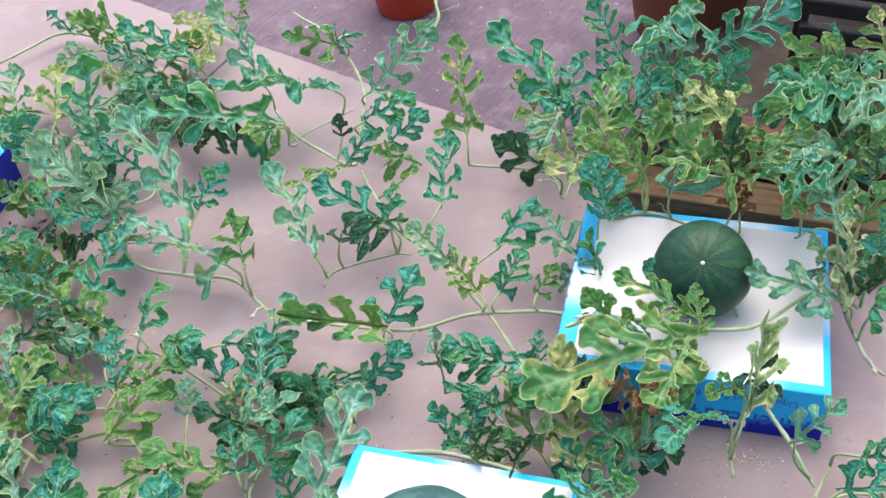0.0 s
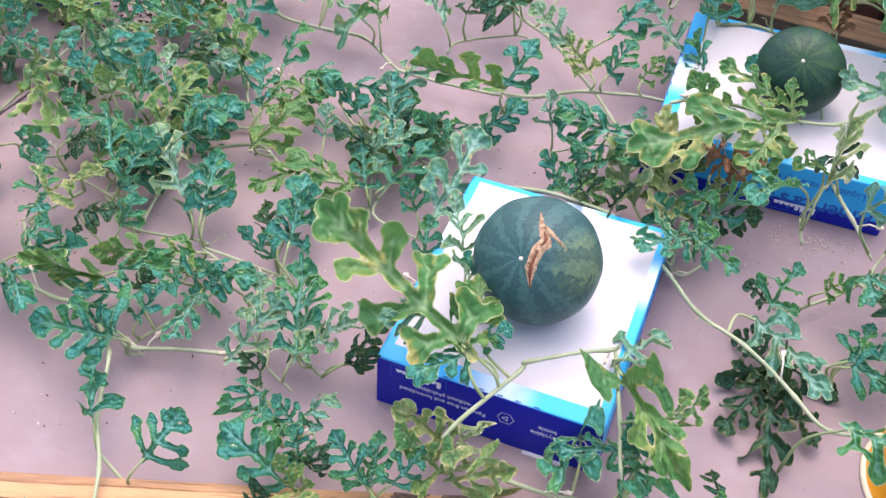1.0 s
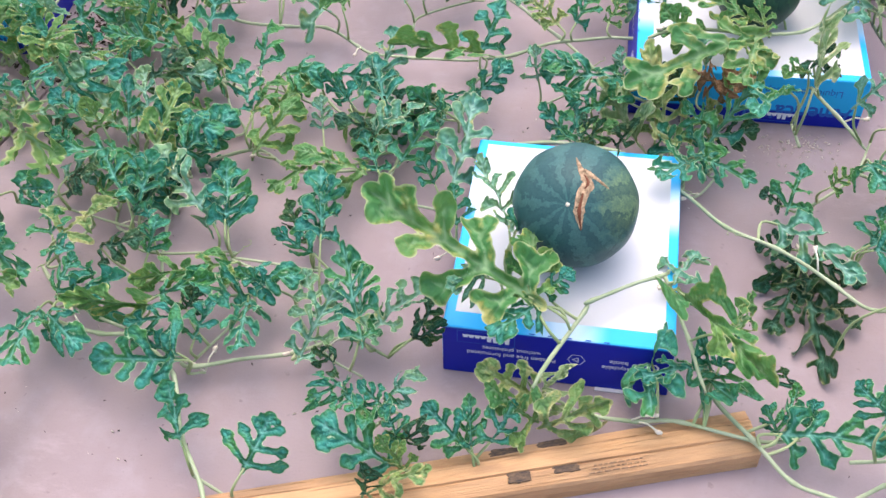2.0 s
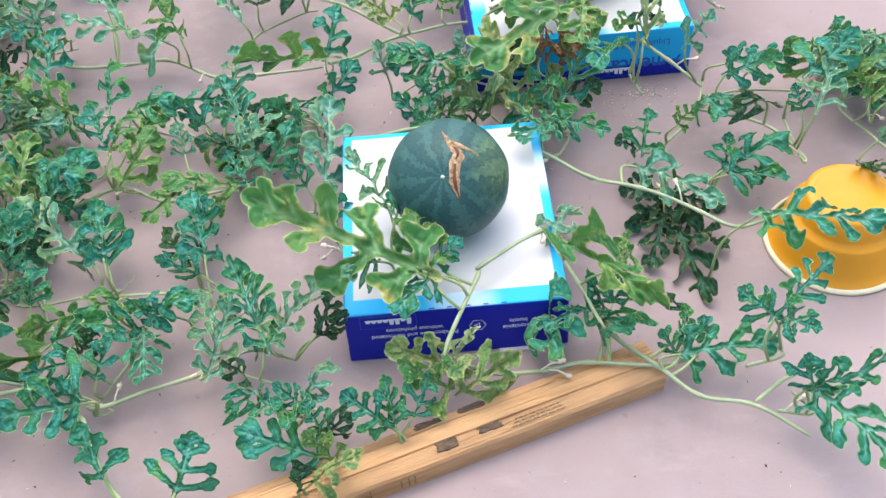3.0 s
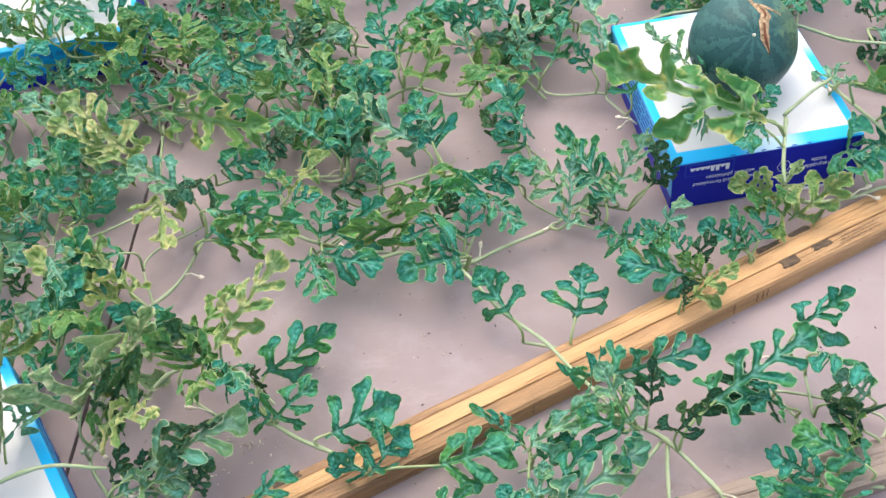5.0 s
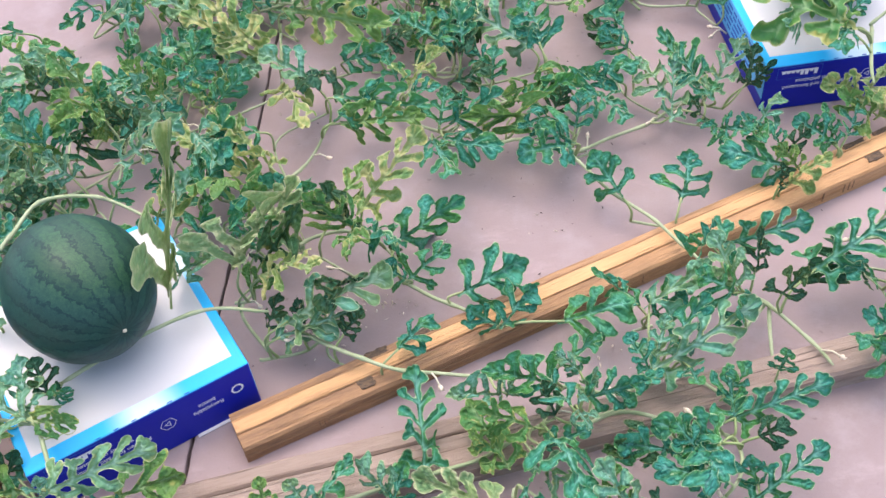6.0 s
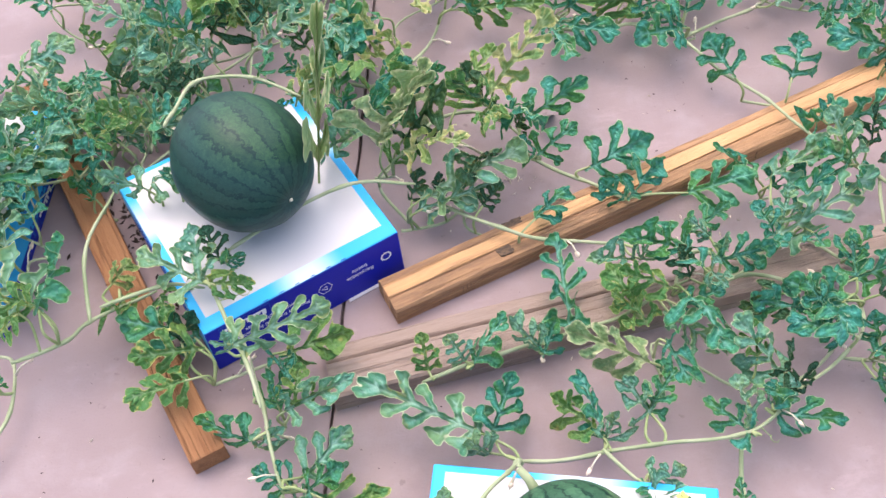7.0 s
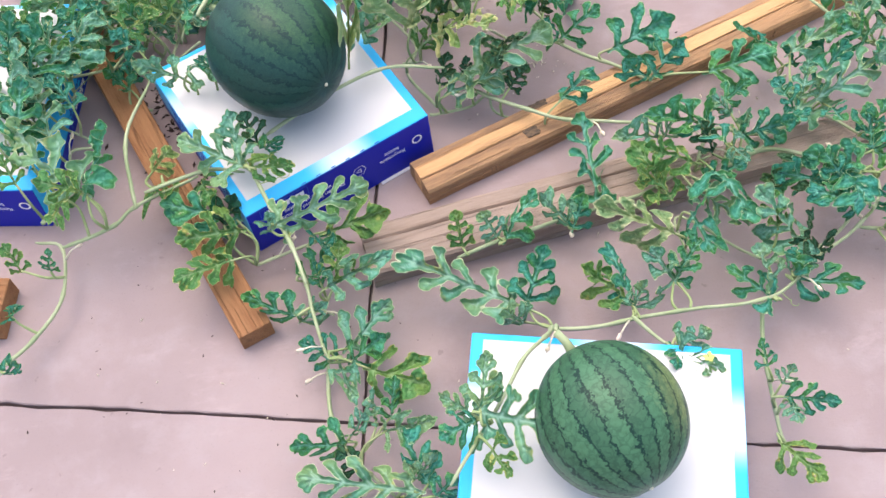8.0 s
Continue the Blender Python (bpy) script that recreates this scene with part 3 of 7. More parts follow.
def ring_mesh(r, t, n=6):
    bm = bmesh.new()
    for k in range(n):
        a, b = 2 * math.pi * k / n, 2 * math.pi * (k + 1) / n
        q = [bm.verts.new((rr * math.cos(x), rr * math.sin(x), 0.0003)) for rr, x in ((r, a), (r, b), (r - t, b), (r - t, a))]
        bm.faces.new(q[::-1])
    bmesh.ops.recalc_face_normals(bm, faces=bm.faces)
    me = bpy.data.meshes.new("ring")
    bm.to_mesh(me)
    bm.free()
    return me


def carton(m, label, flap=True):
    """A shallow printed carton; the navy narrow side is its front."""
    t = thing("carton", m, label, "carton", "printed cartons under the melons")
    w, d, h = BOX_W, BOX_D, BOX_H
    bm = block(-w / 2, w / 2, -d / 2, d / 2, 0, h, 0.0025, cuts=8, segments=2)
    for v in bm.verts:
        bulge = (1 - (2 * v.co.x / w) ** 2) * (1 - (2 * v.co.y / d) ** 2)
        v.co.y -= 0.009 * (1 - v.co.z / h) if v.co.y < -d * 0.49 else 0.0
        v.co.z += 0.0 if v.co.z < h * 0.6 else 0.001 * bulge + 0.0012 * noise.noise(v.co * 9 + m.translation)
    bm.normal_update()
    for f in bm.faces:
        n = f.normal
        f.material_index = 0 if n.z > 0.6 else (1 if abs(n.y) > abs(n.x) else 2)
    body = part("body", bm, [LID, NAVY, CYAN], t)
    for k in range(12):
        if k % 2 == 0:
            x = -0.06 + 0.012 * k
            part("perforation", block(x, x + 0.007, -d / 2 + 0.0015, -d / 2 + 0.0026, h - 0.0004, h + 0.0009), PRINT_BLUE, body)
    y = -d / 2 - 0.0003
    print_on(frame_mesh(0.038, 0.0115, 0.0006), PRINT_BLUE, body, -0.092, y, 0.0725, 0)
    logo = (0.007, 0.001, 0.0065, 0.006, 0.001, 0.001, 0.001, 0.001)
    print_on(skyline_mesh(0.0078, logo, -0.005, -0.002), PRINT_WHITE, body, -0.092, y, 0.0725, 0)
    print_on(text_mesh("Paraben free and formulated", 0.0102), PRINT_WHITE, body, -0.058, y, 0.047, 0)
    print_on(text_mesh("without phthalates", 0.0102), PRINT_WHITE, body, -0.058, y, 0.058, 0)
    print_on(text_mesh("Recyclable", 0.0102), PRINT_WHITE, body, 0.082, y, 0.047, 0)
    print_on(text_mesh("bottle", 0.0102), PRINT_WHITE, body, 0.082, y, 0.058, 0)
    print_on(ring_mesh(0.0115, 0.001), PRINT_WHITE, body, 0.027, y, 0.052, 0)
    print_on(ring_mesh(0.006, 0.0022, 3), PRINT_WHITE, body, 0.027, y, 0.052, 0)
    print_on(ring_mesh(0.009, 0.0028, 9), PRINT_WHITE, body, 0.125, y, 0.052, 0)
    # long right side: cyan with large print over a navy foot
    x = w / 2 + 0.0003
    print_on(text_mesh("America's #1", 0.034, True), PRINT_BLUE, body, x, 0.070, 0.036, 1)
    print_on(text_mesh("Liquid Hand Soap Brand", 0.0165), PRINT_BLUE, body, x, 0.060, 0.068, 1)
    print_on(frame_mesh(0.034, 0.0105, 0.0006), PRINT_BLUE, body, x, 0.050, 0.0165, 1)
    print_on(skyline_mesh(0.0078, logo, -0.005, -0.002), PRINT_WHITE, body, x, 0.050, 0.0165, 1)
    # long left side carries small print as bars
    bars = []
    for r in range(5):
        q = -0.12
        while q < 0.1:
            ln = random.uniform(0.01, 0.03)
            bars.append((q, q + ln, 0.010 * r - 0.02, 0.010 * r - 0.0155))
            q += ln + 0.006
    ob = print_on(bars_mesh(bars), PRINT_BLUE, body, 0, 0, 0, 1)
    ob.matrix_basis = Matrix(((0, 0, -1, -x), (1, 0, 0, 0), (0, -1, 0, 0.06), (0, 0, 0, 1)))
    if flap:
        bm = block(0.055, 0.105, -d / 2 - 0.014, -d / 2 + 0.01, 0.0005, 0.0022, 0.0)
        part("flap", bm, FLAP, t, "torn white carton flap")
    return t


def placed(corner, turn, dx, dy):
    """Pose of a box whose corner, dx and dy from its middle, stands at corner."""
    return pose(corner[0], corner[1], 0, 0, 0, turn) @ pose(-dx, -dy, 0)


HW, HD = BOX_W / 2, BOX_D / 2
carton(placed((0.0, -0.004), 0, -HW, -HD), "white and navy printed carton under a split melon")
carton(pose(0.402, 0.703, 0, 0, 0, -88.9) @ Matrix.Diagonal((1.09, 1.025, 1.12, 1)), "white and cyan printed carton against the planter", False)
carton(pose(-0.858, -0.432, 0, 0, 0, 23.5) @ pose(-0.153, 0.158, 0) @ Matrix.Diagonal((1.02, 0.89, 1, 1)), "white and navy printed carton under a big melon")
carton(pose(-0.731, -0.978, 0, 0, 0, -15) @ pose(0.001, -0.0285, 0) @ Matrix.Diagonal((1.155, 1, 1, 1)), "white printed carton under a striped melon", False)
carton(placed((-1.440, -0.446), -11, HW, -HD), "white and cyan printed carton hidden by vine leaves", False)
carton(pose(-1.004, 0.700, 0, 0, 0, -88), "white and cyan printed carton at the patio edge", False)

# ---- melons ----


def melon(m, r, tall, material, label, ridge=0.006, flat=0.0):
    """A melon whose stem end is local +z and blossom end local -z."""
    t = thing("watermelon", m, label, "watermelon", "melons on cartons")
    bm = bmesh.new()
    bmesh.ops.create_uvsphere(bm, u_segments=64, v_segments=40, radius=1)
    for v in bm.verts:
        c = v.co
        a = math.atan2(c.y, c.x)
        lat = max(0.0, 1 - c.z * c.z)
        k = 1 + ridge * math.cos(a * 9) * lat + 0.012 * noise.noise(c * 1.3 + m.translation * 5)
        dip = 0.03 * math.exp(-((1 - abs(c.z)) / 0.012))
        v.co = Vector((c.x * r * k, c.y * r * k, c.z * tall * (k - dip)))
    part("rind", smooth(bm), material, t)
    bm = bmesh.new()
    bmesh.ops.create_icosphere(bm, subdivisions=2, radius=0.0028)
    for v in bm.verts:
        v.co = v.co * (1 + 0.3 * noise.noise(v.co * 900))
        v.co.z = v.co.z * 0.8 - tall * 0.975
    part("blossom_scar", smooth(bm), CREAM, t, "pale blossom scar")
    part("stem_stub", tube([(0, 0, tall * 0.96), (0.002, 0.002, tall + 0.012), (0.008, 0.003, tall + 0.028)], [0.0068, 0.0052, 0.0046], 10), STEM, t, "thick green stem stub")
    return t


def axis_pose(centre, stem, spin=0):
    """A pose whose local z points from centre towards stem."""
    d = (Vector(stem) - Vector(centre)).normalized()
    return Matrix.Translation(centre) @ d.to_track_quat("Z", "Y").to_matrix().to_4x4() @ pose(0, 0, 0, 0, 0, spin)


split = melon(axis_pose((0.155, 0.160, 0.165), (0.164, 0.215, 0.107)), 0.083, 0.079, MELON_B, "dull dark green watermelon with a split corky scar")
melon(axis_pose((0.406, 0.686, 0.158), (0.407, 0.732, 0.102)), 0.068, 0.062, MELON_A, "small dark green watermelon on a white carton")
melon(axis_pose((-1.057, -0.346, 0.187), (-1.117, -0.269, 0.185)), 0.0945, 0.105, MELON_C, "large bluish dark green watermelon on a carton")
melon(axis_pose((-0.726, -0.970, 0.177), (-0.752, -0.884, 0.186), 20), 0.0875, 0.092, MELON_D, "striped light and dark green watermelon on a carton")

# ---- pots and the planted bed ----
bowl = thing("plastic_bucket", pose(0.715, 0.131, 0), "yellow plastic bucket standing upside down on the patio", "bucket")
part("body", lathe([(0.0, 0.099), (0.044, 0.099), (0.050, 0.101), (0.058, 0.101), (0.062, 0.097), (0.068, 0.070), (0.069, 0.064), (0.077, 0.062), (0.0795, 0.058), (0.084, 0.040), (0.091, 0.020), (0.097, 0.008), (0.101, 0.006)], 64), YELLOW, bowl)
part("rim", lathe([(0.099, 0.0075), (0.1035, 0.006), (0.105, 0.003), (0.1035, 0.0), (0.096, 0.0), (0.097, 0.005)], 64), YELLOW_RIM, bowl, "pale worn rim")

pot = thing("flower_pot", pose(-0.305, 1.60, -0.012), "orange red plastic flower pot on the walkway", "flower pot")
part("body", lathe([(0.0, 0.0), (0.062, 0.0), (0.066, 0.004), (0.085, 0.13), (0.09, 0.132), (0.094, 0.155), (0.088, 0.156), (0.078, 0.13), (0.0, 0.125)], 48), RED, pot)

pot2 = thing("clay_pot", pose(0.31, 1.60, -0.012), "brown terracotta pot behind the vines", "flower pot")
part("body", lathe([(0.0, 0.0), (0.10, 0.0), (0.105, 0.004), (0.135, 0.17), (0.145, 0.172), (0.15, 0.21), (0.138, 0.212), (0.125, 0.17), (0.0, 0.16)], 48), TERRACOTTA, pot2)

lumber("planter_board", 1.3, 0.075, 0.085, BED_WOOD, "brown timber edging board behind the carton", pose(0.24, 0.925, -0.0, 0, 0, -4.0), seed=51)
bed = block(0.26, 2.2, 1.0, 2.6, -0.03, 0.035, 0.01, cuts=10)
for v in bed.verts:
    v.co.z += 0.012 * noise.noise(v.co * 7) if v.co.z > 0 else 0
tagged(obj("planting_bed", bed, SOIL), "dark damp soil of the planting bed", "planting bed", kind="structure")
crate = thing("wire_crate", pose(0.80, 1.36, 0.03, 0, 0, -8), "black slatted crate standing in the shade of the vines", "crate")
for k in range(6):
    part("slat", block(-0.28, 0.28, -0.012, 0.012, 0.02 + 0.055 * k, 0.05 + 0.055 * k, 0.003), BLACK, crate)
for x in (-0.28, 0.0, 0.28):
    part("upright", block(x - 0.012, x + 0.012, 0.012, 0.03, 0.0, 0.36, 0.003), BLACK, crate)
part("back_panel", block(-0.29, 0.29, 0.25, 0.265, 0.0, 0.36, 0.003), BLACK, crate)
for k in range(5):
    b = tagged(part("brick", block(-0.1, 0.1, -0.048, 0.048, 0, 0.06, 0.005), BRICK), "dark red brick at the edge of the bed", "brick", "edging bricks")
    b.matrix_basis = pose(0.43 + 0.215 * k, 1.10 - 0.03 * k, 0.038, 0, 0, -8 + 2 * (k % 3))

# ---- leaves ----


def capsule(px, py, ax, ay, bx, by, ra, rb):
    """Distance to a tapered bar, and to its axis."""
    dx, dy = bx - ax, by - ay
    t = np.clip(((px - ax) * dx + (py - ay) * dy) / (dx * dx + dy * dy), 0, 1)
    axis = np.hypot(px - ax - t * dx, py - ay - t * dy)
    return axis - (ra + (rb - ra) * t), axis + 0.014 * t


ROWS = {7: ((0.06, 0.19, 64), (0.22, 0.25, 58), (0.39, 0.26, 52), (0.56, 0.22, 48), (0.73, 0.15, 42)), 6: ((0.08, 0.19, 62), (0.28, 0.25, 52), (0.49, 0.23, 46), (0.70, 0.15, 42)), 5: ((0.04, 0.24, 68), (0.21, 0.33, 58), (0.39, 0.32, 52), (0.56, 0.26, 46), (0.73, 0.16, 42)), 3: ((0.09, 0.38, 64), (0.36, 0.35, 52), (0.62, 0.23, 44)), 4: ((0.05, 0.34, 66), (0.27, 0.36, 56), (0.49, 0.29, 48), (0.69, 0.18, 42))}


def leaf_mesh(seed, fold, droop, curl, pairs=3, paddle=1.0, cells=62):
    """A deeply cut melon leaf of length 1 along +y from its stalk: paddle-shaped lobes on a narrow winged rib, each lobe tilted and twisted by itself."""
    rnd = random.Random(seed)
    w = paddle
    bars = [(0, -0.02, 0, 0.42, 0.024, 0.046 * w), (0, 0.42, 0, 0.70, 0.046 * w, 0.052 * w), (0, 0.70, 0, 0.91, 0.052 * w, 0.072 * w)]
    axes = []
    for s in (-1, 1):
        bars.append((0, 0.80, s * 0.08, 0.87 + rnd.uniform(-0.02, 0.02), 0.05 * w, 0.055 * w))
        for row, (y0, ln, ang) in enumerate(ROWS[pairs]):
            y0 += rnd.uniform(-0.035, 0.035)
            ln *= rnd.uniform(0.78, 1.15)
            a = radians(ang + rnd.uniform(-9, 9))
            ex, ey = s * ln * math.sin(a), y0 + ln * math.cos(a)
            bars.append((0, y0, ex, ey, 0.040 * w, 0.067 * w * rnd.uniform(0.85, 1.2)))
            axes.append((y0, s * math.sin(a), math.cos(a), ln, rnd.uniform(-0.55, 0.75) * curl, rnd.uniform(-0.9, 0.9) * curl, rnd.uniform(0.1, 1.3) * curl))
            forks = [(0.62, 1, 0.13), (0.80, -1, 0.085)] if row == 0 else [(0.66, 1, 0.10), (0.82, -1, 0.06)] if row == 1 else [(0.75, rnd.choice((-1, 1)), 0.055)]
            for k, sgn, l2 in forks:
                l2 *= rnd.uniform(0.7, 1.25)
                b = a + sgn * radians(rnd.uniform(30, 50))
                sx, sy = ex * k, y0 + (ey - y0) * k
                bars.append((sx, sy, sx + s * l2 * math.sin(b), sy + l2 * math.cos(b), 0.034 * w, 0.055 * w))
    n = cells
    xs, ys = np.linspace(-0.62, 0.62, n + 1), np.linspace(-0.16, 1.08, n + 1)
    PX, PY = np.meshgrid(xs, ys, indexing="ij")
    d, vd = np.full(PX.shape, 9.0), np.full(PX.shape, 9.0)
    for v in bars:
        a, b = capsule(PX, PY, *v)
        d = np.where(np.abs(d - a) < 0.016, np.minimum(d, a) - (0.016 - np.abs(d - a)) ** 2 / 0.064, np.minimum(d, a))
        vd = np.minimum(vd, b)

    def field(f, off):
        return np.array([[noise.noise(Vector((x * f, y * f, seed * 7.7 + off))) for y in ys] for x in xs])

    d = d + 0.013 * field(11, 0) + 0.012 * field(24, 3)
    rim = np.clip(1 + d / 0.068, 0, 1)
    # every lobe bends by its own angles
    total, lift = np.exp(-np.abs(PX) * 30.0), np.zeros(PX.shape)
    for y0, ux, uy, ln, tilt, twist, tip in axes:
        along = np.clip(PX * ux + (PY - y0) * uy, 0, ln * 1.3)
        across = PX * uy - (PY - y0) * ux
        near = np.exp(-capsule(PX, PY, 0, y0, ux * ln, y0 + uy * ln, 0.0, 0.0)[0] * 30.0)
        lift += near * (tilt * along + twist * across * np.clip(along / ln, 0, 1) - tip * along * along * 1.6)
        total += near
    Z = lift / total
    Z += 0.05 * field(3.6, 11) * (0.5 + curl) + 0.024 * curl * field(9, 17) + 0.007 * field(20, 23)
    Z += rim * (0.05 * field(9, 29) + 0.03 * field(17, 31)) * curl + np.clip(vd, 0, 0.05) * 0.9 * curl
    Z += math.tan(fold) * np.abs(PX) * (0.75 + 0.4 * np.cos(8 * PY + seed)) - 0.35 * PX * PX - droop * PY * PY
    squeeze = math.cos(fold * 0.75)
    VE = np.clip(1 - vd / np.where(np.abs(PX) < 0.05, 0.034, 0.020), 0, 1)

    bm = bmesh.new()
    ed, ve = bm.verts.layers.float.new("edge"), bm.verts.layers.float.new("vein")
    cache = {}

    def vert(a, b, t):
        key = (a, b) if a < b else (b, a)
        if key not in cache:
            mixed = [g[a] + t * (g[b] - g[a]) for g in (PX, PY, Z, rim, VE)]
            q = bm.verts.new((mixed[0] * squeeze, mixed[1], mixed[2]))
            q[ed], q[ve] = (mixed[3] if a == b else 1.0), mixed[4]
            cache[key] = q
        return cache[key]

    for i in range(n):
        for j in range(n):
            loop = ((i, j), (i + 1, j), (i + 1, j + 1), (i, j + 1))
            if all(d[c] > 0 for c in loop):
                continue
            ring = []
            for k in range(4):
                a, b = loop[k], loop[(k + 1) % 4]
                if d[a] <= 0:
                    ring.append(vert(a, a, 0.0))
                if (d[a] <= 0) != (d[b] <= 0):
                    ring.append(vert(a, b, d[a] / (d[a] - d[b])))
            if len(ring) > 2:
                bm.faces.new(ring).smooth = True
    me = bpy.data.meshes.new("leaf")
    bm.to_mesh(me)
    bm.free()
    return me


LEAF_SHAPES = {"flat": [], "cup": [], "folded": [], "crumpled": [], "long": [], "slim": []}
CURL = {"flat": 0.95, "cup": 1.3, "folded": 1.3, "crumpled": 1.6, "long": 0.9, "slim": 1.0}
for k, (kind, fold, droop, pairs, paddle) in enumerate([
        ("flat", 6, 0.06, 3, 1.0), ("flat", 12, 0.12, 4, 0.95), ("flat", 16, 0.02, 3, 1.1), ("flat", 10, 0.2, 4, 1.0), ("flat", 14, 0.34, 3, 0.9),
        ("cup", 28, 0.05, 3, 1.05), ("cup", 34, 0.15, 4, 0.95), ("cup", 24, 0.1, 3, 1.15), ("cup", 40, 0.28, 4, 1.0), ("cup", 30, 0.2, 3, 0.92),
        ("folded", 62, 0.1, 4, 1.0), ("folded", 55, 0.02, 3, 1.05), ("crumpled", 30, 0.1, 4, 1.05), ("crumpled", 38, 0.2, 3, 1.1), ("long", 14, 0.1, 7, 0.68), ("long", 22, 0.05, 7, 0.62), ("long", 10, 0.2, 6, 0.74), ("slim", 16, 0.05, 6, 0.70), ("slim", 26, 0.12, 7, 0.66)]):
    LEAF_SHAPES[kind].append((k, radians(fold), droop, CURL[kind], pairs, paddle, 96 if kind in ("long", "slim") else 62))
LEAF_CACHE = {}


def leaf_data(shape, kind):
    """One mesh for each shape and colour, shared by all alike leaves."""
    if shape[0] not in LEAF_CACHE:
        LEAF_CACHE[shape[0]] = leaf_mesh(shape[0] + 1, *shape[1:])
    if (shape[0], kind) not in LEAF_CACHE:
        me = LEAF_CACHE[shape[0]].copy()
        me.materials.append(LEAF[kind])
        LEAF_CACHE[shape[0], kind] = me
    return LEAF_CACHE[shape[0], kind]


EYE_SIDE = Vector((0.0, -0.45, 0.9)).normalized()
COUNT = [0]


def flower(parent, at, way, dried):
    """A withered blossom on a thin stalk."""
    tip = Vector(at) + Vector(way)
    mid = Vector(at) + Vector(way) * 0.5 + Vector((0, 0, 0.006))
    bm = bmesh.new()
    if dried:
        # shrivelled into a small crumpled knob
        bmesh.ops.create_icosphere(bm, subdivisions=2, radius=1)
        d = Vector(way).normalized()
        for v in bm.verts:
            p = v.co * (1 + 0.75 * noise.noise(v.co * 2.1 + tip * 60))
            v.co = tip + p * 0.0030 + d * p.dot(d) * 0.0028
        smooth(bm)
    else:
        for k in range(5):
            a = 2 * math.pi * k / 5 + tip.x * 90
            o = Vector((math.cos(a), math.sin(a), 0.5 * math.sin(k * 2.3 + tip.y * 70))) * 0.0075
            b = Vector((-math.sin(a), math.cos(a), 0.3)) * 0.003
            bm.faces.new([bm.verts.new(tip + p) for p in (Vector((0, 0, 0)), o * 0.6 + b, o, o * 0.6 - b)])
        ret = bmesh.ops.extrude_face_region(bm, geom=bm.faces[:])
        for g in ret["geom"]:
            if isinstance(g, bmesh.types.BMVert):
                g.co.z += 0.0011
    head = part("blossom", bm, DRIED if dried else FLOWER, parent, "withered cream blossom" if dried else "small yellow blossom")
    part("flower_stalk", tube([at, mid, tip], [0.0016, 0.0012, 0.0014], 6), CREAM if dried else STALK, head)


def tendril(parent, at, rnd):
    p, pts = Vector(at), []
    a, ln = rnd.uniform(0, 6.28), rnd.uniform(0.03, 0.07)
    d = Vector((math.cos(a), math.sin(a), 0.35))
    for k in range(14):
        s = k / 13
        curl = max(0.0, s - 0.45) * 14
        off = Vector((math.cos(a + curl), math.sin(a + curl), 0.2)) * 0.008 * max(0.0, s - 0.4)
        pts.append(p + d * ln * s * (1 - 0.3 * s) + off)
    part("tendril", tube(pts, [0.0009 - 0.0004 * k / 13 for k in range(14)], 5), STALK, parent)


def undergrowth(zones):
    """More leaves of the same vines, deeper in the thick patches: (x, y, half width, half depth, lowest, highest, count)."""
    for n, (cx, cy, rx, ry, z0, z1, count) in enumerate(zones):
        rnd = random.Random(100 + n)
        rows = []
        for _ in range((count * 2 + 2) // 3):
            x, y, z = rnd.uniform(cx - rx, cx + rx), rnd.uniform(cy - ry, cy + ry), rnd.uniform(z0, z1)
            a, ln = rnd.uniform(0, 2 * math.pi), rnd.uniform(0.065, 0.125)
            rows.append((x, y, z, x + ln * math.cos(a), y + ln * math.sin(a), z + rnd.uniform(-0.01, 0.035), rnd.choice("gggggppppyy" if y < 0.9 else "ggppyyyg")))
        watermelon_vine([], rows)


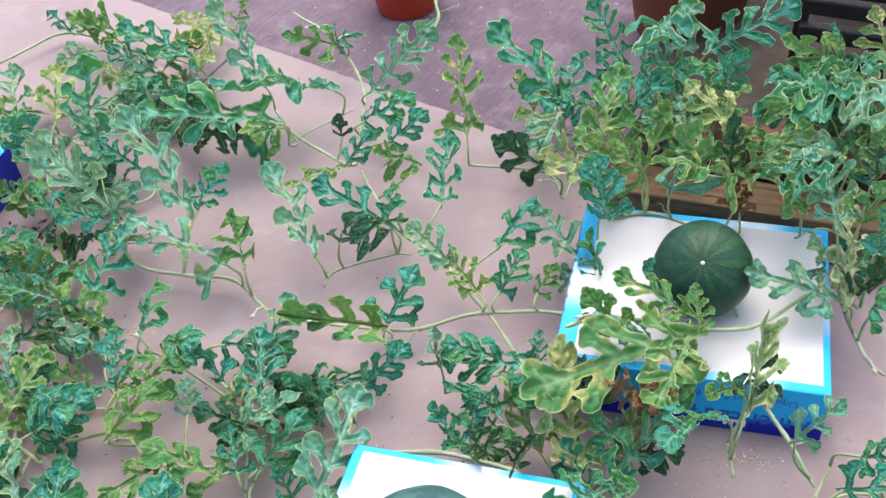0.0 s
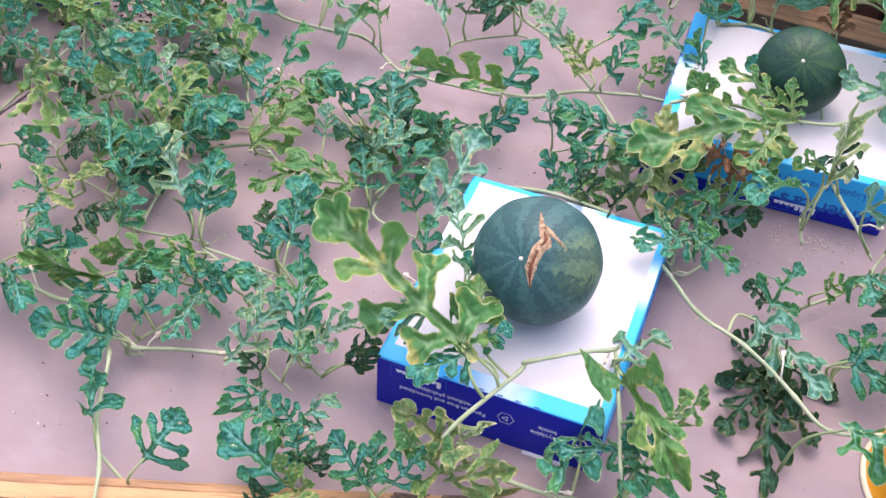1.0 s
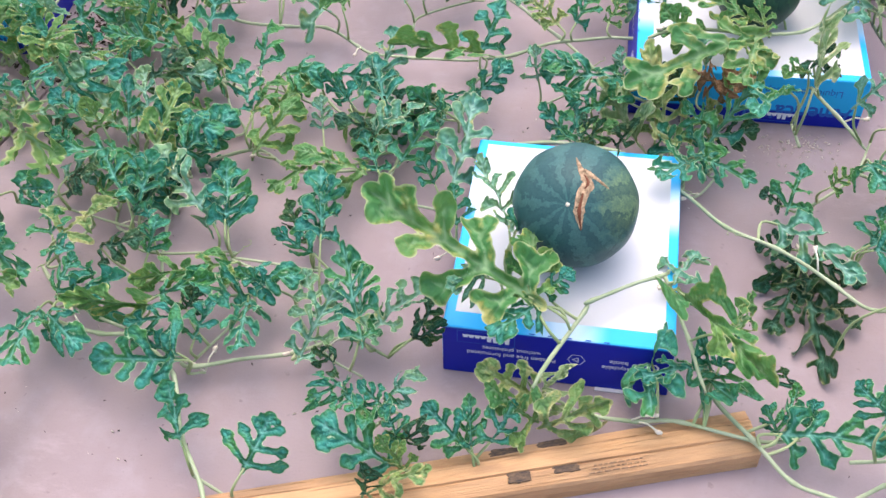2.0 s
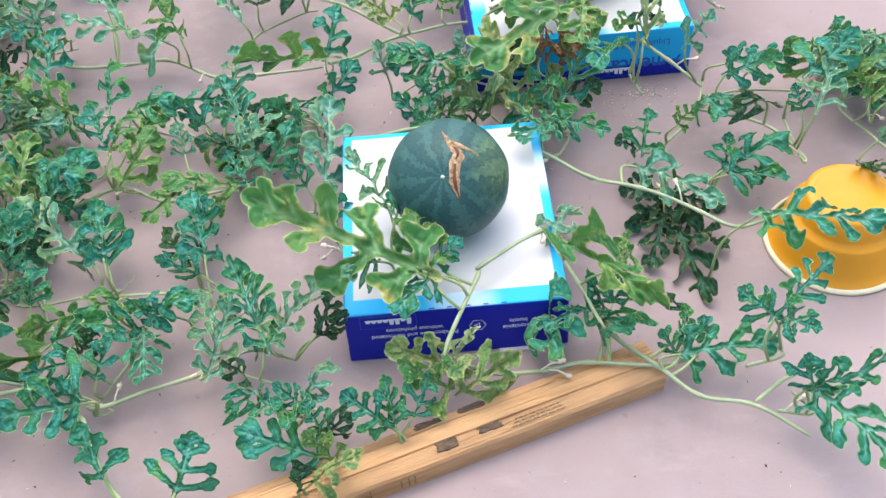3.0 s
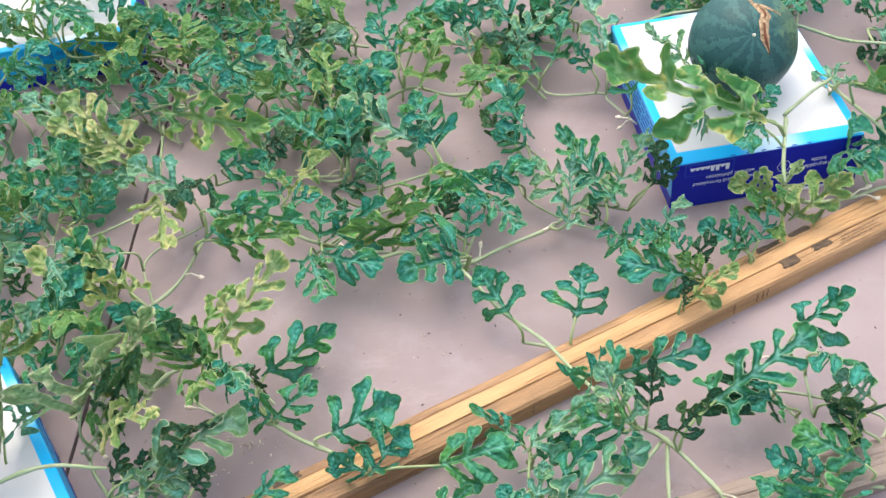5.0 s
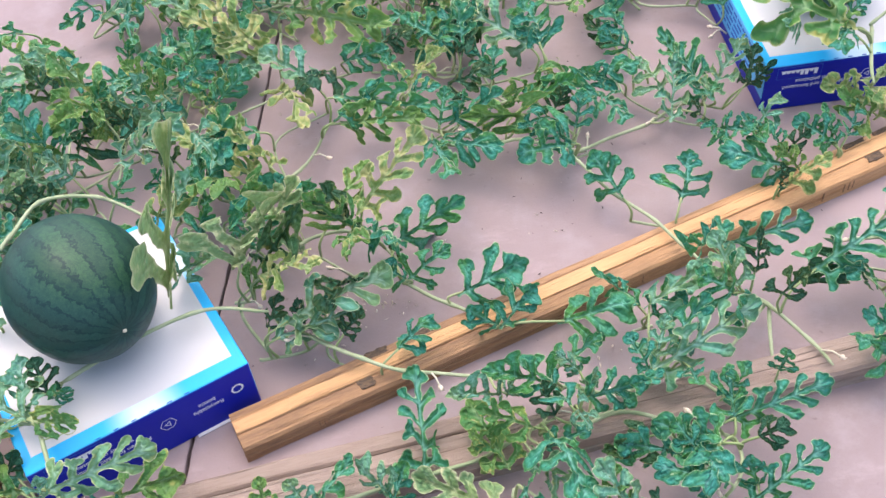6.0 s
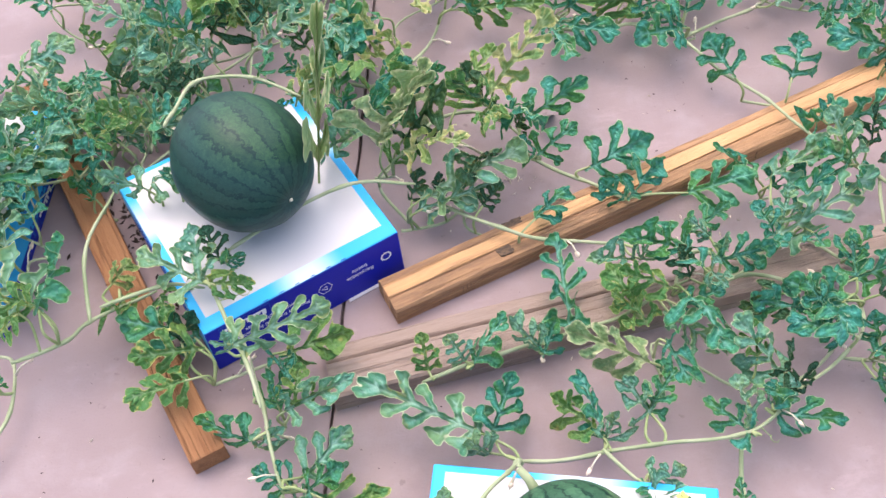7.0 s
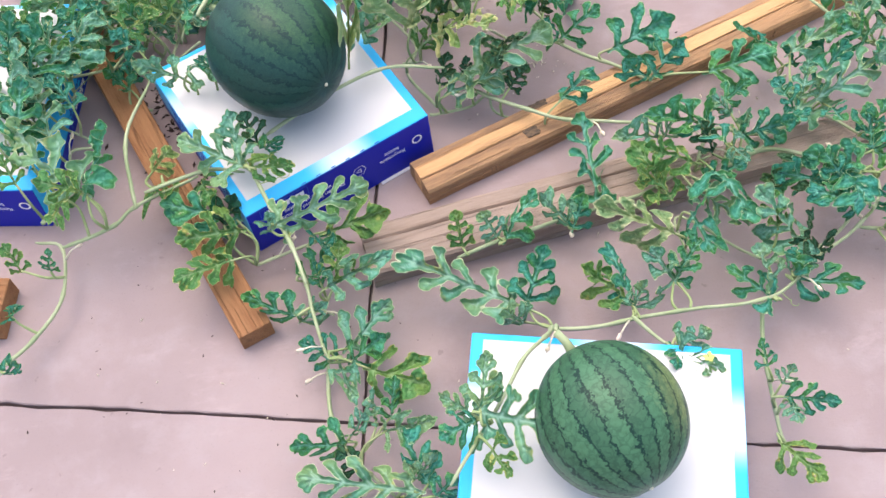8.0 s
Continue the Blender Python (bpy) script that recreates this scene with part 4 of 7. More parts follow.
def watermelon_vine(stems, leaves):
    """A creeping vine: its stems, and leaves given by stalk end, tip and colour."""
    COUNT[0] += 1
    rnd = random.Random(COUNT[0])
    yellow = sum(q[6][0] in "yY" for q in leaves) > len(leaves) / 3
    root = Vector(stems[0][0]) if stems else Vector(leaves[0][:3])
    t = thing("watermelon_vine", Matrix.Translation((root.x, root.y, 0)), "creeping watermelon vine with yellowing lobed leaves" if yellow else "creeping watermelon vine with blue-green lobed leaves", "watermelon vine", "creeping vines on the patio")
    back = Vector((root.x, root.y, 0))
    path = []
    for s in stems:
        pts = spline([Vector(p) - back + Vector((0, 0, rnd.uniform(-0.004, 0.004))) for p in s], 6)
        if len(s) > 1:
            for k, p in enumerate(pts):
                p += Vector((noise.noise(p * 14), noise.noise(p * 14 + Vector((5, 5, 5))), 0.6 * noise.noise(p * 9))) * 0.005
            r = [(0.0031 - 0.0008 * k / len(pts) + (0.0009 if k % 6 == 0 else 0)) * (0.45 if k in (0, len(pts) - 1) else 1.0) for k in range(len(pts))]
            part("stem", tube(pts, r, 8), STEM, t)
        path += pts
    # the creeping stem goes on under those leaves that no drawn stretch reaches
    lone = [(Vector(q[:3]) - back, (Vector(q[3:6]) - Vector(q[:3])).normalized()) for q in leaves]
    lone = [w for w in lone if not path or min((p - w[0]).length for p in path) > 0.10]
    while lone:
        chain = [lone.pop(0)]
        while lone:
            near = min(lone, key=lambda w: (w[0] - chain[-1][0]).length)
            if (near[0] - chain[-1][0]).length > 0.17:
                break
            lone.remove(near)
            chain.append(near)
        if len(chain) > 1:
            low = [Vector((p.x - d.x * 0.03, p.y - d.y * 0.03, max(0.006, (p.z - 0.02) * 0.55))) for p, d in chain]
            pts = spline(low, 6)
            part("stem", tube(pts, [0.0026 - 0.0008 * k / len(pts) for k in range(len(pts))], 7), STEM, t)
            path += pts
    for q in leaves:
        b, e, tag = Vector(q[:3]) - back, Vector(q[3:6]) - back, q[6]
        e = e + (e - b) * 0.15
        y = e - b
        ln = y.length
        y = y / ln
        up = (EYE_SIDE + Vector((rnd.uniform(-0.75, 0.75), rnd.uniform(-0.6, 0.5), 0))).normalized()
        x = y.cross(up).normalized()
        z = x.cross(y)
        kind = tag[0]
        pool = LEAF_SHAPES["folded" if "f" in tag else "crumpled" if "k" in tag else "slim" if "n" in tag else "long" if ln > 0.125 else ("cup" if rnd.random() < 0.45 else "flat")]
        shape = rnd.choice(pool)
        ob = obj_of("leaf", leaf_data(shape, kind), None, t)
        sx = ln * rnd.uniform(0.80, 1.06) * (0.92 if ln > 0.11 else 0.96) * (1.5 if "w" in tag else 1.0) * (0.32 if "fn" in tag else 1.0) * (1.15 if ln < 0.07 else 1.0)
        ob.matrix_basis = Matrix(((x.x * sx, y.x * ln, z.x * ln, b.x), (x.y * sx, y.y * ln, z.y * ln, b.y), (x.z * sx, y.z * ln, z.z * ln, b.z), (0, 0, 0, 1)))
        # stalk down to the nearest stretch of stem, or to the ground
        foot = min(path, key=lambda p: (p - b).length) if path else None
        if foot is None or (foot - b).length > 0.13:
            foot = b - y * 0.05 + Vector((0, -0.02, -max(0.0, b.z - 0.012)))
        mid = (foot + b) / 2 + Vector((0, 0, 0.012)) - y * 0.012
        stalk = part("leaf_stalk", tube(spline([foot, mid, b + y * ln * 0.05], 4), [0.0023 - 0.0007 * k / 8 for k in range(9)], 6), STALK, ob)
        stalk.matrix_parent_inverse = ob.matrix_basis.inverted()
    for k in range(max(1, len(leaves) // 4)):
        if path:
            p = rnd.choice(path)
            if rnd.random() < 0.7:
                a = rnd.uniform(0, 6.28)
                flower(t, p, (math.cos(a) * 0.03, math.sin(a) * 0.03, rnd.uniform(0.0, 0.02)), True)
            else:
                tendril(t, p, rnd)
    return t


watermelon_vine(
    [[(-0.575, 0.746, 0.03), (-0.494, 0.661, 0.03), (-0.388, 0.654, 0.03), (-0.321, 0.66, 0.03), (-0.254, 0.615, 0.03), (-0.218, 0.597, 0.03), (-0.151, 0.592, 0.03), (-0.037, 0.602, 0.03)]],
    [
        (-0.627, 0.818, 0.09, -0.676, 0.927, 0.24, 'g'),
        (-0.54, 0.715, 0.09, -0.659, 0.728, 0.22, 'p'),
        (-0.542, 0.719, 0.09, -0.507, 0.746, 0.13, 'p'),
        (-0.528, 0.692, 0.09, -0.602, 0.668, 0.13, 'g'),
        (-0.412, 0.732, 0.09, -0.511, 0.802, 0.24, 'p'),
        (-0.406, 0.748, 0.09, -0.386, 0.82, 0.13, 'g'),
        (-0.304, 0.632, 0.09, -0.455, 0.654, 0.15, 'p'),
        (-0.278, 0.635, 0.09, -0.316, 0.705, 0.13, 'y'),
        (-0.616, 1.179, 0.09, -0.761, 1.194, 0.15, 'g'),
        (-0.434, 1.112, 0.09, -0.517, 1.154, 0.23, 'p'),
        (-0.296, 1.119, 0.09, -0.481, 1.037, 0.14, 'g'),
        (-0.366, 1.003, 0.09, -0.572, 0.915, 0.16, 'g'),
        (-0.355, 0.989, 0.09, -0.366, 0.91, 0.13, 'y'),
    ])
watermelon_vine(
    [[(-1.087, 1.189, 0.02), (-0.999, 1.323, 0.02), (-0.815, 1.286, 0.02), (-0.684, 1.262, 0.02), (-0.612, 1.189, 0.02)]],
    [
        (-0.951, 1.28, 0.05, -1.01, 1.307, 0.09, 'g'),
        (-0.79, 1.281, 0.05, -0.945, 1.288, 0.09, 'y'),
        (-0.822, 0.985, 0.05, -0.882, 1.122, 0.09, 'Y'),
        (-0.906, 0.981, 0.05, -0.972, 1.088, 0.09, 'p'),
        (-0.79, 0.849, 0.05, -0.873, 0.948, 0.09, 'g'),
        (-0.711, 1.099, 0.05, -0.795, 1.139, 0.09, 'Y'),
        (-0.652, 1.031, 0.05, -0.592, 1.107, 0.09, 'g'),
        (-0.555, 1.002, 0.05, -0.414, 0.945, 0.09, 'd'),
        (-0.604, 1.03, 0.05, -0.492, 0.94, 0.09, 'd'),
        (-0.659, 1.351, 0.05, -0.583, 1.178, 0.09, 'Y'),
        (-0.712, 1.394, 0.05, -0.642, 1.232, 0.09, 'Y'),
        (-0.613, 1.38, 0.05, -0.602, 1.406, 0.09, 'y'),
        (-0.757, 0.814, 0.05, -0.76, 0.732, 0.09, 'y'),
    ])
watermelon_vine(
    [[(-0.507, 1.442, 0.05), (-0.403, 1.365, 0.05), (-0.321, 1.27, 0.05), (-0.262, 1.18, 0.05), (-0.236, 1.082, 0.05), (-0.208, 0.958, 0.05), (-0.293, 0.994, 0.05), (-0.38, 1.049, 0.05)], [(-0.19, 1.45, 0.15), (-0.165, 1.374, 0.14), (-0.142, 1.306, 0.14), (-0.141, 1.225, 0.14), (-0.152, 1.172, 0.13), (-0.134, 1.150, 0.125)]],
    [
        (-0.343, 1.278, 0.08, -0.43, 1.246, 0.12, 'y'),
        (-0.352, 1.285, 0.08, -0.302, 1.268, 0.12, 'g'),
        (-0.231, 1.131, 0.08, -0.13, 1.22, 0.18, 'p'),
        (-0.217, 1.038, 0.08, -0.141, 1.086, 0.12, 'g'),
        (-0.205, 0.917, 0.08, -0.175, 0.961, 0.12, 'g'),
        (-0.208, 0.91, 0.08, -0.265, 0.824, 0.12, 'y'),
        (-0.15, 0.991, 0.08, -0.098, 1.032, 0.12, 'g'),
        (-0.238, 0.99, 0.08, -0.243, 0.998, 0.12, 'd'),
        (-0.182, 0.69, 0.08, -0.27, 0.795, 0.17, 'p'),
        (-0.152, 0.722, 0.08, -0.142, 0.743, 0.12, 'd'),
        (-0.079, 0.776, 0.08, -0.221, 0.82, 0.12, 'g'),
        (-0.086, 0.783, 0.08, -0.098, 0.83, 0.12, 'g'),
    ])
watermelon_vine(
    [[(-0.191, 0.945, 0.05), (-0.089, 0.812, 0.05), (0.006, 0.747, 0.05), (0.09, 0.662, 0.05), (0.147, 0.602, 0.05), (0.211, 0.528, 0.05), (0.312, 0.479, 0.05)]],
    [
        (-0.093, 0.779, 0.09, -0.102, 0.693, 0.13, 'd'),
        (-0.074, 0.926, 0.09, -0.137, 0.895, 0.13, 'y'),
        (-0.018, 1.023, 0.09, -0.049, 1.13, 0.21, 'y'),
        (-0.011, 0.827, 0.09, -0.037, 0.965, 0.13, 'g'),
        (0.04, 0.697, 0.09, -0.031, 0.73, 0.13, 'p'),
        (0.149, 1.111, 0.09, 0.021, 1.157, 0.23, 'g'),
        (0.151, 1.112, 0.09, 0.127, 1.248, 0.13, 'g'),
        (0.112, 1.031, 0.09, 0.049, 1.157, 0.13, 'y'),
        (0.141, 0.948, 0.09, 0.053, 0.964, 0.13, 'd'),
        (0.099, 0.744, 0.09, 0.139, 0.818, 0.13, 'g'),
        (0.242, 0.72, 0.09, 0.156, 0.807, 0.13, 'p'),
        (0.263, 0.707, 0.09, 0.232, 0.768, 0.13, 'g'),
    ])
watermelon_vine(
    [[(-0.029, 0.585, 0.05), (0.027, 0.602, 0.05), (0.094, 0.644, 0.05), (0.219, 0.663, 0.05), (0.269, 0.661, 0.05)]],
    [
        (0.091, 0.663, 0.07, 0.034, 0.703, 0.1, 'Y'),
        (0.117, 0.669, 0.07, 0.141, 0.736, 0.1, 'g'),
        (0.173, 0.679, 0.07, 0.19, 0.717, 0.1, 'y'),
        (0.21, 0.54, 0.07, 0.085, 0.509, 0.1, 'g'),
        (0.206, 0.547, 0.07, 0.194, 0.578, 0.1, 'p'),
        (0.233, 0.516, 0.07, 0.307, 0.53, 0.1, 'd'),
        (0.255, 0.546, 0.07, 0.302, 0.484, 0.1, 'd'),
        (0.144, 0.377, 0.07, 0.14, 0.461, 0.1, 'g'),
        (0.137, 0.38, 0.07, 0.089, 0.421, 0.1, 'g'),
        (0.147, 0.382, 0.07, 0.197, 0.396, 0.1, 'y'),
    ])
watermelon_vine(
    [[(0.259, 0.831, 0.1), (0.317, 0.855, 0.1), (0.378, 0.839, 0.1)]],
    [
        (0.227, 0.888, 0.16, 0.233, 1.013, 0.26, 'y'),
        (0.212, 0.896, 0.16, 0.171, 0.776, 0.24, 'Y'),
        (0.263, 0.765, 0.16, 0.234, 0.792, 0.24, 'g'),
        (0.293, 1.153, 0.16, 0.336, 1.27, 0.24, 'p'),
        (0.249, 1.012, 0.16, 0.312, 1.03, 0.24, 'g'),
        (0.223, 1.196, 0.16, 0.161, 1.246, 0.24, 'g'),
        (0.301, 0.887, 0.16, 0.32, 0.942, 0.24, 'y'),
        (0.289, 0.913, 0.16, 0.221, 0.873, 0.24, 'y'),
        (0.328, 1.124, 0.16, 0.363, 1.086, 0.24, 'g'),
        (0.305, 0.849, 0.16, 0.262, 0.834, 0.24, 'y'),
        (0.345, 0.836, 0.16, 0.369, 0.853, 0.24, 'p'),
    ])
watermelon_vine(
    [[(0.339, 0.866, 0.14), (0.385, 0.916, 0.14), (0.437, 0.911, 0.14), (0.485, 0.947, 0.14)]],
    [
        (0.367, 1.172, 0.2, 0.493, 1.207, 0.28, 'g'),
        (0.402, 1.066, 0.2, 0.423, 1.043, 0.28, 'g'),
        (0.456, 0.918, 0.2, 0.359, 0.955, 0.28, 'Y'),
        (0.436, 0.846, 0.2, 0.519, 0.867, 0.28, 'y'),
        (0.434, 0.846, 0.2, 0.337, 0.778, 0.28, 'y'),
        (0.437, 0.932, 0.2, 0.476, 0.912, 0.28, 'y'),
        (0.514, 0.821, 0.2, 0.508, 0.735, 0.25, 'y'),
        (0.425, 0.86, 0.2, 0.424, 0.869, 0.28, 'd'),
        (0.48, 0.883, 0.2, 0.533, 0.74, 0.28, 'g'),
        (0.501, 0.971, 0.2, 0.532, 0.814, 0.28, 'p'),
        (0.385, 0.853, 0.2, 0.356, 0.837, 0.28, 'y'),
        (0.307, 1.297, 0.2, 0.278, 1.084, 0.28, 'g'),
    ])
watermelon_vine(
    [],
    [
        (0.58, 1.125, 0.22, 0.465, 0.951, 0.28, 'g'),
        (0.58, 1.132, 0.22, 0.507, 1.088, 0.28, 'y'),
        (0.591, 1.143, 0.22, 0.627, 1.043, 0.28, 'g'),
        (0.59, 1.107, 0.22, 0.608, 0.899, 0.28, 'p'),
        (0.572, 1.104, 0.22, 0.531, 0.9, 0.28, 'g'),
        (0.582, 1.155, 0.22, 0.56, 1.149, 0.28, 'g'),
        (0.646, 1.177, 0.22, 0.622, 1.207, 0.28, 'Y'),
        (0.573, 0.737, 0.22, 0.545, 0.836, 0.28, 'p'),
        (0.587, 0.86, 0.22, 0.622, 0.868, 0.28, 'y'),
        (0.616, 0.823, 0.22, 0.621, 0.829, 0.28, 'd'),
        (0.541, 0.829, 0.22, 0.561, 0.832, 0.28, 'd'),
        (0.6, 0.742, 0.22, 0.623, 0.756, 0.28, 'y'),
        (0.621, 0.7, 0.22, 0.62, 0.699, 0.28, 'g'),
    ])
watermelon_vine(
    [[(0.603, 0.731, 0.08), (0.632, 0.639, 0.08), (0.657, 0.613, 0.08)]],
    [
        (0.598, 0.678, 0.13, 0.602, 0.811, 0.2, 'c'),
        (0.588, 0.687, 0.13, 0.483, 0.65, 0.2, 'p'),
        (0.61, 0.705, 0.13, 0.637, 0.679, 0.2, 'd'),
        (0.603, 0.761, 0.13, 0.638, 0.737, 0.2, 'g'),
        (0.572, 0.743, 0.13, 0.546, 0.731, 0.2, 'p'),
        (0.63, 0.665, 0.13, 0.635, 0.639, 0.2, 'g'),
    ])
watermelon_vine(
    [[(0.237, 0.557, 0.14), (0.293, 0.587, 0.14), (0.406, 0.588, 0.14), (0.478, 0.608, 0.14), (0.541, 0.67, 0.14), (0.585, 0.735, 0.14)], [(0.488, 0.559, 0.08), (0.533, 0.483, 0.08), (0.569, 0.411, 0.08)]],
    [
        (0.414, 0.563, 0.16, 0.236, 0.42, 0.19, 'y'),
        (0.405, 0.59, 0.16, 0.301, 0.626, 0.19, 'y'),
        (0.414, 0.561, 0.16, 0.4, 0.616, 0.19, 'y'),
        (0.401, 0.558, 0.16, 0.378, 0.42, 0.19, 'y'),
        (0.477, 0.436, 0.16, 0.49, 0.551, 0.19, 'cf'),
        (0.446, 0.435, 0.16, 0.388, 0.364, 0.19, 'g'),
        (0.532, 0.409, 0.16, 0.584, 0.454, 0.19, 'p'),
        (0.475, 0.478, 0.16, 0.434, 0.444, 0.19, 'y'),
        (0.481, 0.507, 0.16, 0.499, 0.458, 0.19, 'd'),
    ])
watermelon_vine(
    [],
    [
        (0.238, 0.398, 0.06, 0.176, 0.482, 0.1, 'cf'),
        (0.263, 0.421, 0.06, 0.263, 0.461, 0.1, 'Y'),
        (0.345, 0.409, 0.06, 0.338, 0.461, 0.1, 'Y'),
        (0.355, 0.431, 0.06, 0.4, 0.414, 0.1, 'd'),
        (0.304, 0.352, 0.06, 0.266, 0.396, 0.1, 'g'),
        (0.34, 0.385, 0.06, 0.309, 0.393, 0.1, 'g'),
    ])
watermelon_vine(
    [],
    [
        (-0.75, 0.573, 0.07, -0.649, 0.622, 0.11, 'g'),
        (-0.564, 0.413, 0.07, -0.522, 0.483, 0.11, 'd'),
        (-0.564, 0.32, 0.07, -0.679, 0.429, 0.11, 'p'),
        (-0.547, 0.297, 0.07, -0.57, 0.395, 0.11, 'g'),
        (-0.497, 0.273, 0.07, -0.487, 0.4, 0.11, 'y'),
        (-0.48, 0.147, 0.07, -0.471, 0.227, 0.11, 'g'),
        (-0.452, 0.285, 0.07, -0.384, 0.332, 0.11, 'g'),
        (-0.361, 0.148, 0.07, -0.472, 0.238, 0.11, 'p'),
        (-0.344, 0.148, 0.07, -0.355, 0.227, 0.11, 'g'),
        (-0.497, 0.54, 0.07, -0.504, 0.677, 0.11, 'g'),
        (-0.575, 0.558, 0.07, -0.612, 0.587, 0.11, 'g'),
        (-0.44, 0.484, 0.07, -0.523, 0.509, 0.11, 'y'),
    ])
watermelon_vine(
    [[(-0.428, 0.309, 0.03), (-0.353, 0.34, 0.03), (-0.283, 0.303, 0.03), (-0.177, 0.315, 0.03)]],
    [
        (-0.37, 0.386, 0.07, -0.406, 0.454, 0.11, 'g'),
        (-0.384, 0.481, 0.07, -0.382, 0.554, 0.11, 'g'),
        (-0.344, 0.48, 0.07, -0.273, 0.45, 0.11, 'g'),
        (-0.369, 0.373, 0.07, -0.336, 0.426, 0.11, 'y'),
        (-0.342, 0.297, 0.07, -0.293, 0.373, 0.11, 'y'),
        (-0.164, 0.273, 0.07, -0.256, 0.281, 0.11, 'y'),
        (-0.237, 0.297, 0.07, -0.271, 0.2, 0.11, 'y'),
        (-0.199, 0.138, 0.07, -0.213, 0.234, 0.11, 'g'),
        (-0.249, 0.359, 0.07, -0.253, 0.385, 0.11, 'p'),
        (-0.218, 0.425, 0.07, -0.267, 0.447, 0.11, 'g'),
        (-0.188, 0.438, 0.07, -0.17, 0.565, 0.11, 'p'),
        (-0.144, 0.372, 0.07, -0.19, 0.493, 0.11, 'g'),
    ])
watermelon_vine(
    [],
    [
        (-0.174, 0.347, 0.07, -0.104, 0.397, 0.11, 'p'),
        (-0.158, 0.359, 0.07, -0.215, 0.344, 0.11, 'd'),
        (-0.033, 0.572, 0.07, -0.16, 0.533, 0.11, 'yf'),
        (-0.031, 0.572, 0.07, -0.007, 0.654, 0.11, 'g'),
        (-0.117, 0.297, 0.07, -0.078, 0.364, 0.11, 'g'),
        (-0.054, 0.262, 0.07, -0.08, 0.283, 0.11, 'g'),
        (-0.03, 0.259, 0.07, -0.008, 0.411, 0.12, 'p'),
        (-0.01, 0.183, 0.07, -0.021, 0.223, 0.11, 'g'),
        (-0.027, 0.464, 0.07, 0.022, 0.504, 0.11, 'g'),
        (-0.069, 0.424, 0.07, -0.119, 0.421, 0.11, 'g'),
        (-0.676, 0.498, 0.07, -0.717, 0.514, 0.11, 'g'),
        (-0.643, 0.455, 0.07, -0.607, 0.484, 0.11, 'y'),
        (-0.618, 0.261, 0.07, -0.64, 0.264, 0.11, 'g'),
    ])
watermelon_vine(
    [[(0.129, -0.108, 0.12), (0.181, 0.023, 0.12), (0.188, 0.037, 0.12), (0.274, 0.091, 0.12), (0.286, 0.101, 0.12)]],
    [
        (0.122, 0.002, 0.15, -0.084, 0.063, 0.25, 'yn'),
        (0.074, 0.119, 0.15, 0.022, 0.213, 0.18, 'p'),
        (0.116, -0.003, 0.15, 0.103, 0.098, 0.18, 'y'),
        (0.08, 0.115, 0.15, 0.114, 0.152, 0.18, 'g'),
        (0.127, 0.024, 0.15, 0.157, 0.031, 0.18, 'g'),
        (0.122, -0.003, 0.15, 0.08, -0.062, 0.18, 'g'),
        (0.054, 0.035, 0.15, 0.016, -0.009, 0.18, 'p'),
    ])
watermelon_vine(
    [],
    [
        (0.163, 0.451, 0.08, 0.243, 0.477, 0.13, 'g'),
        (0.156, 0.451, 0.08, 0.107, 0.438, 0.13, 'g'),
        (0.072, 0.507, 0.08, 0.062, 0.521, 0.13, 'p'),
        (0.325, 0.364, 0.08, 0.404, 0.489, 0.13, 'g'),
        (0.326, 0.364, 0.08, 0.382, 0.282, 0.13, 'g'),
        (0.333, 0.359, 0.08, 0.265, 0.271, 0.13, 'g'),
        (0.284, 0.372, 0.08, 0.241, 0.506, 0.16, 'Y'),
        (0.297, 0.479, 0.08, 0.287, 0.501, 0.13, 'd'),
        (0.172, 0.372, 0.08, 0.149, 0.373, 0.13, 'd'),
        (0.206, 0.372, 0.08, 0.223, 0.367, 0.13, 'd'),
        (0.145, 0.537, 0.08, 0.091, 0.507, 0.13, 'g'),
        (0.336, 0.412, 0.08, 0.299, 0.42, 0.13, 'g'),
    ])
watermelon_vine(
    [[(0.009, 0.344, 0.08), (0.094, 0.36, 0.08), (0.206, 0.355, 0.08), (0.288, 0.301, 0.08), (0.364, 0.227, 0.08), (0.431, 0.194, 0.08), (0.507, 0.137, 0.08), (0.562, 0.108, 0.08), (0.632, 0.138, 0.08)]],
    [
        (0.454, 0.284, 0.06, 0.474, 0.353, 0.09, 'g'),
        (0.447, 0.295, 0.06, 0.418, 0.293, 0.09, 'd'),
        (0.517, 0.343, 0.06, 0.548, 0.353, 0.09, 'y'),
        (0.437, 0.263, 0.06, 0.534, 0.168, 0.09, 'p'),
        (0.559, 0.234, 0.06, 0.657, 0.27, 0.09, 'g'),
        (0.565, 0.228, 0.06, 0.637, 0.202, 0.09, 'g'),
        (0.566, 0.241, 0.06, 0.582, 0.279, 0.09, 'g'),
        (0.583, 0.392, 0.06, 0.615, 0.362, 0.09, 'g'),
        (0.624, 0.483, 0.06, 0.692, 0.464, 0.09, 'g'),
    ])
watermelon_vine(
    [],
    [
        (0.481, 0.226, 0.025, 0.497, 0.044, 0.02, 'dn'),
        (0.483, 0.201, 0.025, 0.547, 0.127, 0.02, 'dn'),
        (0.475, 0.201, 0.025, 0.437, 0.106, 0.02, 'dn'),
        (0.469, 0.246, 0.025, 0.42, 0.255, 0.02, 'd'),
        (0.476, 0.224, 0.025, 0.42, 0.176, 0.02, 'd'),
        (0.499, 0.226, 0.025, 0.562, 0.207, 0.02, 'd'),
    ])
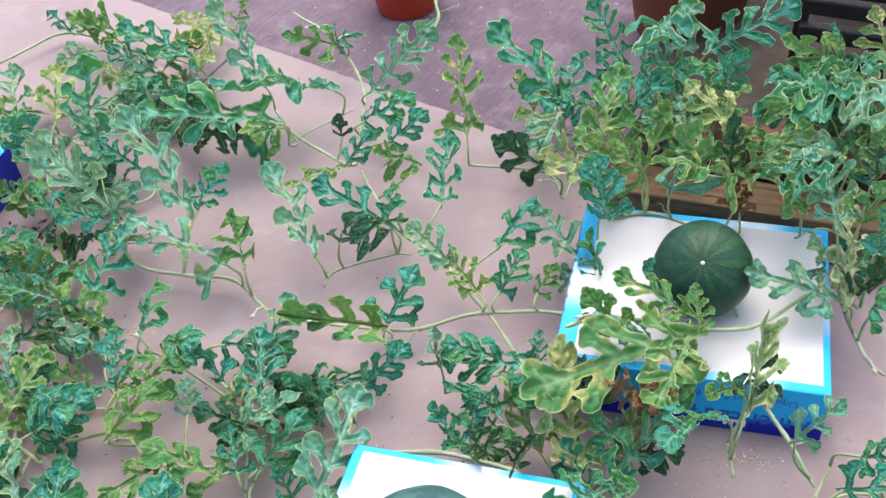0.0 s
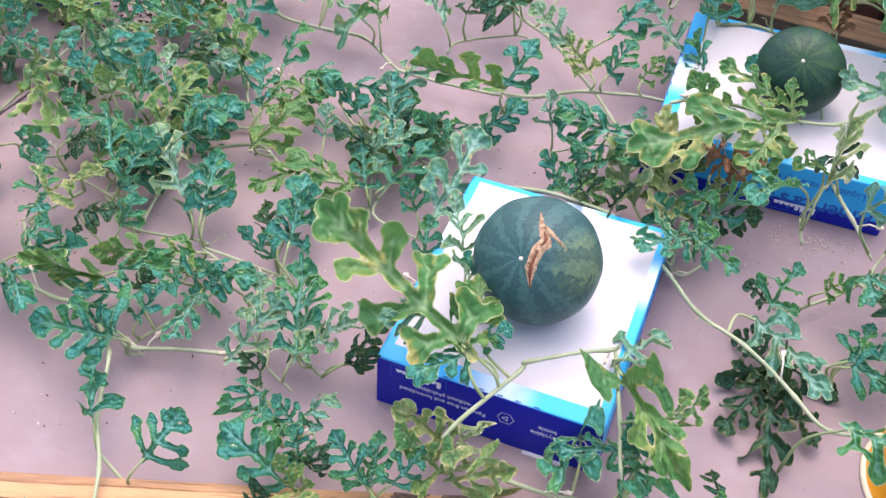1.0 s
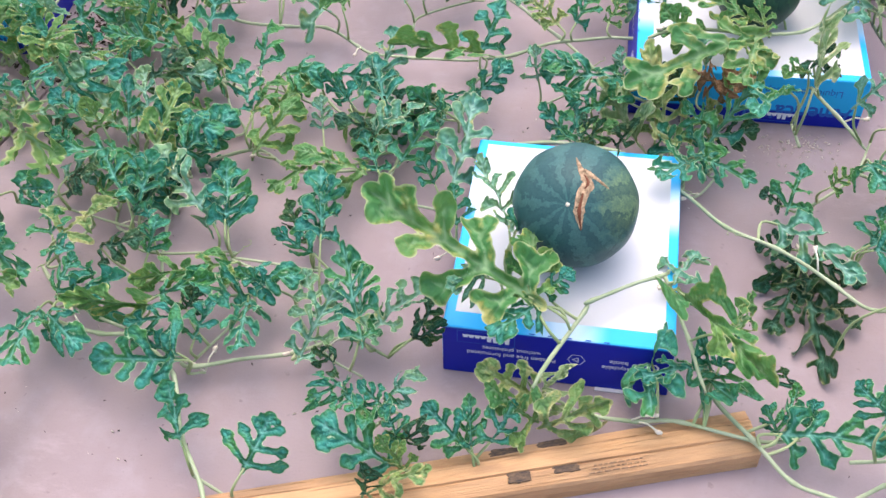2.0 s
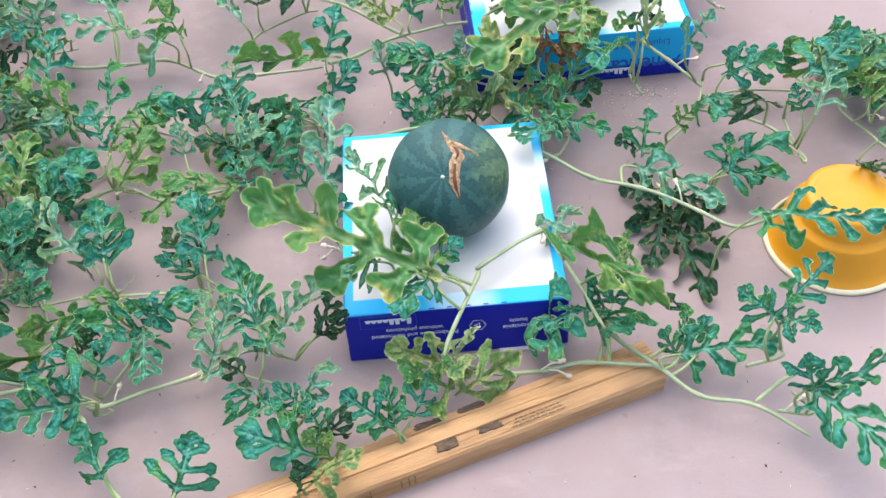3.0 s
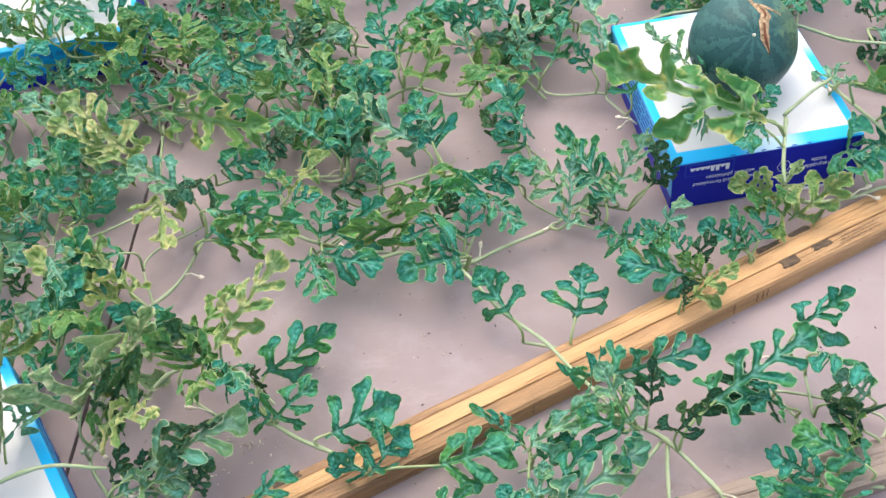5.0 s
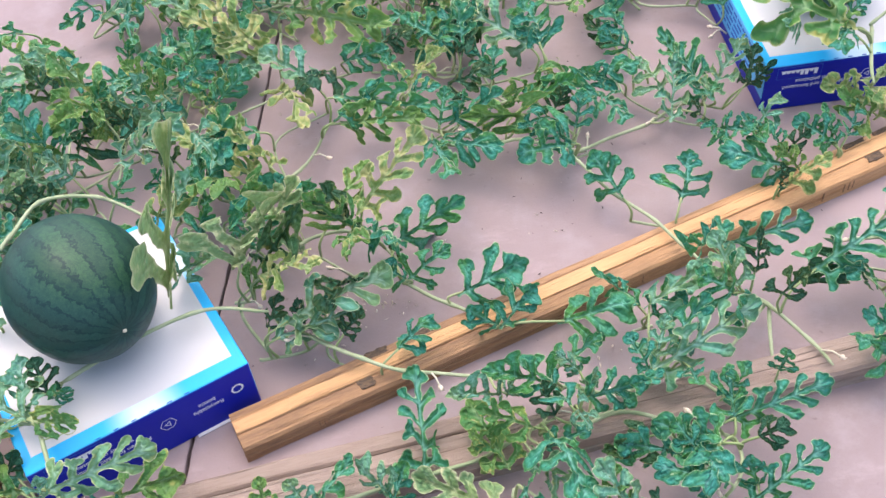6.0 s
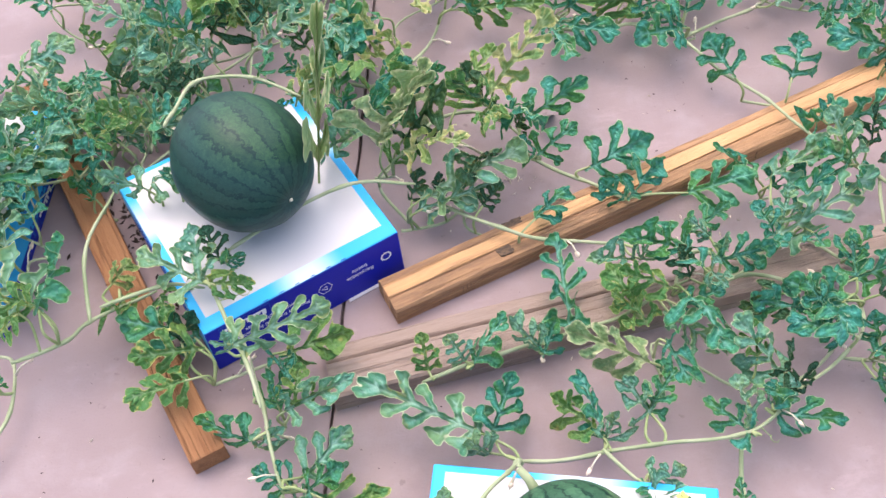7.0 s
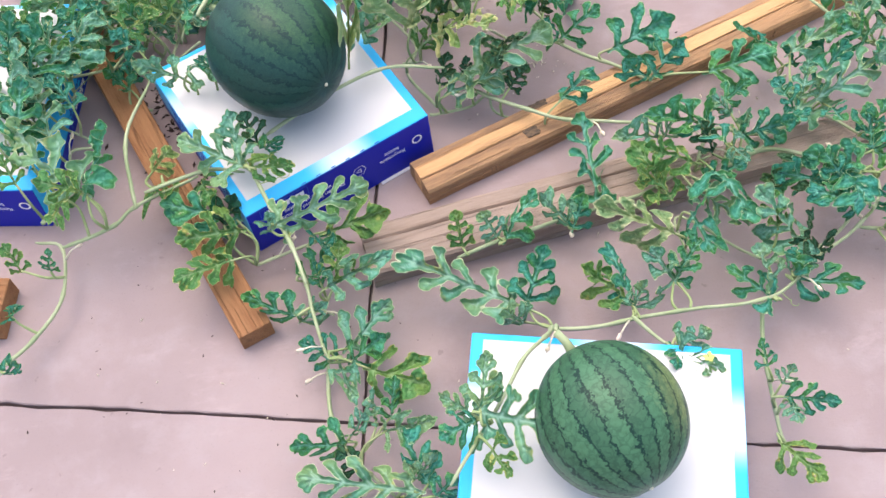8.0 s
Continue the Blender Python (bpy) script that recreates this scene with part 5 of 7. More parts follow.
watermelon_vine(
    [[(-0.603, 0.065, 0.03), (-0.534, 0.006, 0.03), (-0.435, -0.03, 0.03)]],
    [
        (-0.44, 0.082, 0.06, -0.429, 0.117, 0.1, 'g'),
        (-0.399, -0.006, 0.06, -0.499, -0.035, 0.1, 'yf'),
        (-0.401, 0.013, 0.06, -0.325, 0.023, 0.1, 'g'),
        (-0.542, -0.008, 0.06, -0.524, 0.033, 0.1, 'g'),
        (-0.541, -0.037, 0.06, -0.472, -0.101, 0.1, 'g'),
        (-0.354, -0.006, 0.06, -0.335, -0.005, 0.1, 'd'),
        (-0.302, 0.053, 0.06, -0.214, 0.049, 0.1, 'g'),
        (-0.274, 0.024, 0.06, -0.254, -0.076, 0.1, 'g'),
        (-0.322, 0.065, 0.06, -0.303, -0.005, 0.1, 'g'),
        (-0.327, -0.051, 0.06, -0.309, -0.012, 0.1, 'g'),
        (-0.337, -0.087, 0.06, -0.422, -0.124, 0.1, 'g'),
        (-0.339, -0.078, 0.06, -0.395, -0.079, 0.1, 'g'),
        (-0.514, 0.083, 0.06, -0.452, 0.082, 0.1, 'd'),
    ])
watermelon_vine(
    [[(-0.345, -0.074, 0.03), (-0.322, -0.074, 0.03), (-0.213, -0.04, 0.03), (-0.134, -0.007, 0.03), (-0.07, -0.024, 0.03)]],
    [
        (-0.178, -0.073, 0.07, -0.147, 0.025, 0.11, 'p'),
        (-0.199, 0.107, 0.07, -0.249, 0.106, 0.11, 'g'),
        (-0.1, -0.036, 0.07, -0.15, 0.088, 0.11, 'g'),
        (-0.101, -0.027, 0.07, -0.028, 0.05, 0.11, 'p'),
        (-0.036, -0.017, 0.07, -0.013, 0.031, 0.11, 'd'),
        (-0.029, -0.015, 0.07, 0.003, -0.017, 0.11, 'd'),
        (-0.118, -0.098, 0.07, -0.131, -0.149, 0.11, 'g'),
        (-0.11, -0.106, 0.07, -0.085, -0.151, 0.11, 'g'),
        (-0.055, -0.122, 0.07, -0.018, -0.092, 0.11, 'p'),
        (-0.052, -0.13, 0.07, -0.079, -0.122, 0.11, 'g'),
        (-0.053, -0.125, 0.07, -0.069, -0.165, 0.11, 'g'),
        (-0.13, -0.071, 0.07, -0.14, -0.081, 0.11, 'd'),
    ])
watermelon_vine(
    [],
    [
        (-0.03, -0.198, 0.06, -0.118, -0.179, 0.1, 'g'),
        (-0.028, -0.172, 0.06, -0.043, -0.146, 0.1, 'g'),
        (-0.022, -0.164, 0.06, 0.004, -0.168, 0.1, 'd'),
        (-0.044, -0.234, 0.06, 0.015, -0.221, 0.1, 'Y'),
        (-0.056, -0.234, 0.06, -0.05, -0.23, 0.1, 'd'),
        (-0.292, -0.207, 0.06, -0.323, -0.155, 0.1, 'gw'),
        (-0.207, -0.233, 0.06, -0.181, -0.181, 0.1, 'gw'),
        (0.058, -0.165, 0.06, 0.005, -0.138, 0.1, 'g'),
        (0.062, -0.162, 0.06, 0.053, -0.119, 0.1, 'g'),
        (0.082, -0.153, 0.06, 0.11, -0.126, 0.1, 'g'),
        (-0.013, -0.201, 0.06, -0.043, -0.194, 0.1, 'y'),
    ])
watermelon_vine(
    [[(0.171, -0.078, 0.045), (0.207, -0.082, 0.045), (0.263, -0.085, 0.045), (0.313, -0.08, 0.045), (0.403, -0.091, 0.045), (0.46, -0.081, 0.045)]],
    [
        (0.135, -0.08, 0.06, 0.07, -0.085, 0.12, 'Y'),
        (0.136, -0.086, 0.06, 0.159, -0.071, 0.12, 'c'),
        (0.141, -0.121, 0.06, 0.214, -0.113, 0.12, 'Y'),
        (0.137, -0.113, 0.06, 0.086, -0.124, 0.12, 'y'),
        (0.343, -0.004, 0.06, 0.265, -0.057, 0.12, 'g'),
        (0.348, -0.004, 0.06, 0.328, -0.008, 0.12, 'g'),
        (0.359, 0.005, 0.06, 0.378, 0.002, 0.12, 'g'),
        (0.346, -0.022, 0.06, 0.362, -0.081, 0.12, 'g'),
        (0.274, -0.003, 0.06, 0.255, -0.09, 0.12, 'g'),
    ])
watermelon_vine(
    [[(0.277, 0.108, 0.1), (0.287, 0.088, 0.1), (0.314, 0.004, 0.1), (0.337, -0.066, 0.1)]],
    [
        (0.296, 0.045, 0.150, 0.398, -0.066, 0.145, 'yf'),
        (0.29, 0.088, 0.11, 0.323, 0.196, 0.06, 'p'),
        (0.357, 0.015, 0.11, 0.417, 0.113, 0.06, 'y'),
    ])
watermelon_vine(
    [[(0.346, -0.027, 0.045), (0.403, -0.095, 0.045), (0.445, -0.142, 0.045), (0.507, -0.168, 0.045), (0.568, -0.215, 0.045)], [(0.519, -0.155, 0.03), (0.559, -0.123, 0.03), (0.589, -0.114, 0.03)]],
    [
        (0.426, -0.083, 0.05, 0.544, -0.09, 0.08, 'g'),
        (0.441, -0.074, 0.05, 0.448, -0.031, 0.08, 'g'),
        (0.431, -0.082, 0.05, 0.412, -0.066, 0.08, 'g'),
        (0.454, -0.029, 0.05, 0.436, -0.006, 0.08, 'd'),
        (0.467, -0.072, 0.05, 0.469, -0.05, 0.08, 'g'),
    ])
watermelon_vine(
    [],
    [
        (0.561, 0.082, 0.13, 0.703, 0.033, 0.16, 'g'),
        (0.534, -0.1, 0.13, 0.621, -0.039, 0.16, 'g'),
        (0.539, -0.093, 0.13, 0.501, -0.074, 0.16, 'g'),
        (0.553, -0.098, 0.13, 0.568, -0.133, 0.16, 'g'),
        (0.59, 0.375, 0.13, 0.667, 0.371, 0.16, 'g'),
        (0.709, 0.354, 0.13, 0.797, 0.408, 0.16, 'g'),
        (0.701, 0.271, 0.13, 0.752, 0.359, 0.16, 'p'),
        (0.683, 0.274, 0.13, 0.673, 0.299, 0.16, 'g'),
        (0.632, 0.311, 0.13, 0.583, 0.263, 0.16, 'd'),
    ])
watermelon_vine(
    [],
    [
        (0.793, 0.248, 0.08, 0.846, 0.265, 0.13, 'p'),
        (0.755, 0.151, 0.08, 0.807, 0.167, 0.13, 'g'),
        (0.843, 0.337, 0.08, 0.872, 0.331, 0.13, 'g'),
        (0.862, 0.439, 0.08, 0.9, 0.416, 0.13, 'g'),
        (0.661, 0.443, 0.08, 0.727, 0.432, 0.13, 'g'),
        (0.568, -0.17, 0.08, 0.671, -0.174, 0.13, 'g'),
        (0.575, -0.168, 0.08, 0.618, -0.293, 0.13, 'g'),
        (0.575, -0.171, 0.08, 0.561, -0.161, 0.13, 'g'),
        (0.755, 0.105, 0.08, 0.77, 0.074, 0.13, 'g'),
        (0.744, 0.193, 0.08, 0.759, 0.147, 0.13, 'd'),
        (0.573, 0.383, 0.08, 0.568, 0.29, 0.13, 'g'),
        (0.762, 0.429, 0.08, 0.707, 0.433, 0.13, 'y'),
    ])
watermelon_vine(
    [],
    [
        (-0.97, 0.537, 0.1, -1.052, 0.578, 0.14, 'y'),
        (-0.919, 0.524, 0.1, -0.843, 0.473, 0.14, 'y'),
        (-0.933, 0.412, 0.1, -0.877, 0.39, 0.14, 'g'),
        (-0.982, 0.424, 0.1, -1.029, 0.441, 0.14, 'g'),
        (-1.014, 0.357, 0.1, -1.042, 0.384, 0.14, 'y'),
        (-0.823, 0.354, 0.1, -0.727, 0.319, 0.14, 'g'),
        (-0.856, 0.442, 0.1, -0.815, 0.515, 0.14, 'y'),
        (-0.758, 0.482, 0.1, -0.678, 0.43, 0.14, 'y'),
        (-0.716, 0.435, 0.1, -0.769, 0.503, 0.14, 'y'),
        (-0.669, 0.375, 0.1, -0.58, 0.382, 0.14, 'g'),
        (-0.615, 0.304, 0.1, -0.657, 0.316, 0.14, 'g'),
        (-0.578, 0.292, 0.1, -0.601, 0.302, 0.14, 'y'),
    ])
watermelon_vine(
    [[(-0.901, -0.072, 0.03), (-0.851, -0.083, 0.03), (-0.776, -0.034, 0.03), (-0.714, 0.069, 0.03)]],
    [
        (-0.765, 0.329, 0.07, -0.608, 0.194, 0.12, 'y'),
        (-0.812, 0.217, 0.07, -0.918, 0.317, 0.14, 'Y'),
        (-0.816, 0.205, 0.07, -0.939, 0.286, 0.12, 'Y'),
        (-0.727, 0.113, 0.07, -0.806, 0.165, 0.12, 'p'),
        (-0.784, 0.131, 0.07, -0.752, 0.003, 0.12, 'Y'),
        (-0.696, 0.02, 0.07, -0.587, -0.04, 0.12, 'y'),
        (-0.704, 0.027, 0.07, -0.631, 0.05, 0.12, 'g'),
        (-0.831, -0.079, 0.07, -0.95, 0.017, 0.12, 'Y'),
        (-0.914, -0.058, 0.07, -0.876, 0.025, 0.12, 'g'),
        (-0.948, 0.209, 0.07, -0.904, 0.231, 0.12, 'g'),
        (-0.936, 0.168, 0.07, -0.992, 0.171, 0.12, 'g'),
        (-0.898, 0.108, 0.07, -0.845, 0.113, 0.12, 'g'),
    ])
watermelon_vine(
    [],
    [
        (-1.003, 0.081, 0.06, -0.962, 0.087, 0.1, 'g'),
        (-1.055, 0.245, 0.06, -1.044, 0.26, 0.1, 'g'),
        (-1.015, 0.209, 0.06, -0.978, 0.191, 0.1, 'y'),
        (-1.027, 0.063, 0.06, -1.033, 0.08, 0.1, 'g'),
        (-0.512, 0.265, 0.06, -0.621, 0.253, 0.1, 'g'),
        (-0.524, 0.342, 0.06, -0.572, 0.436, 0.1, 'p'),
        (-0.503, 0.356, 0.06, -0.459, 0.331, 0.1, 'g'),
        (-0.512, 0.373, 0.06, -0.491, 0.402, 0.1, 'g'),
        (-0.548, 0.178, 0.06, -0.517, 0.228, 0.1, 'y'),
        (-0.581, 0.094, 0.06, -0.523, 0.147, 0.1, 'Y'),
        (-0.591, 0.096, 0.06, -0.609, 0.141, 0.1, 'g'),
        (-0.581, 0.081, 0.06, -0.541, 0.047, 0.1, 'g'),
    ])
watermelon_vine(
    [],
    [
        (-0.677, 0.182, 0.06, -0.614, 0.156, 0.1, 'g'),
        (-0.521, -0.006, 0.06, -0.443, 0.009, 0.1, 'g'),
        (-0.501, 0.025, 0.06, -0.496, 0.019, 0.1, 'g'),
        (-0.484, 0.176, 0.06, -0.492, 0.236, 0.1, 'g'),
        (-0.475, 0.174, 0.06, -0.442, 0.237, 0.1, 'g'),
        (-0.533, 0.477, 0.06, -0.492, 0.503, 0.1, 'g'),
        (-0.558, -0.032, 0.06, -0.541, -0.141, 0.1, 'g'),
        (-0.767, -0.127, 0.06, -0.831, -0.112, 0.1, 'g'),
        (-0.793, -0.121, 0.06, -0.749, -0.138, 0.1, 'g'),
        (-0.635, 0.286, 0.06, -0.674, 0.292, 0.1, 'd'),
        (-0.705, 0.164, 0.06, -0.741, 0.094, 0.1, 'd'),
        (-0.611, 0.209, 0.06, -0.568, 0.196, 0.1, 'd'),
    ])
watermelon_vine(
    [[(-0.813, -0.238, 0.04), (-0.774, -0.189, 0.04), (-0.718, -0.181, 0.04), (-0.672, -0.211, 0.04), (-0.628, -0.268, 0.04)]],
    [
        (-0.686, -0.221, 0.12, -0.591, -0.157, 0.2, 'Y'),
        (-0.702, -0.236, 0.12, -0.721, -0.243, 0.2, 'd'),
        (-0.7, -0.246, 0.12, -0.749, -0.257, 0.2, 'y'),
        (-0.686, -0.249, 0.12, -0.636, -0.344, 0.2, 'g'),
        (-0.701, -0.255, 0.12, -0.701, -0.34, 0.2, 'y'),
        (-0.862, -0.292, 0.12, -0.796, -0.25, 0.2, 'cf'),
        (-0.826, -0.282, 0.12, -0.772, -0.294, 0.2, 'd'),
        (-0.832, -0.315, 0.12, -0.758, -0.355, 0.2, 'Y'),
        (-0.865, -0.229, 0.12, -0.85, -0.26, 0.2, 'g'),
        (-0.844, -0.196, 0.12, -0.819, -0.222, 0.2, 'y'),
    ])
watermelon_vine(
    [],
    [
        (-0.979, -0.149, 0.07, -0.934, -0.066, 0.1, 'p'),
        (-0.917, -0.132, 0.07, -0.921, -0.047, 0.1, 'g'),
        (-0.976, -0.089, 0.07, -0.993, -0.063, 0.1, 'g'),
        (-0.993, -0.165, 0.07, -1.007, -0.161, 0.1, 'g'),
        (-0.823, -0.386, 0.07, -0.709, -0.38, 0.1, 'p'),
        (-0.831, -0.368, 0.07, -0.816, -0.336, 0.1, 'd'),
        (-0.788, -0.369, 0.07, -0.787, -0.35, 0.1, 'd'),
        (-0.752, -0.36, 0.07, -0.746, -0.351, 0.1, 'g'),
        (-0.731, -0.397, 0.07, -0.702, -0.385, 0.1, 'd'),
        (-0.661, -0.435, 0.07, -0.611, -0.411, 0.1, 'g'),
    ])
watermelon_vine(
    [[(-0.543, -0.036, 0.05), (-0.46, -0.055, 0.05), (-0.409, -0.055, 0.05), (-0.341, -0.104, 0.05), (-0.3, -0.189, 0.05), (-0.252, -0.26, 0.05), (-0.206, -0.355, 0.05), (-0.169, -0.407, 0.05)], [(-0.638, -0.293, 0.04), (-0.575, -0.351, 0.04), (-0.513, -0.398, 0.04)]],
    [
        (-0.639, -0.227, 0.05, -0.542, -0.2, 0.09, 'g'),
        (-0.629, -0.303, 0.05, -0.573, -0.285, 0.09, 'g'),
        (-0.633, -0.303, 0.05, -0.661, -0.298, 0.09, 'g'),
        (-0.559, -0.339, 0.05, -0.472, -0.333, 0.09, 'g'),
        (-0.513, -0.405, 0.05, -0.461, -0.379, 0.09, 'g'),
        (-0.515, -0.405, 0.05, -0.554, -0.401, 0.09, 'g'),
        (-0.429, -0.414, 0.05, -0.343, -0.425, 0.09, 'g'),
        (-0.317, -0.404, 0.05, -0.367, -0.364, 0.09, 'g'),
        (-0.305, -0.423, 0.05, -0.259, -0.421, 0.09, 'g'),
        (-0.648, -0.242, 0.05, -0.649, -0.252, 0.09, 'd'),
    ])
watermelon_vine(
    [[(-0.169, -0.407, 0.05), (-0.139, -0.431, 0.05), (-0.105, -0.504, 0.05), (-0.092, -0.547, 0.05)], [(-0.136, -0.425, 0.04), (-0.214, -0.491, 0.04)], [(-0.133, -0.426, 0.04), (-0.157, -0.519, 0.04)]],
    [
        (-0.186, -0.431, 0.09, -0.21, -0.372, 0.14, 'p'),
        (-0.192, -0.352, 0.09, -0.082, -0.371, 0.14, 'g'),
        (-0.207, -0.339, 0.09, -0.241, -0.377, 0.14, 'g'),
        (-0.081, -0.419, 0.09, 0.053, -0.375, 0.14, 'g'),
        (-0.156, -0.404, 0.09, -0.145, -0.377, 0.14, 'd'),
        (-0.135, -0.45, 0.09, -0.119, -0.458, 0.14, 'd'),
        (-0.195, -0.438, 0.09, -0.247, -0.431, 0.14, 'g'),
        (-0.193, -0.455, 0.09, -0.215, -0.5, 0.14, 'g'),
        (0.063, -0.333, 0.09, 0.125, -0.326, 0.14, 'g'),
        (0.077, -0.373, 0.09, 0.098, -0.448, 0.14, 'g'),
        (0.061, -0.45, 0.09, 0.072, -0.483, 0.14, 'd'),
    ])
watermelon_vine(
    [],
    [
        (-1.243, 0.178, 0.14, -1.306, 0.166, 0.2, 'g'),
        (-1.279, 0.156, 0.14, -1.294, 0.135, 0.2, 'p'),
        (-1.186, -0.009, 0.14, -1.281, 0.014, 0.2, 'p'),
        (-1.175, -0.011, 0.14, -1.17, 0.031, 0.2, 'g'),
        (-1.166, -0.028, 0.14, -1.096, -0.009, 0.2, 'y'),
        (-1.13, -0.044, 0.14, -1.151, -0.024, 0.2, 'g'),
        (-1.063, 0.073, 0.14, -1.132, 0.103, 0.2, 'y'),
        (-1.053, 0.018, 0.14, -1.111, 0.032, 0.2, 'y'),
        (-1.032, -0.075, 0.14, -0.929, -0.062, 0.2, 'p'),
        (-1.228, -0.11, 0.14, -1.192, -0.11, 0.2, 'p'),
        (-1.22, -0.135, 0.14, -1.241, -0.149, 0.2, 'd'),
        (-1.198, -0.206, 0.14, -1.143, -0.233, 0.2, 'g'),
    ])
watermelon_vine(
    [[(-1.163, -0.273, 0.2), (-1.153, -0.254, 0.2), (-1.117, -0.197, 0.2), (-1.038, -0.203, 0.2), (-0.967, -0.257, 0.2)]],
    [
        (-1.214, -0.185, 0.12, -1.268, -0.174, 0.16, 'y'),
        (-1.253, -0.211, 0.12, -1.282, -0.193, 0.16, 'g'),
        (-1.184, -0.134, 0.12, -1.155, -0.115, 0.16, 'd'),
        (-1.102, -0.079, 0.12, -1.136, -0.059, 0.16, 'p'),
        (-1.041, -0.138, 0.12, -1.013, -0.118, 0.16, 'g'),
        (-1.126, -0.122, 0.12, -1.149, -0.128, 0.16, 'd'),
        (-1.288, -0.006, 0.12, -1.302, -0.002, 0.16, 'y'),
        (-1.096, 0.048, 0.12, -1.058, 0.082, 0.16, 'g'),
        (-1.052, 0.08, 0.12, -0.993, 0.083, 0.16, 'p'),
        (-0.941, 0.1, 0.12, -0.886, 0.103, 0.16, 'g'),
        (-0.976, 0.093, 0.12, -1.026, 0.131, 0.16, 'y'),
        (-1.215, 0.073, 0.12, -1.251, 0.13, 0.16, 'g'),
    ])
watermelon_vine(
    [],
    [
        (-0.929, 0.011, 0.1, -0.888, -0.091, 0.15, 'p'),
        (-0.916, -0.118, 0.1, -0.87, -0.074, 0.15, 'g'),
        (-0.907, -0.096, 0.1, -0.866, -0.162, 0.15, 'y'),
        (-0.929, -0.231, 0.1, -0.901, -0.199, 0.15, 'g'),
        (-0.947, -0.271, 0.1, -0.897, -0.287, 0.15, 'p'),
        (-0.958, -0.310, 0.11, -0.928, -0.150, 0.25, 'cfn'),
        (-0.982, -0.163, 0.1, -0.951, -0.146, 0.15, 'Y'),
        (-1.16, 0.126, 0.1, -1.184, 0.157, 0.15, 'd'),
        (-1.11, 0.008, 0.1, -1.07, 0.012, 0.15, 'd'),
        (-1.02, 0.031, 0.1, -1.053, 0.035, 0.15, 'd'),
        (-0.958, -0.046, 0.1, -0.983, -0.03, 0.15, 'd'),
        (-1.319, 0.143, 0.1, -1.273, 0.133, 0.15, 'd'),
    ])
watermelon_vine(
    [[(-1.119, -0.503, 0.12), (-1.076, -0.632, 0.12), (-1.063, -0.696, 0.12)], [(-1.092, -0.441, 0.12), (-1.032, -0.41, 0.12), (-0.927, -0.361, 0.12), (-0.823, -0.375, 0.12)]],
    [
        (-1.205, -0.321, 0.13, -1.262, -0.31, 0.16, 'p'),
        (-1.198, -0.312, 0.13, -1.124, -0.315, 0.16, 'p'),
        (-1.162, -0.319, 0.13, -1.17, -0.317, 0.16, 'g'),
        (-1.123, -0.502, 0.13, -1.205, -0.453, 0.16, 'p'),
        (-1.124, -0.493, 0.13, -1.141, -0.427, 0.16, 'p'),
        (-1.116, -0.503, 0.13, -1.063, -0.529, 0.16, 'y'),
        (-1.103, -0.47, 0.13, -1.116, -0.431, 0.16, 'd'),
        (-1.095, -0.472, 0.13, -1.07, -0.484, 0.16, 'g'),
        (-1.098, -0.604, 0.13, -0.971, -0.584, 0.16, 'p'),
        (-1.098, -0.612, 0.13, -1.098, -0.602, 0.16, 'p'),
    ])
watermelon_vine(
    [[(-1.274, -0.5, 0.11), (-1.192, -0.48, 0.11), (-1.129, -0.491, 0.11)]],
    [
        (-1.272, -0.438, 0.07, -1.238, -0.424, 0.1, 'Y'),
        (-1.255, -0.459, 0.07, -1.249, -0.506, 0.1, 'y'),
        (-1.195, -0.459, 0.07, -1.187, -0.522, 0.1, 'y'),
        (-1.149, -0.546, 0.07, -1.244, -0.521, 0.1, 'g'),
        (-1.145, -0.564, 0.07, -1.225, -0.579, 0.1, 'y'),
        (-1.164, -0.609, 0.07, -1.23, -0.636, 0.1, 'y'),
        (-1.174, -0.551, 0.07, -1.151, -0.526, 0.1, 'd'),
        (-1.036, -0.59, 0.07, -0.949, -0.594, 0.1, 'y'),
        (-1.043, -0.599, 0.07, -1.028, -0.633, 0.1, 'g'),
        (-1.036, -0.675, 0.07, -0.957, -0.663, 0.1, 'p'),
        (-1.048, -0.667, 0.07, -1.051, -0.655, 0.1, 'g'),
        (-1.029, -0.676, 0.07, -1.012, -0.633, 0.1, 'y'),
    ])
watermelon_vine(
    [[(-0.789, -0.37, 0.06), (-0.708, -0.434, 0.06), (-0.652, -0.458, 0.06), (-0.543, -0.487, 0.06)], [(-0.855, -0.657, 0.05), (-0.751, -0.634, 0.05), (-0.629, -0.613, 0.05), (-0.542, -0.59, 0.05), (-0.467, -0.563, 0.05)]],
    [
        (-0.846, -0.649, 0.06, -0.849, -0.616, 0.1, 'y'),
        (-0.788, -0.651, 0.06, -0.741, -0.605, 0.1, 'g'),
        (-0.795, -0.642, 0.06, -0.812, -0.625, 0.1, 'p'),
        (-0.646, -0.618, 0.06, -0.638, -0.493, 0.1, 'g'),
        (-0.69, -0.643, 0.06, -0.725, -0.612, 0.1, 'p'),
        (-0.691, -0.651, 0.06, -0.673, -0.624, 0.1, 'g'),
        (-0.535, -0.523, 0.06, -0.589, -0.529, 0.1, 'p'),
        (-0.526, -0.524, 0.06, -0.511, -0.514, 0.1, 'p'),
        (-0.543, -0.627, 0.06, -0.576, -0.556, 0.1, 'y'),
        (-0.552, -0.608, 0.06, -0.577, -0.599, 0.1, 'y'),
        (-0.494, -0.61, 0.06, -0.444, -0.613, 0.1, 'g'),
        (-0.511, -0.615, 0.06, -0.461, -0.703, 0.1, 'p'),
    ])
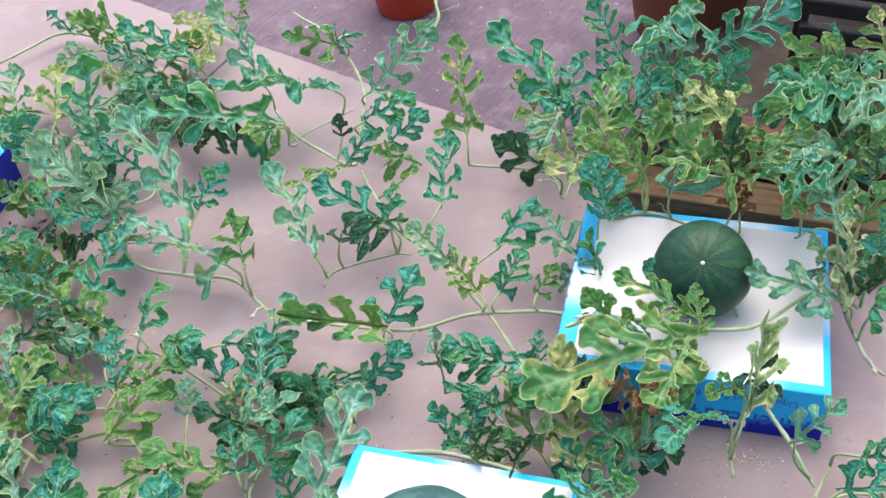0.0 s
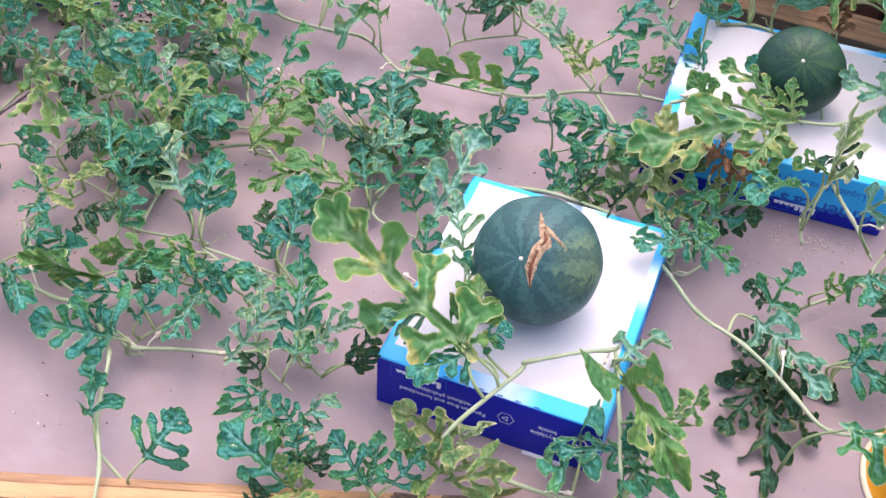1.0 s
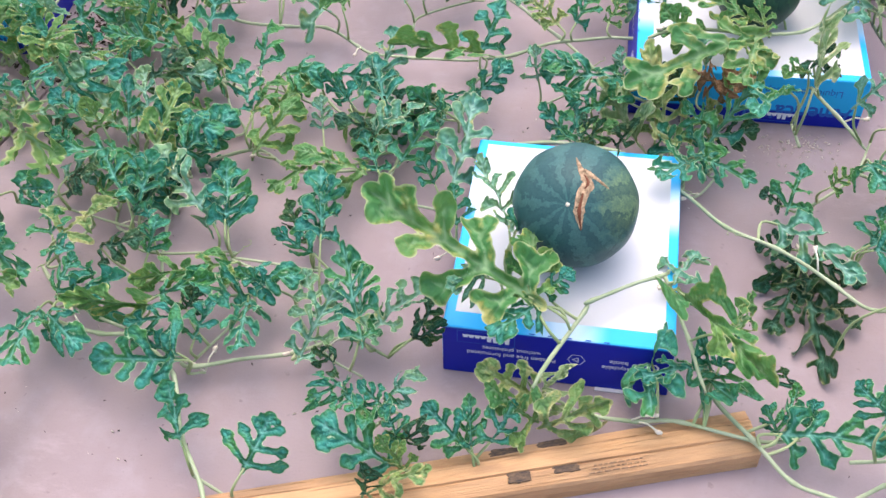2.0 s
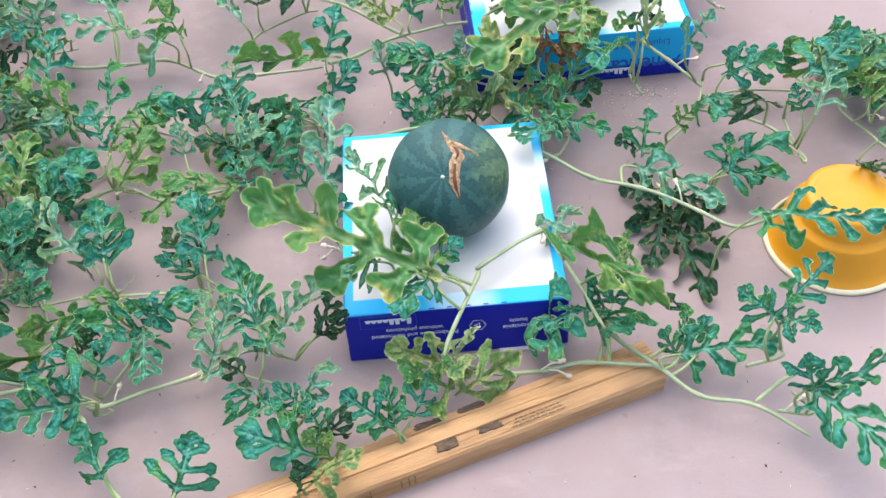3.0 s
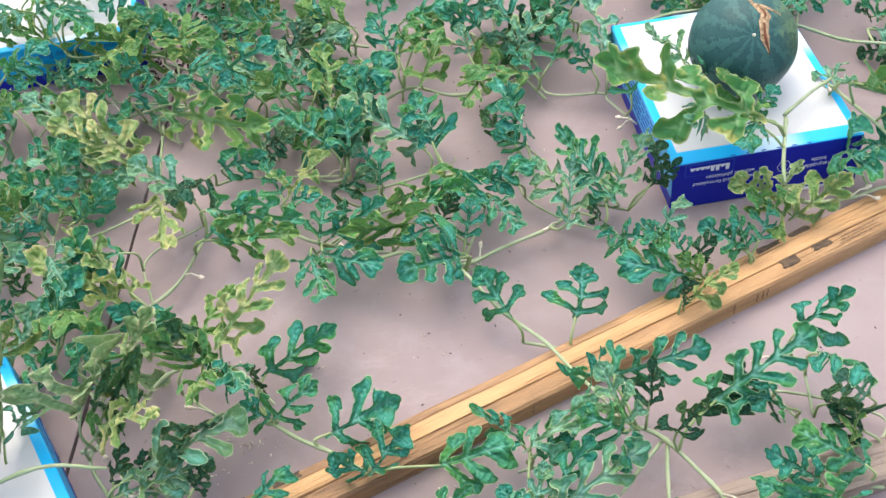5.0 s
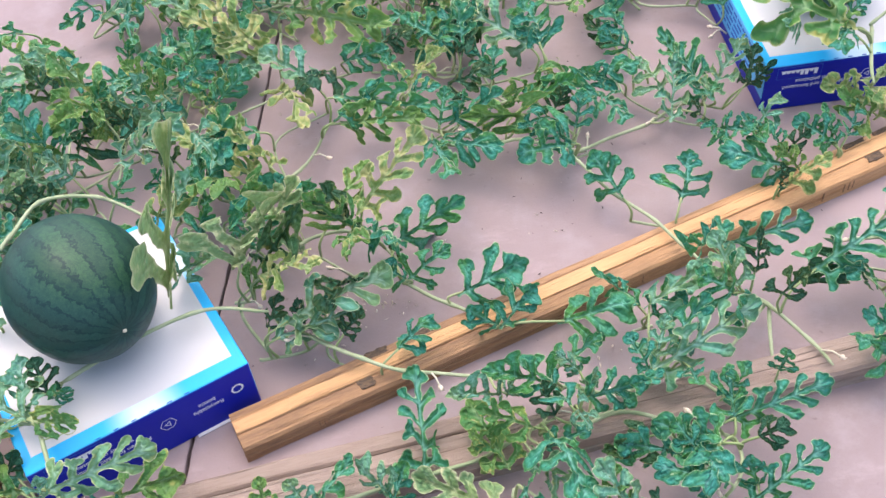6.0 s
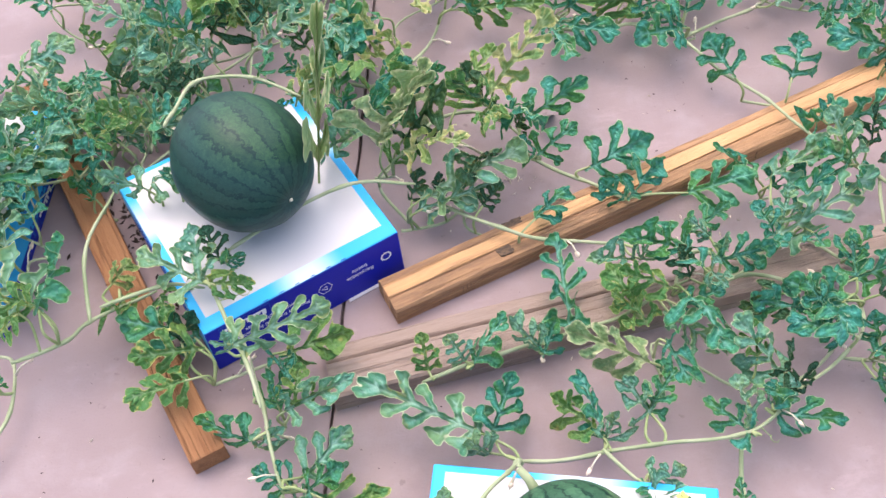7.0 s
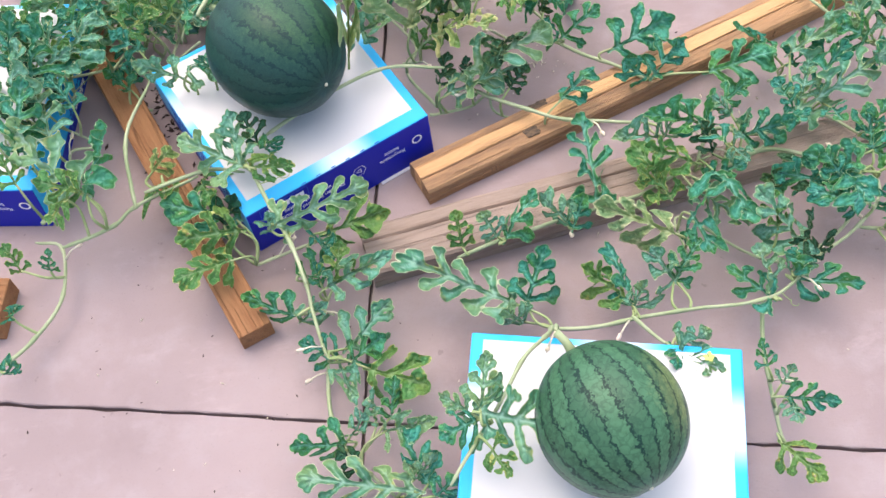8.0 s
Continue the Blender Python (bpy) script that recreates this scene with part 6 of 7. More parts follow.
watermelon_vine(
    [[(-0.447, -0.572, 0.06), (-0.384, -0.565, 0.06), (-0.308, -0.523, 0.06)]],
    [
        (-0.451, -0.575, 0.09, -0.499, -0.502, 0.12, 'g'),
        (-0.432, -0.56, 0.09, -0.414, -0.544, 0.12, 'p'),
        (-0.43, -0.561, 0.09, -0.361, -0.571, 0.12, 'g'),
        (-0.444, -0.576, 0.09, -0.447, -0.612, 0.12, 'p'),
        (-0.34, -0.54, 0.09, -0.359, -0.499, 0.12, 'g'),
        (-0.329, -0.524, 0.09, -0.307, -0.48, 0.12, 'p'),
        (-0.34, -0.54, 0.09, -0.192, -0.488, 0.13, 'p'),
        (-0.288, -0.54, 0.09, -0.295, -0.578, 0.12, 'g'),
        (-0.476, -0.586, 0.09, -0.485, -0.552, 0.12, 'd'),
        (-0.429, -0.523, 0.09, -0.453, -0.512, 0.12, 'p'),
    ])
watermelon_vine(
    [[(-0.451, -0.589, 0.06), (-0.385, -0.57, 0.06), (-0.318, -0.603, 0.06), (-0.259, -0.631, 0.06), (-0.259, -0.673, 0.06), (-0.301, -0.719, 0.06), (-0.4, -0.768, 0.06)]],
    [
        (-0.259, -0.619, 0.08, -0.14, -0.61, 0.12, 'g'),
        (-0.252, -0.62, 0.08, -0.253, -0.572, 0.12, 'g'),
        (-0.278, -0.65, 0.08, -0.355, -0.633, 0.12, 'g'),
        (-0.283, -0.649, 0.08, -0.327, -0.721, 0.12, 'g'),
        (-0.344, -0.647, 0.08, -0.41, -0.65, 0.12, 'g'),
        (-0.294, -0.697, 0.08, -0.365, -0.688, 0.12, 'g'),
        (-0.233, -0.649, 0.08, -0.208, -0.658, 0.12, 'd'),
        (-0.4, -0.742, 0.08, -0.439, -0.676, 0.12, 'pk'),
        (-0.397, -0.75, 0.08, -0.38, -0.723, 0.12, 'd'),
        (-0.394, -0.765, 0.08, -0.369, -0.757, 0.12, 'd'),
        (-0.404, -0.771, 0.08, -0.434, -0.777, 0.12, 'g'),
    ])
watermelon_vine(
    [[(-0.294, -0.71, 0.04), (-0.217, -0.731, 0.04), (-0.172, -0.742, 0.04)]],
    [
        (-0.263, -0.723, 0.06, -0.168, -0.687, 0.1, 'g'),
        (-0.247, -0.702, 0.06, -0.26, -0.686, 0.1, 'g'),
        (-0.254, -0.725, 0.06, -0.252, -0.754, 0.1, 'g'),
        (-0.261, -0.762, 0.06, -0.203, -0.767, 0.1, 'd'),
        (-0.276, -0.76, 0.06, -0.233, -0.809, 0.1, 'g'),
        (-0.167, -0.548, 0.06, -0.162, -0.549, 0.1, 'g'),
    ])
watermelon_vine(
    [[(-1.396, -0.555, 0.09), (-1.324, -0.532, 0.09), (-1.292, -0.51, 0.09), (-1.201, -0.47, 0.09)], [(-1.289, -0.517, 0.1), (-1.302, -0.406, 0.1), (-1.265, -0.286, 0.1)]],
    [
        (-1.343, -0.508, 0.14, -1.455, -0.402, 0.17, 'p'),
        (-1.347, -0.504, 0.14, -1.399, -0.494, 0.17, 'y'),
        (-1.37, -0.508, 0.14, -1.383, -0.554, 0.17, 'y'),
        (-1.345, -0.514, 0.14, -1.319, -0.421, 0.17, 'g'),
        (-1.388, -0.251, 0.14, -1.413, -0.189, 0.17, 'p'),
        (-1.346, -0.216, 0.14, -1.371, -0.187, 0.17, 'g'),
        (-1.423, -0.199, 0.14, -1.456, -0.168, 0.17, 'y'),
        (-1.438, -0.273, 0.14, -1.454, -0.236, 0.17, 'g'),
        (-1.371, -0.255, 0.14, -1.324, -0.209, 0.17, 'p'),
        (-1.32, -0.187, 0.14, -1.337, -0.174, 0.17, 'g'),
        (-1.286, -0.229, 0.14, -1.239, -0.216, 0.17, 'y'),
        (-1.262, -0.267, 0.14, -1.295, -0.249, 0.17, 'g'),
        (-1.445, -0.325, 0.14, -1.406, -0.321, 0.17, 'p'),
        (-1.455, -0.262, 0.14, -1.440, -0.205, 0.19, 'g'),
        (-1.420, -0.300, 0.15, -1.395, -0.230, 0.20, 'g'),
        (-1.440, -0.345, 0.15, -1.428, -0.270, 0.20, 'p'),
        (-1.405, -0.240, 0.14, -1.455, -0.185, 0.18, 'd'),
        (-1.445, -0.405, 0.14, -1.420, -0.335, 0.19, 'g'),
    ])
watermelon_vine(
    [[(-1.498, -0.695, 0.04), (-1.452, -0.661, 0.04), (-1.414, -0.597, 0.04), (-1.414, -0.522, 0.04), (-1.456, -0.504, 0.04)]],
    [
        (-1.299, -0.271, 0.06, -1.33, -0.251, 0.09, 'g'),
        (-1.303, -0.259, 0.06, -1.291, -0.237, 0.09, 'g'),
        (-1.463, -0.563, 0.06, -1.477, -0.536, 0.09, 'y'),
        (-1.423, -0.571, 0.06, -1.416, -0.556, 0.09, 'g'),
        (-1.476, -0.632, 0.06, -1.458, -0.637, 0.09, 'g'),
        (-1.482, -0.717, 0.06, -1.46, -0.721, 0.09, 'g'),
    ])
watermelon_vine(
    [[(-1.133, -0.464, 0.06), (-1.097, -0.531, 0.06), (-1.07, -0.658, 0.06), (-1.052, -0.782, 0.06)]],
    [
        (-1.085, -0.7, 0.04, -1.149, -0.672, 0.07, 'g'),
        (-1.086, -0.708, 0.04, -1.046, -0.701, 0.07, 'p'),
        (-1.037, -0.769, 0.04, -1.08, -0.755, 0.07, 'g'),
        (-1.03, -0.762, 0.04, -0.964, -0.721, 0.07, 'p'),
        (-1.025, -0.78, 0.04, -0.978, -0.766, 0.07, 'g'),
        (-1.003, -0.793, 0.04, -0.934, -0.843, 0.07, 'y'),
        (-1.04, -0.777, 0.04, -1.026, -0.834, 0.07, 'p'),
        (-1.072, -0.649, 0.04, -1.021, -0.608, 0.07, 'g'),
    ])
watermelon_vine(
    [[(-1.056, -0.764, 0.02), (-1.058, -0.846, 0.02), (-1.042, -0.897, 0.02), (-0.992, -0.967, 0.02)]],
    [
        (-0.991, -0.887, 0.05, -0.938, -0.9, 0.08, 'p'),
        (-0.983, -0.873, 0.05, -0.966, -0.837, 0.08, 'g'),
        (-0.999, -0.878, 0.05, -1.004, -0.847, 0.08, 'p'),
        (-1.038, -0.894, 0.05, -1.102, -0.9, 0.08, 'g'),
        (-1.037, -0.887, 0.05, -1.014, -0.876, 0.08, 'p'),
        (-0.959, -0.976, 0.05, -1.095, -0.941, 0.08, 'p'),
        (-0.947, -0.971, 0.05, -0.965, -0.908, 0.08, 'g'),
        (-0.966, -0.96, 0.05, -0.938, -0.943, 0.08, 'p'),
        (-0.943, -0.985, 0.05, -0.915, -0.976, 0.08, 'g'),
        (-1.028, -0.932, 0.05, -1.051, -0.916, 0.08, 'd'),
    ])
watermelon_vine(
    [[(-0.751, -0.797, 0.07), (-0.763, -0.818, 0.12), (-0.778, -0.842, 0.15), (-0.812, -0.869, 0.15), (-0.877, -0.952, 0.15), (-0.92, -1.006, 0.15)], [(-0.751, -0.797, 0.07), (-0.756, -0.816, 0.11), (-0.763, -0.842, 0.168), (-0.7655, -0.859, 0.194)]],
    [
        (-0.877, -0.930, 0.17, -0.780, -0.979, 0.19, 'pw'),
        (-0.873, -0.930, 0.17, -0.853, -0.872, 0.19, 'p'),
        (-0.874, -0.933, 0.16, -0.913, -0.909, 0.18, 'p'),
        (-0.875, -0.936, 0.16, -0.919, -0.956, 0.18, 'g'),
        (-0.867, -0.973, 0.16, -0.859, -1.008, 0.18, 'y'),
    ])
watermelon_vine(
    [[(-0.46, -0.795, 0.04), (-0.48, -0.868, 0.04), (-0.494, -0.946, 0.04), (-0.497, -0.999, 0.04), (-0.474, -1.037, 0.04)], [(-0.647, -0.804, 0.08), (-0.609, -0.857, 0.08)]],
    [
        (-0.607, -0.863, 0.08, -0.568, -0.903, 0.1, 'p'),
        (-0.601, -0.856, 0.08, -0.612, -0.887, 0.1, 'g'),
        (-0.604, -0.856, 0.08, -0.564, -0.853, 0.1, 'p'),
        (-0.498, -0.908, 0.08, -0.501, -0.88, 0.1, 'g'),
        (-0.49, -0.933, 0.08, -0.474, -0.919, 0.1, 'p'),
        (-0.489, -0.949, 0.08, -0.439, -0.973, 0.1, 'g'),
        (-0.484, -0.958, 0.08, -0.49, -0.984, 0.1, 'p'),
        (-0.515, -1.004, 0.08, -0.487, -1.059, 0.1, 'y'),
    ])
watermelon_vine(
    [[(-0.751, -0.797, 0.07), (-0.661, -0.805, 0.07), (-0.584, -0.803, 0.07), (-0.471, -0.809, 0.07), (-0.399, -0.78, 0.07)]],
    [
        (-0.787, -0.751, 0.06, -0.927, -0.671, 0.1, 'pn'),
        (-0.78, -0.754, 0.06, -0.744, -0.697, 0.1, 'g'),
        (-0.785, -0.777, 0.06, -0.81, -0.774, 0.1, 'p'),
        (-0.644, -0.771, 0.06, -0.695, -0.735, 0.1, 'y'),
        (-0.639, -0.781, 0.06, -0.649, -0.709, 0.1, 'g'),
        (-0.64, -0.786, 0.06, -0.623, -0.769, 0.1, 'p'),
        (-0.578, -0.758, 0.06, -0.54, -0.723, 0.1, 'g'),
        (-0.571, -0.759, 0.06, -0.6, -0.728, 0.1, 'p'),
        (-0.453, -0.809, 0.06, -0.498, -0.775, 0.1, 'g'),
        (-0.451, -0.801, 0.06, -0.458, -0.748, 0.1, 'p'),
        (-0.421, -0.781, 0.06, -0.363, -0.822, 0.1, 'g'),
        (-0.418, -0.772, 0.06, -0.397, -0.76, 0.1, 'p'),
    ])
watermelon_vine(
    [],
    [
        (-0.586, 0.876, 0.05, -0.683, 0.905, 0.08, 'g'),
        (-0.599, 0.825, 0.05, -0.693, 0.819, 0.08, 'p'),
        (-0.651, 0.709, 0.05, -0.729, 0.765, 0.08, 'g'),
        (-0.578, 0.693, 0.05, -0.621, 0.638, 0.08, 'd'),
        (-0.715, 0.742, 0.05, -0.79, 0.755, 0.08, 'y'),
        (-0.501, 0.707, 0.05, -0.52, 0.643, 0.08, 'y'),
        (-0.66, 0.783, 0.05, -0.611, 0.834, 0.08, 'd'),
        (-0.67, 0.648, 0.05, -0.72, 0.662, 0.08, 'g'),
        (-0.678, 0.591, 0.05, -0.649, 0.632, 0.08, 'p'),
        (-0.598, 0.634, 0.05, -0.599, 0.548, 0.08, 'y'),
    ])
watermelon_vine(
    [],
    [
        (0.083, -0.524, 0.06, 0.014, -0.486, 0.1, 'g'),
        (0.046, -0.563, 0.06, -0.031, -0.563, 0.1, 'g'),
        (0.058, -0.503, 0.06, 0.092, -0.47, 0.1, 'y'),
        (0.02, -0.527, 0.06, -0.037, -0.508, 0.1, 'g'),
        (0.098, -0.478, 0.06, 0.053, -0.461, 0.1, 'd'),
        (-0.014, -0.559, 0.06, -0.063, -0.541, 0.1, 'g'),
        (0.125, -0.432, 0.06, 0.086, -0.417, 0.1, 'p'),
        (0.017, -0.427, 0.06, -0.042, -0.407, 0.1, 'g'),
        (0.002, -0.388, 0.06, -0.077, -0.425, 0.1, 'd'),
    ])
watermelon_vine(
    [],
    [
        (-1.033, 0.434, 0.12, -0.964, 0.458, 0.16, 'g'),
        (-0.878, 0.41, 0.12, -0.8, 0.415, 0.16, 'y'),
        (-0.781, 0.37, 0.12, -0.827, 0.376, 0.16, 'g'),
        (-0.904, 0.547, 0.12, -0.952, 0.554, 0.16, 'g'),
        (-0.782, 0.498, 0.12, -0.821, 0.519, 0.16, 'y'),
        (-1.064, 0.538, 0.12, -1.011, 0.553, 0.16, 'y'),
        (-0.724, 0.355, 0.12, -0.659, 0.333, 0.16, 'g'),
        (-1.028, 0.579, 0.12, -1.074, 0.587, 0.16, 'g'),
    ])
watermelon_vine(
    [],
    [
        (-0.518, 0.333, 0.06, -0.486, 0.4, 0.09, 'g'),
        (-0.433, 0.298, 0.06, -0.391, 0.362, 0.09, 'g'),
        (-0.342, 0.15, 0.06, -0.367, 0.237, 0.09, 'g'),
        (-0.313, 0.084, 0.06, -0.37, 0.036, 0.09, 'y'),
        (-0.343, 0.402, 0.06, -0.289, 0.471, 0.09, 'y'),
        (-0.212, 0.146, 0.06, -0.204, 0.23, 0.09, 'g'),
        (-0.219, 0.136, 0.06, -0.257, 0.179, 0.09, 'd'),
        (-0.242, 0.046, 0.06, -0.288, 0.046, 0.09, 'g'),
        (-0.169, -0.001, 0.06, -0.197, 0.056, 0.09, 'p'),
        (-0.147, 0.289, 0.06, -0.18, 0.349, 0.09, 'g'),
        (-0.164, 0.42, 0.06, -0.095, 0.432, 0.09, 'd'),
        (-0.384, 0.061, 0.06, -0.427, 0.013, 0.09, 'y'),
        (-0.44, 0.108, 0.06, -0.464, 0.159, 0.09, 'g'),
        (-0.363, -0.018, 0.06, -0.406, -0.053, 0.09, 'g'),
        (-0.107, -0.026, 0.06, -0.129, 0.079, 0.09, 'g'),
        (-0.466, 0.243, 0.06, -0.47, 0.149, 0.09, 'd'),
    ])
watermelon_vine(
    [],
    [
        (-0.811, -0.371, 0.08, -0.667, -0.331, 0.12, 'p'),
        (-0.836, -0.229, 0.08, -0.778, -0.149, 0.12, 'c'),
        (-0.811, -0.073, 0.08, -0.888, 0.037, 0.12, 'Yn'),
        (-0.831, 0.016, 0.08, -0.901, -0.039, 0.12, 'g'),
        (-0.695, 0.072, 0.08, -0.566, -0.019, 0.12, 'g'),
        (-0.706, -0.307, 0.08, -0.752, -0.372, 0.12, 'd'),
        (-0.735, -0.202, 0.08, -0.671, -0.121, 0.12, 'y'),
        (-0.879, -0.163, 0.08, -0.812, -0.246, 0.12, 'g'),
        (-0.854, -0.302, 0.08, -0.816, -0.299, 0.12, 'y'),
    ])
watermelon_vine(
    [],
    [
        (-0.957, 0.781, 0.12, -0.994, 0.785, 0.16, 'g'),
        (-0.882, 0.763, 0.12, -0.917, 0.727, 0.16, 'y'),
        (-0.874, 0.825, 0.12, -0.923, 0.825, 0.16, 'g'),
        (-0.891, 0.722, 0.12, -0.881, 0.644, 0.16, 'g'),
        (-0.811, 0.764, 0.12, -0.777, 0.806, 0.16, 'p'),
        (-0.93, 0.871, 0.12, -0.956, 0.837, 0.16, 'y'),
        (-0.822, 0.82, 0.12, -0.758, 0.852, 0.16, 'g'),
        (-1.003, 0.829, 0.12, -0.946, 0.84, 0.16, 'd'),
        (-0.8, 0.729, 0.12, -0.765, 0.624, 0.16, 'g'),
    ])
watermelon_vine(
    [],
    [
        (-1.422, -0.441, 0.13, -1.461, -0.335, 0.16, 'g'),
        (-1.408, -0.344, 0.13, -1.447, -0.275, 0.16, 'd'),
        (-1.399, -0.397, 0.13, -1.413, -0.314, 0.16, 'p'),
        (-1.434, -0.285, 0.13, -1.372, -0.258, 0.16, 'p'),
        (-1.445, -0.466, 0.13, -1.458, -0.435, 0.16, 'y'),
        (-1.366, -0.342, 0.13, -1.397, -0.296, 0.16, 'g'),
        (-1.456, -0.364, 0.13, -1.412, -0.355, 0.16, 'd'),
    ])
watermelon_vine(
    [],
    [
        (0.409, 0.644, 0.13, 0.335, 0.667, 0.17, 'g'),
        (0.313, 0.561, 0.13, 0.26, 0.597, 0.17, 'y'),
        (0.445, 0.673, 0.13, 0.402, 0.691, 0.17, 'd'),
        (0.349, 0.568, 0.13, 0.282, 0.558, 0.17, 'p'),
        (0.347, 0.468, 0.13, 0.313, 0.446, 0.17, 'bk'),
        (0.339, 0.476, 0.13, 0.37, 0.43, 0.17, 'b'),
        (0.45, 0.844, 0.13, 0.428, 0.871, 0.17, 'bf'),
        (0.441, 0.856, 0.13, 0.461, 0.864, 0.17, 'bf'),
        (0.244, 0.807, 0.13, 0.234, 0.879, 0.17, 'gw'),
    ])
watermelon_vine(
    [[(-0.493, -0.58, 0.05), (-0.45, -0.518, 0.05), (-0.381, -0.542, 0.05), (-0.296, -0.519, 0.05), (-0.246, -0.571, 0.05)]],
    [
        (-0.47, -0.536, 0.09, -0.541, -0.516, 0.12, 'g'),
        (-0.457, -0.511, 0.09, -0.402, -0.497, 0.12, 'g'),
        (-0.4, -0.563, 0.09, -0.339, -0.559, 0.12, 'g'),
        (-0.308, -0.507, 0.09, -0.248, -0.459, 0.12, 'g'),
        (-0.319, -0.439, 0.09, -0.233, -0.403, 0.12, 'p'),
        (-0.485, -0.606, 0.09, -0.463, -0.706, 0.12, 'g'),
        (-0.504, -0.595, 0.09, -0.568, -0.576, 0.12, 'y'),
        (-0.322, -0.627, 0.09, -0.304, -0.702, 0.12, 'g'),
        (-0.367, -0.63, 0.09, -0.416, -0.659, 0.12, 'd'),
        (-0.31, -0.668, 0.09, -0.337, -0.632, 0.12, 'g'),
        (-0.566, -0.697, 0.09, -0.653, -0.655, 0.12, 'ck'),
        (-0.424, -0.719, 0.09, -0.427, -0.677, 0.12, 'y'),
        (-0.26, -0.593, 0.09, -0.226, -0.569, 0.12, 'g'),
        (-0.532, -0.673, 0.09, -0.53, -0.74, 0.12, 'g'),
    ])

undergrowth([(-0.74, 0.47, 0.16, 0.14, 0.03, 0.09, 16), (-0.50, 0.42, 0.12, 0.12, 0.03, 0.08, 7), (-1.0, 0.18, 0.12, 0.14, 0.03, 0.08, 14),
             (-1.22, 0.14, 0.16, 0.16, 0.05, 0.12, 25), (-1.25, -0.1, 0.13, 0.1, 0.05, 0.12, 14), (-0.63, 0.50, 0.12, 0.12, 0.03, 0.08, 5),
             (-0.57, 0.25, 0.11, 0.12, 0.03, 0.07, 5), (0.45, 1.06, 0.2, 0.06, 0.10, 0.18, 20), (0.72, 1.08, 0.2, 0.12, 0.10, 0.2, 24),
             (0.24, 1.12, 0.12, 0.08, 0.06, 0.14, 14), (-0.80, 0.92, 0.12, 0.12, 0.03, 0.08, 14), (-0.72, 1.13, 0.14, 0.12, 0.03, 0.08, 16),
             (-1.42, -0.15, 0.12, 0.12, 0.10, 0.15, 17), (-0.15, 0.45, 0.12, 0.07, 0.03, 0.07, 8), (-1.0, 0.42, 0.12, 0.12, 0.04, 0.09, 14),
             (-1.32, -0.05, 0.15, 0.12, 0.02, 0.07, 15), (-1.48, -0.30, 0.08, 0.12, 0.10, 0.14, 7), (-0.93, 0.66, 0.12, 0.13, 0.11, 0.17, 14), (0.84, 0.42, 0.14, 0.10, 0.03, 0.09, 14), (0.88, 0.33, 0.10, 0.12, 0.05, 0.10, 10)])

# ---- scar on the split melon ----
def scar(points, widths, material, depth=0.0012):
    """A raised ragged strip on the rind, given as places in the world."""
    bm = bmesh.new()
    c = split.matrix_basis.translation
    inv = split.matrix_basis.inverted()
    rows = []
    pts = spline(points, 5)
    for i, p in enumerate(pts):
        d = (pts[min(i + 1, len(pts) - 1)] - pts[max(i - 1, 0)]).normalized()
        w = np.interp(i / (len(pts) - 1), np.linspace(0, 1, len(widths)), widths) * (1 + 0.35 * noise.noise(p * 160))
        side = d.cross((p - c).normalized()).normalized()
        ring = []
        for k in (-1, -0.4, 0.4, 1):
            q = inv @ (p + side * w * k)
            loc = Vector((q.x / 0.083, q.y / 0.083, q.z / 0.079)).normalized()
            up = 1.006 + (depth * 12 if abs(k) < 0.9 else 0)
            ring.append(bm.verts.new((loc.x * 0.083 * up, loc.y * 0.083 * up, loc.z * 0.079 * up)))
        rows.append(ring)
    for a, b in zip(rows, rows[1:]):
        for k in range(3):
            bm.faces.new((a[k], b[k], b[k + 1], a[k + 1])).smooth = True
    bmesh.ops.recalc_face_normals(bm, faces=bm.faces)
    return part("scar", bm, material, split, "split corky scar")


# ---- litter ----
def litter(name, centres, each, spread, size, material, label, category):
    bm = bmesh.new()
    rnd = random.Random(7)
    for cx, cy, n in centres:
        for _ in range(int(n * each)):
            p = Vector((rnd.gauss(cx, spread), rnd.gauss(cy, spread * 0.7), 0.0015))
            a, s = rnd.uniform(0, 6.28), size * rnd.uniform(0.4, 1.3)
            u, w = Vector((math.cos(a), math.sin(a), rnd.uniform(0, 0.5))) * s, Vector((-math.sin(a), math.cos(a), 0)) * s * 0.4
            q = [bm.verts.new(p + k) for k in (-u, w, u, -w)]
            top = bm.verts.new(p + Vector((0, 0, s * 0.45)))
            for i in range(4):
                bm.faces.new((q[i], q[(i + 1) % 4], top))
    return tagged(obj(name, bm, material), label, category, kind="stuff")


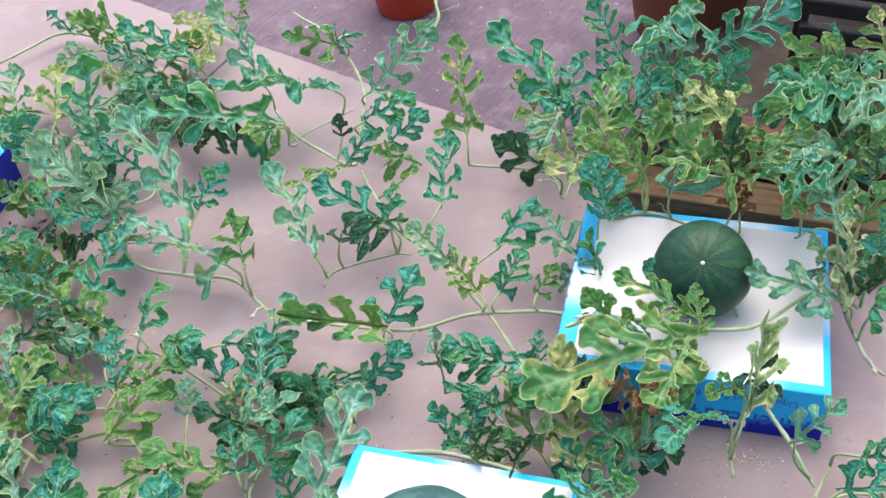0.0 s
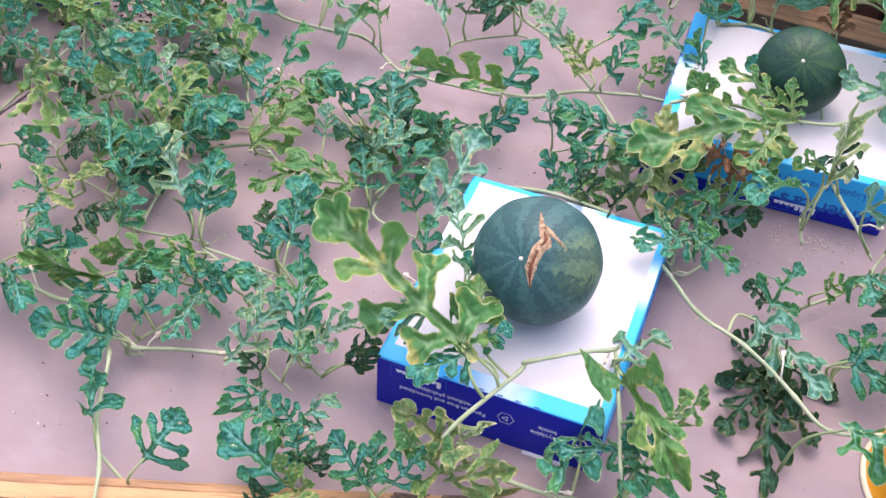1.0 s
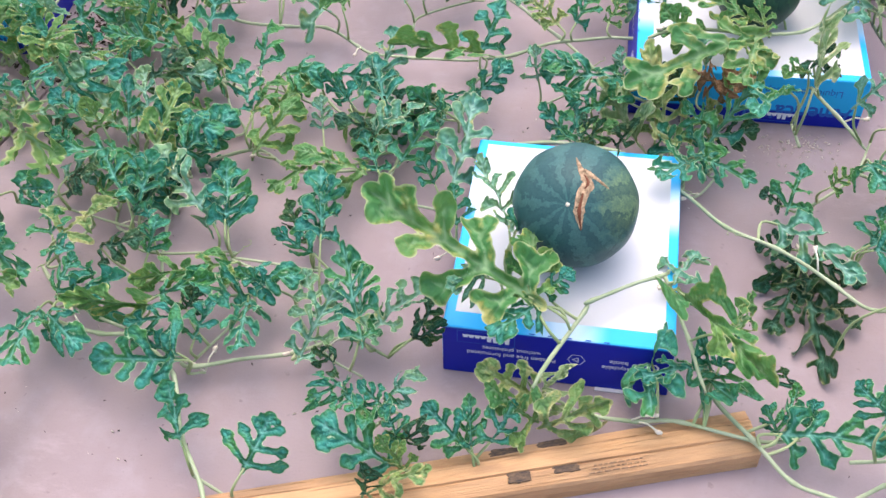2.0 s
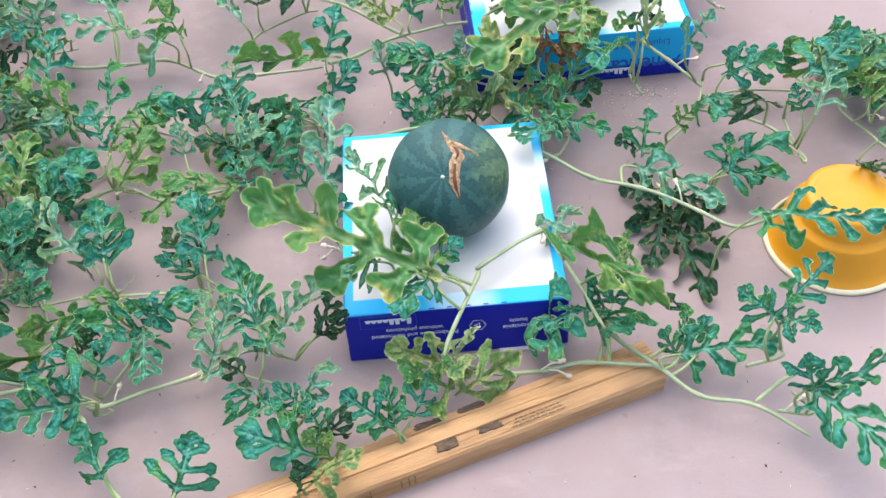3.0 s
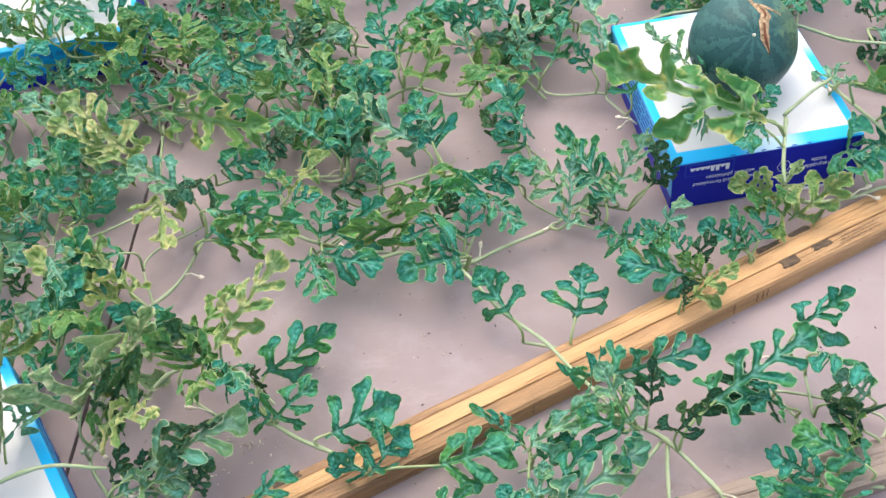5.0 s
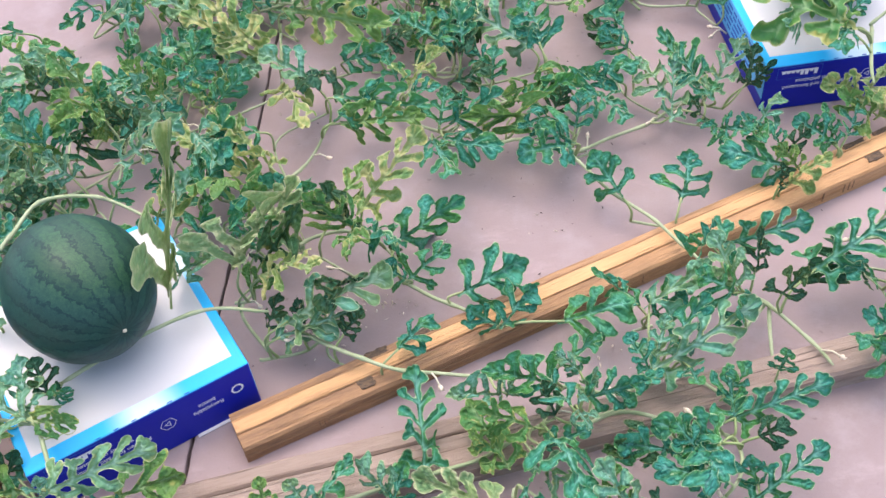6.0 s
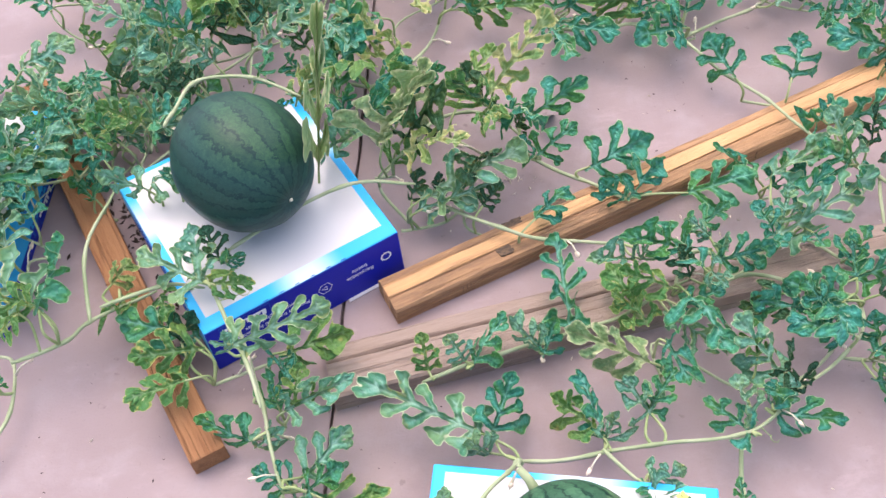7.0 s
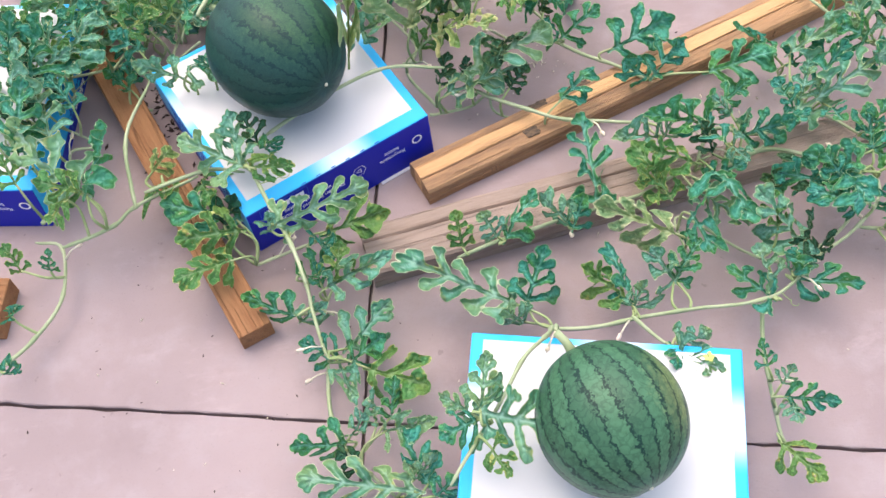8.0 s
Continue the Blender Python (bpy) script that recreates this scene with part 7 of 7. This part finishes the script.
litter("petal_litter", [(0.50, 0.49, 1.6), (0.44, 0.46, 0.6), (-0.75, -0.34, 1.2), (-0.69, -0.30, 0.8), (0.28, 0.45, 0.5), (-0.45, 0.55, 0.8), (-0.4, -0.45, 0.7), (-0.2, -0.52, 0.6), (0.1, -0.5, 0.3), (-0.75, 0.5, 0.7), (-0.70, 0.68, 1.6), (-0.76, 0.60, 1.2)], 42, 0.028, 0.0035, LITTER, "dry shed petals scattered on the concrete", "petal litter")
litter("fallen_petals", [(-0.5, -0.2, 1), (0, 0.4, 1), (-0.7, -0.7, 1), (-1.3, -0.8, 1), (0.5, -0.3, 1), (-0.4, 0.3, 1)], 16, 0.22, 0.003, LITTER, "single dry petals strewn over the patio", "petal litter")
litter("soil_crumbs", [(-0.5, -0.2, 1), (0, 0.4, 1), (-0.9, -0.6, 1), (-1.3, -0.8, 1), (0.3, -0.35, 1), (-0.4, 0.4, 1), (-0.9, 0.1, 1)], 40, 0.24, 0.0022, CRUMB, "dark soil crumbs on the patio", "soil crumbs")

# ---- yellow blossoms at the growing tips ----
for x, y, z in ((-0.578, -0.895, 0.12), (-0.869, -0.978, 0.13), (-0.482, -1.04, 0.06)):
    t = thing("melon_blossom", pose(x, y, 0), "small yellow melon blossom on a vine tip", "flower", "yellow blossoms")
    flower(t, (0, 0.006, z - 0.012), (0, -0.006, 0.012), False)

litter("leaf_mould", [(-0.74, 0.62, 1), (-0.69, 0.72, 1), (-0.78, 0.54, 1), (-0.80, 0.66, 0.8), (-1.21, -0.22, 0.6), (-1.19, -0.3, 0.6), (-1.26, -0.22, 0.5), (-1.225, -0.32, 0.6), (-1.19, -0.41, 0.4)], 120, 0.045, 0.006, CRUMB, "dark leaf mould lying in the joint", "leaf mould")

scar([(0.1509, 0.1655, 0.2472), (0.1601, 0.143, 0.2456), (0.17, 0.1297, 0.2403), (0.164, 0.1165, 0.2345), (0.1616, 0.0983, 0.2194), (0.1663, 0.0855, 0.1985)], [0.0008, 0.005, 0.0075, 0.008, 0.0075, 0.001], CORK)
scar([(0.1616, 0.1456, 0.246), (0.1773, 0.1393, 0.2417), (0.1958, 0.1322, 0.2311)], [0.004, 0.003, 0.0008], CORK)
scar([(0.164, 0.1165, 0.2345), (0.1616, 0.0983, 0.2194), (0.1663, 0.0855, 0.1985)], [0.0016, 0.0046, 0.0008], SCAR_DARK, 0.0018)
scar([(0.163, 0.140, 0.2445), (0.169, 0.131, 0.2410), (0.166, 0.122, 0.2375)], [0.0008, 0.0038, 0.0010], SCAR_DARK, 0.0018)
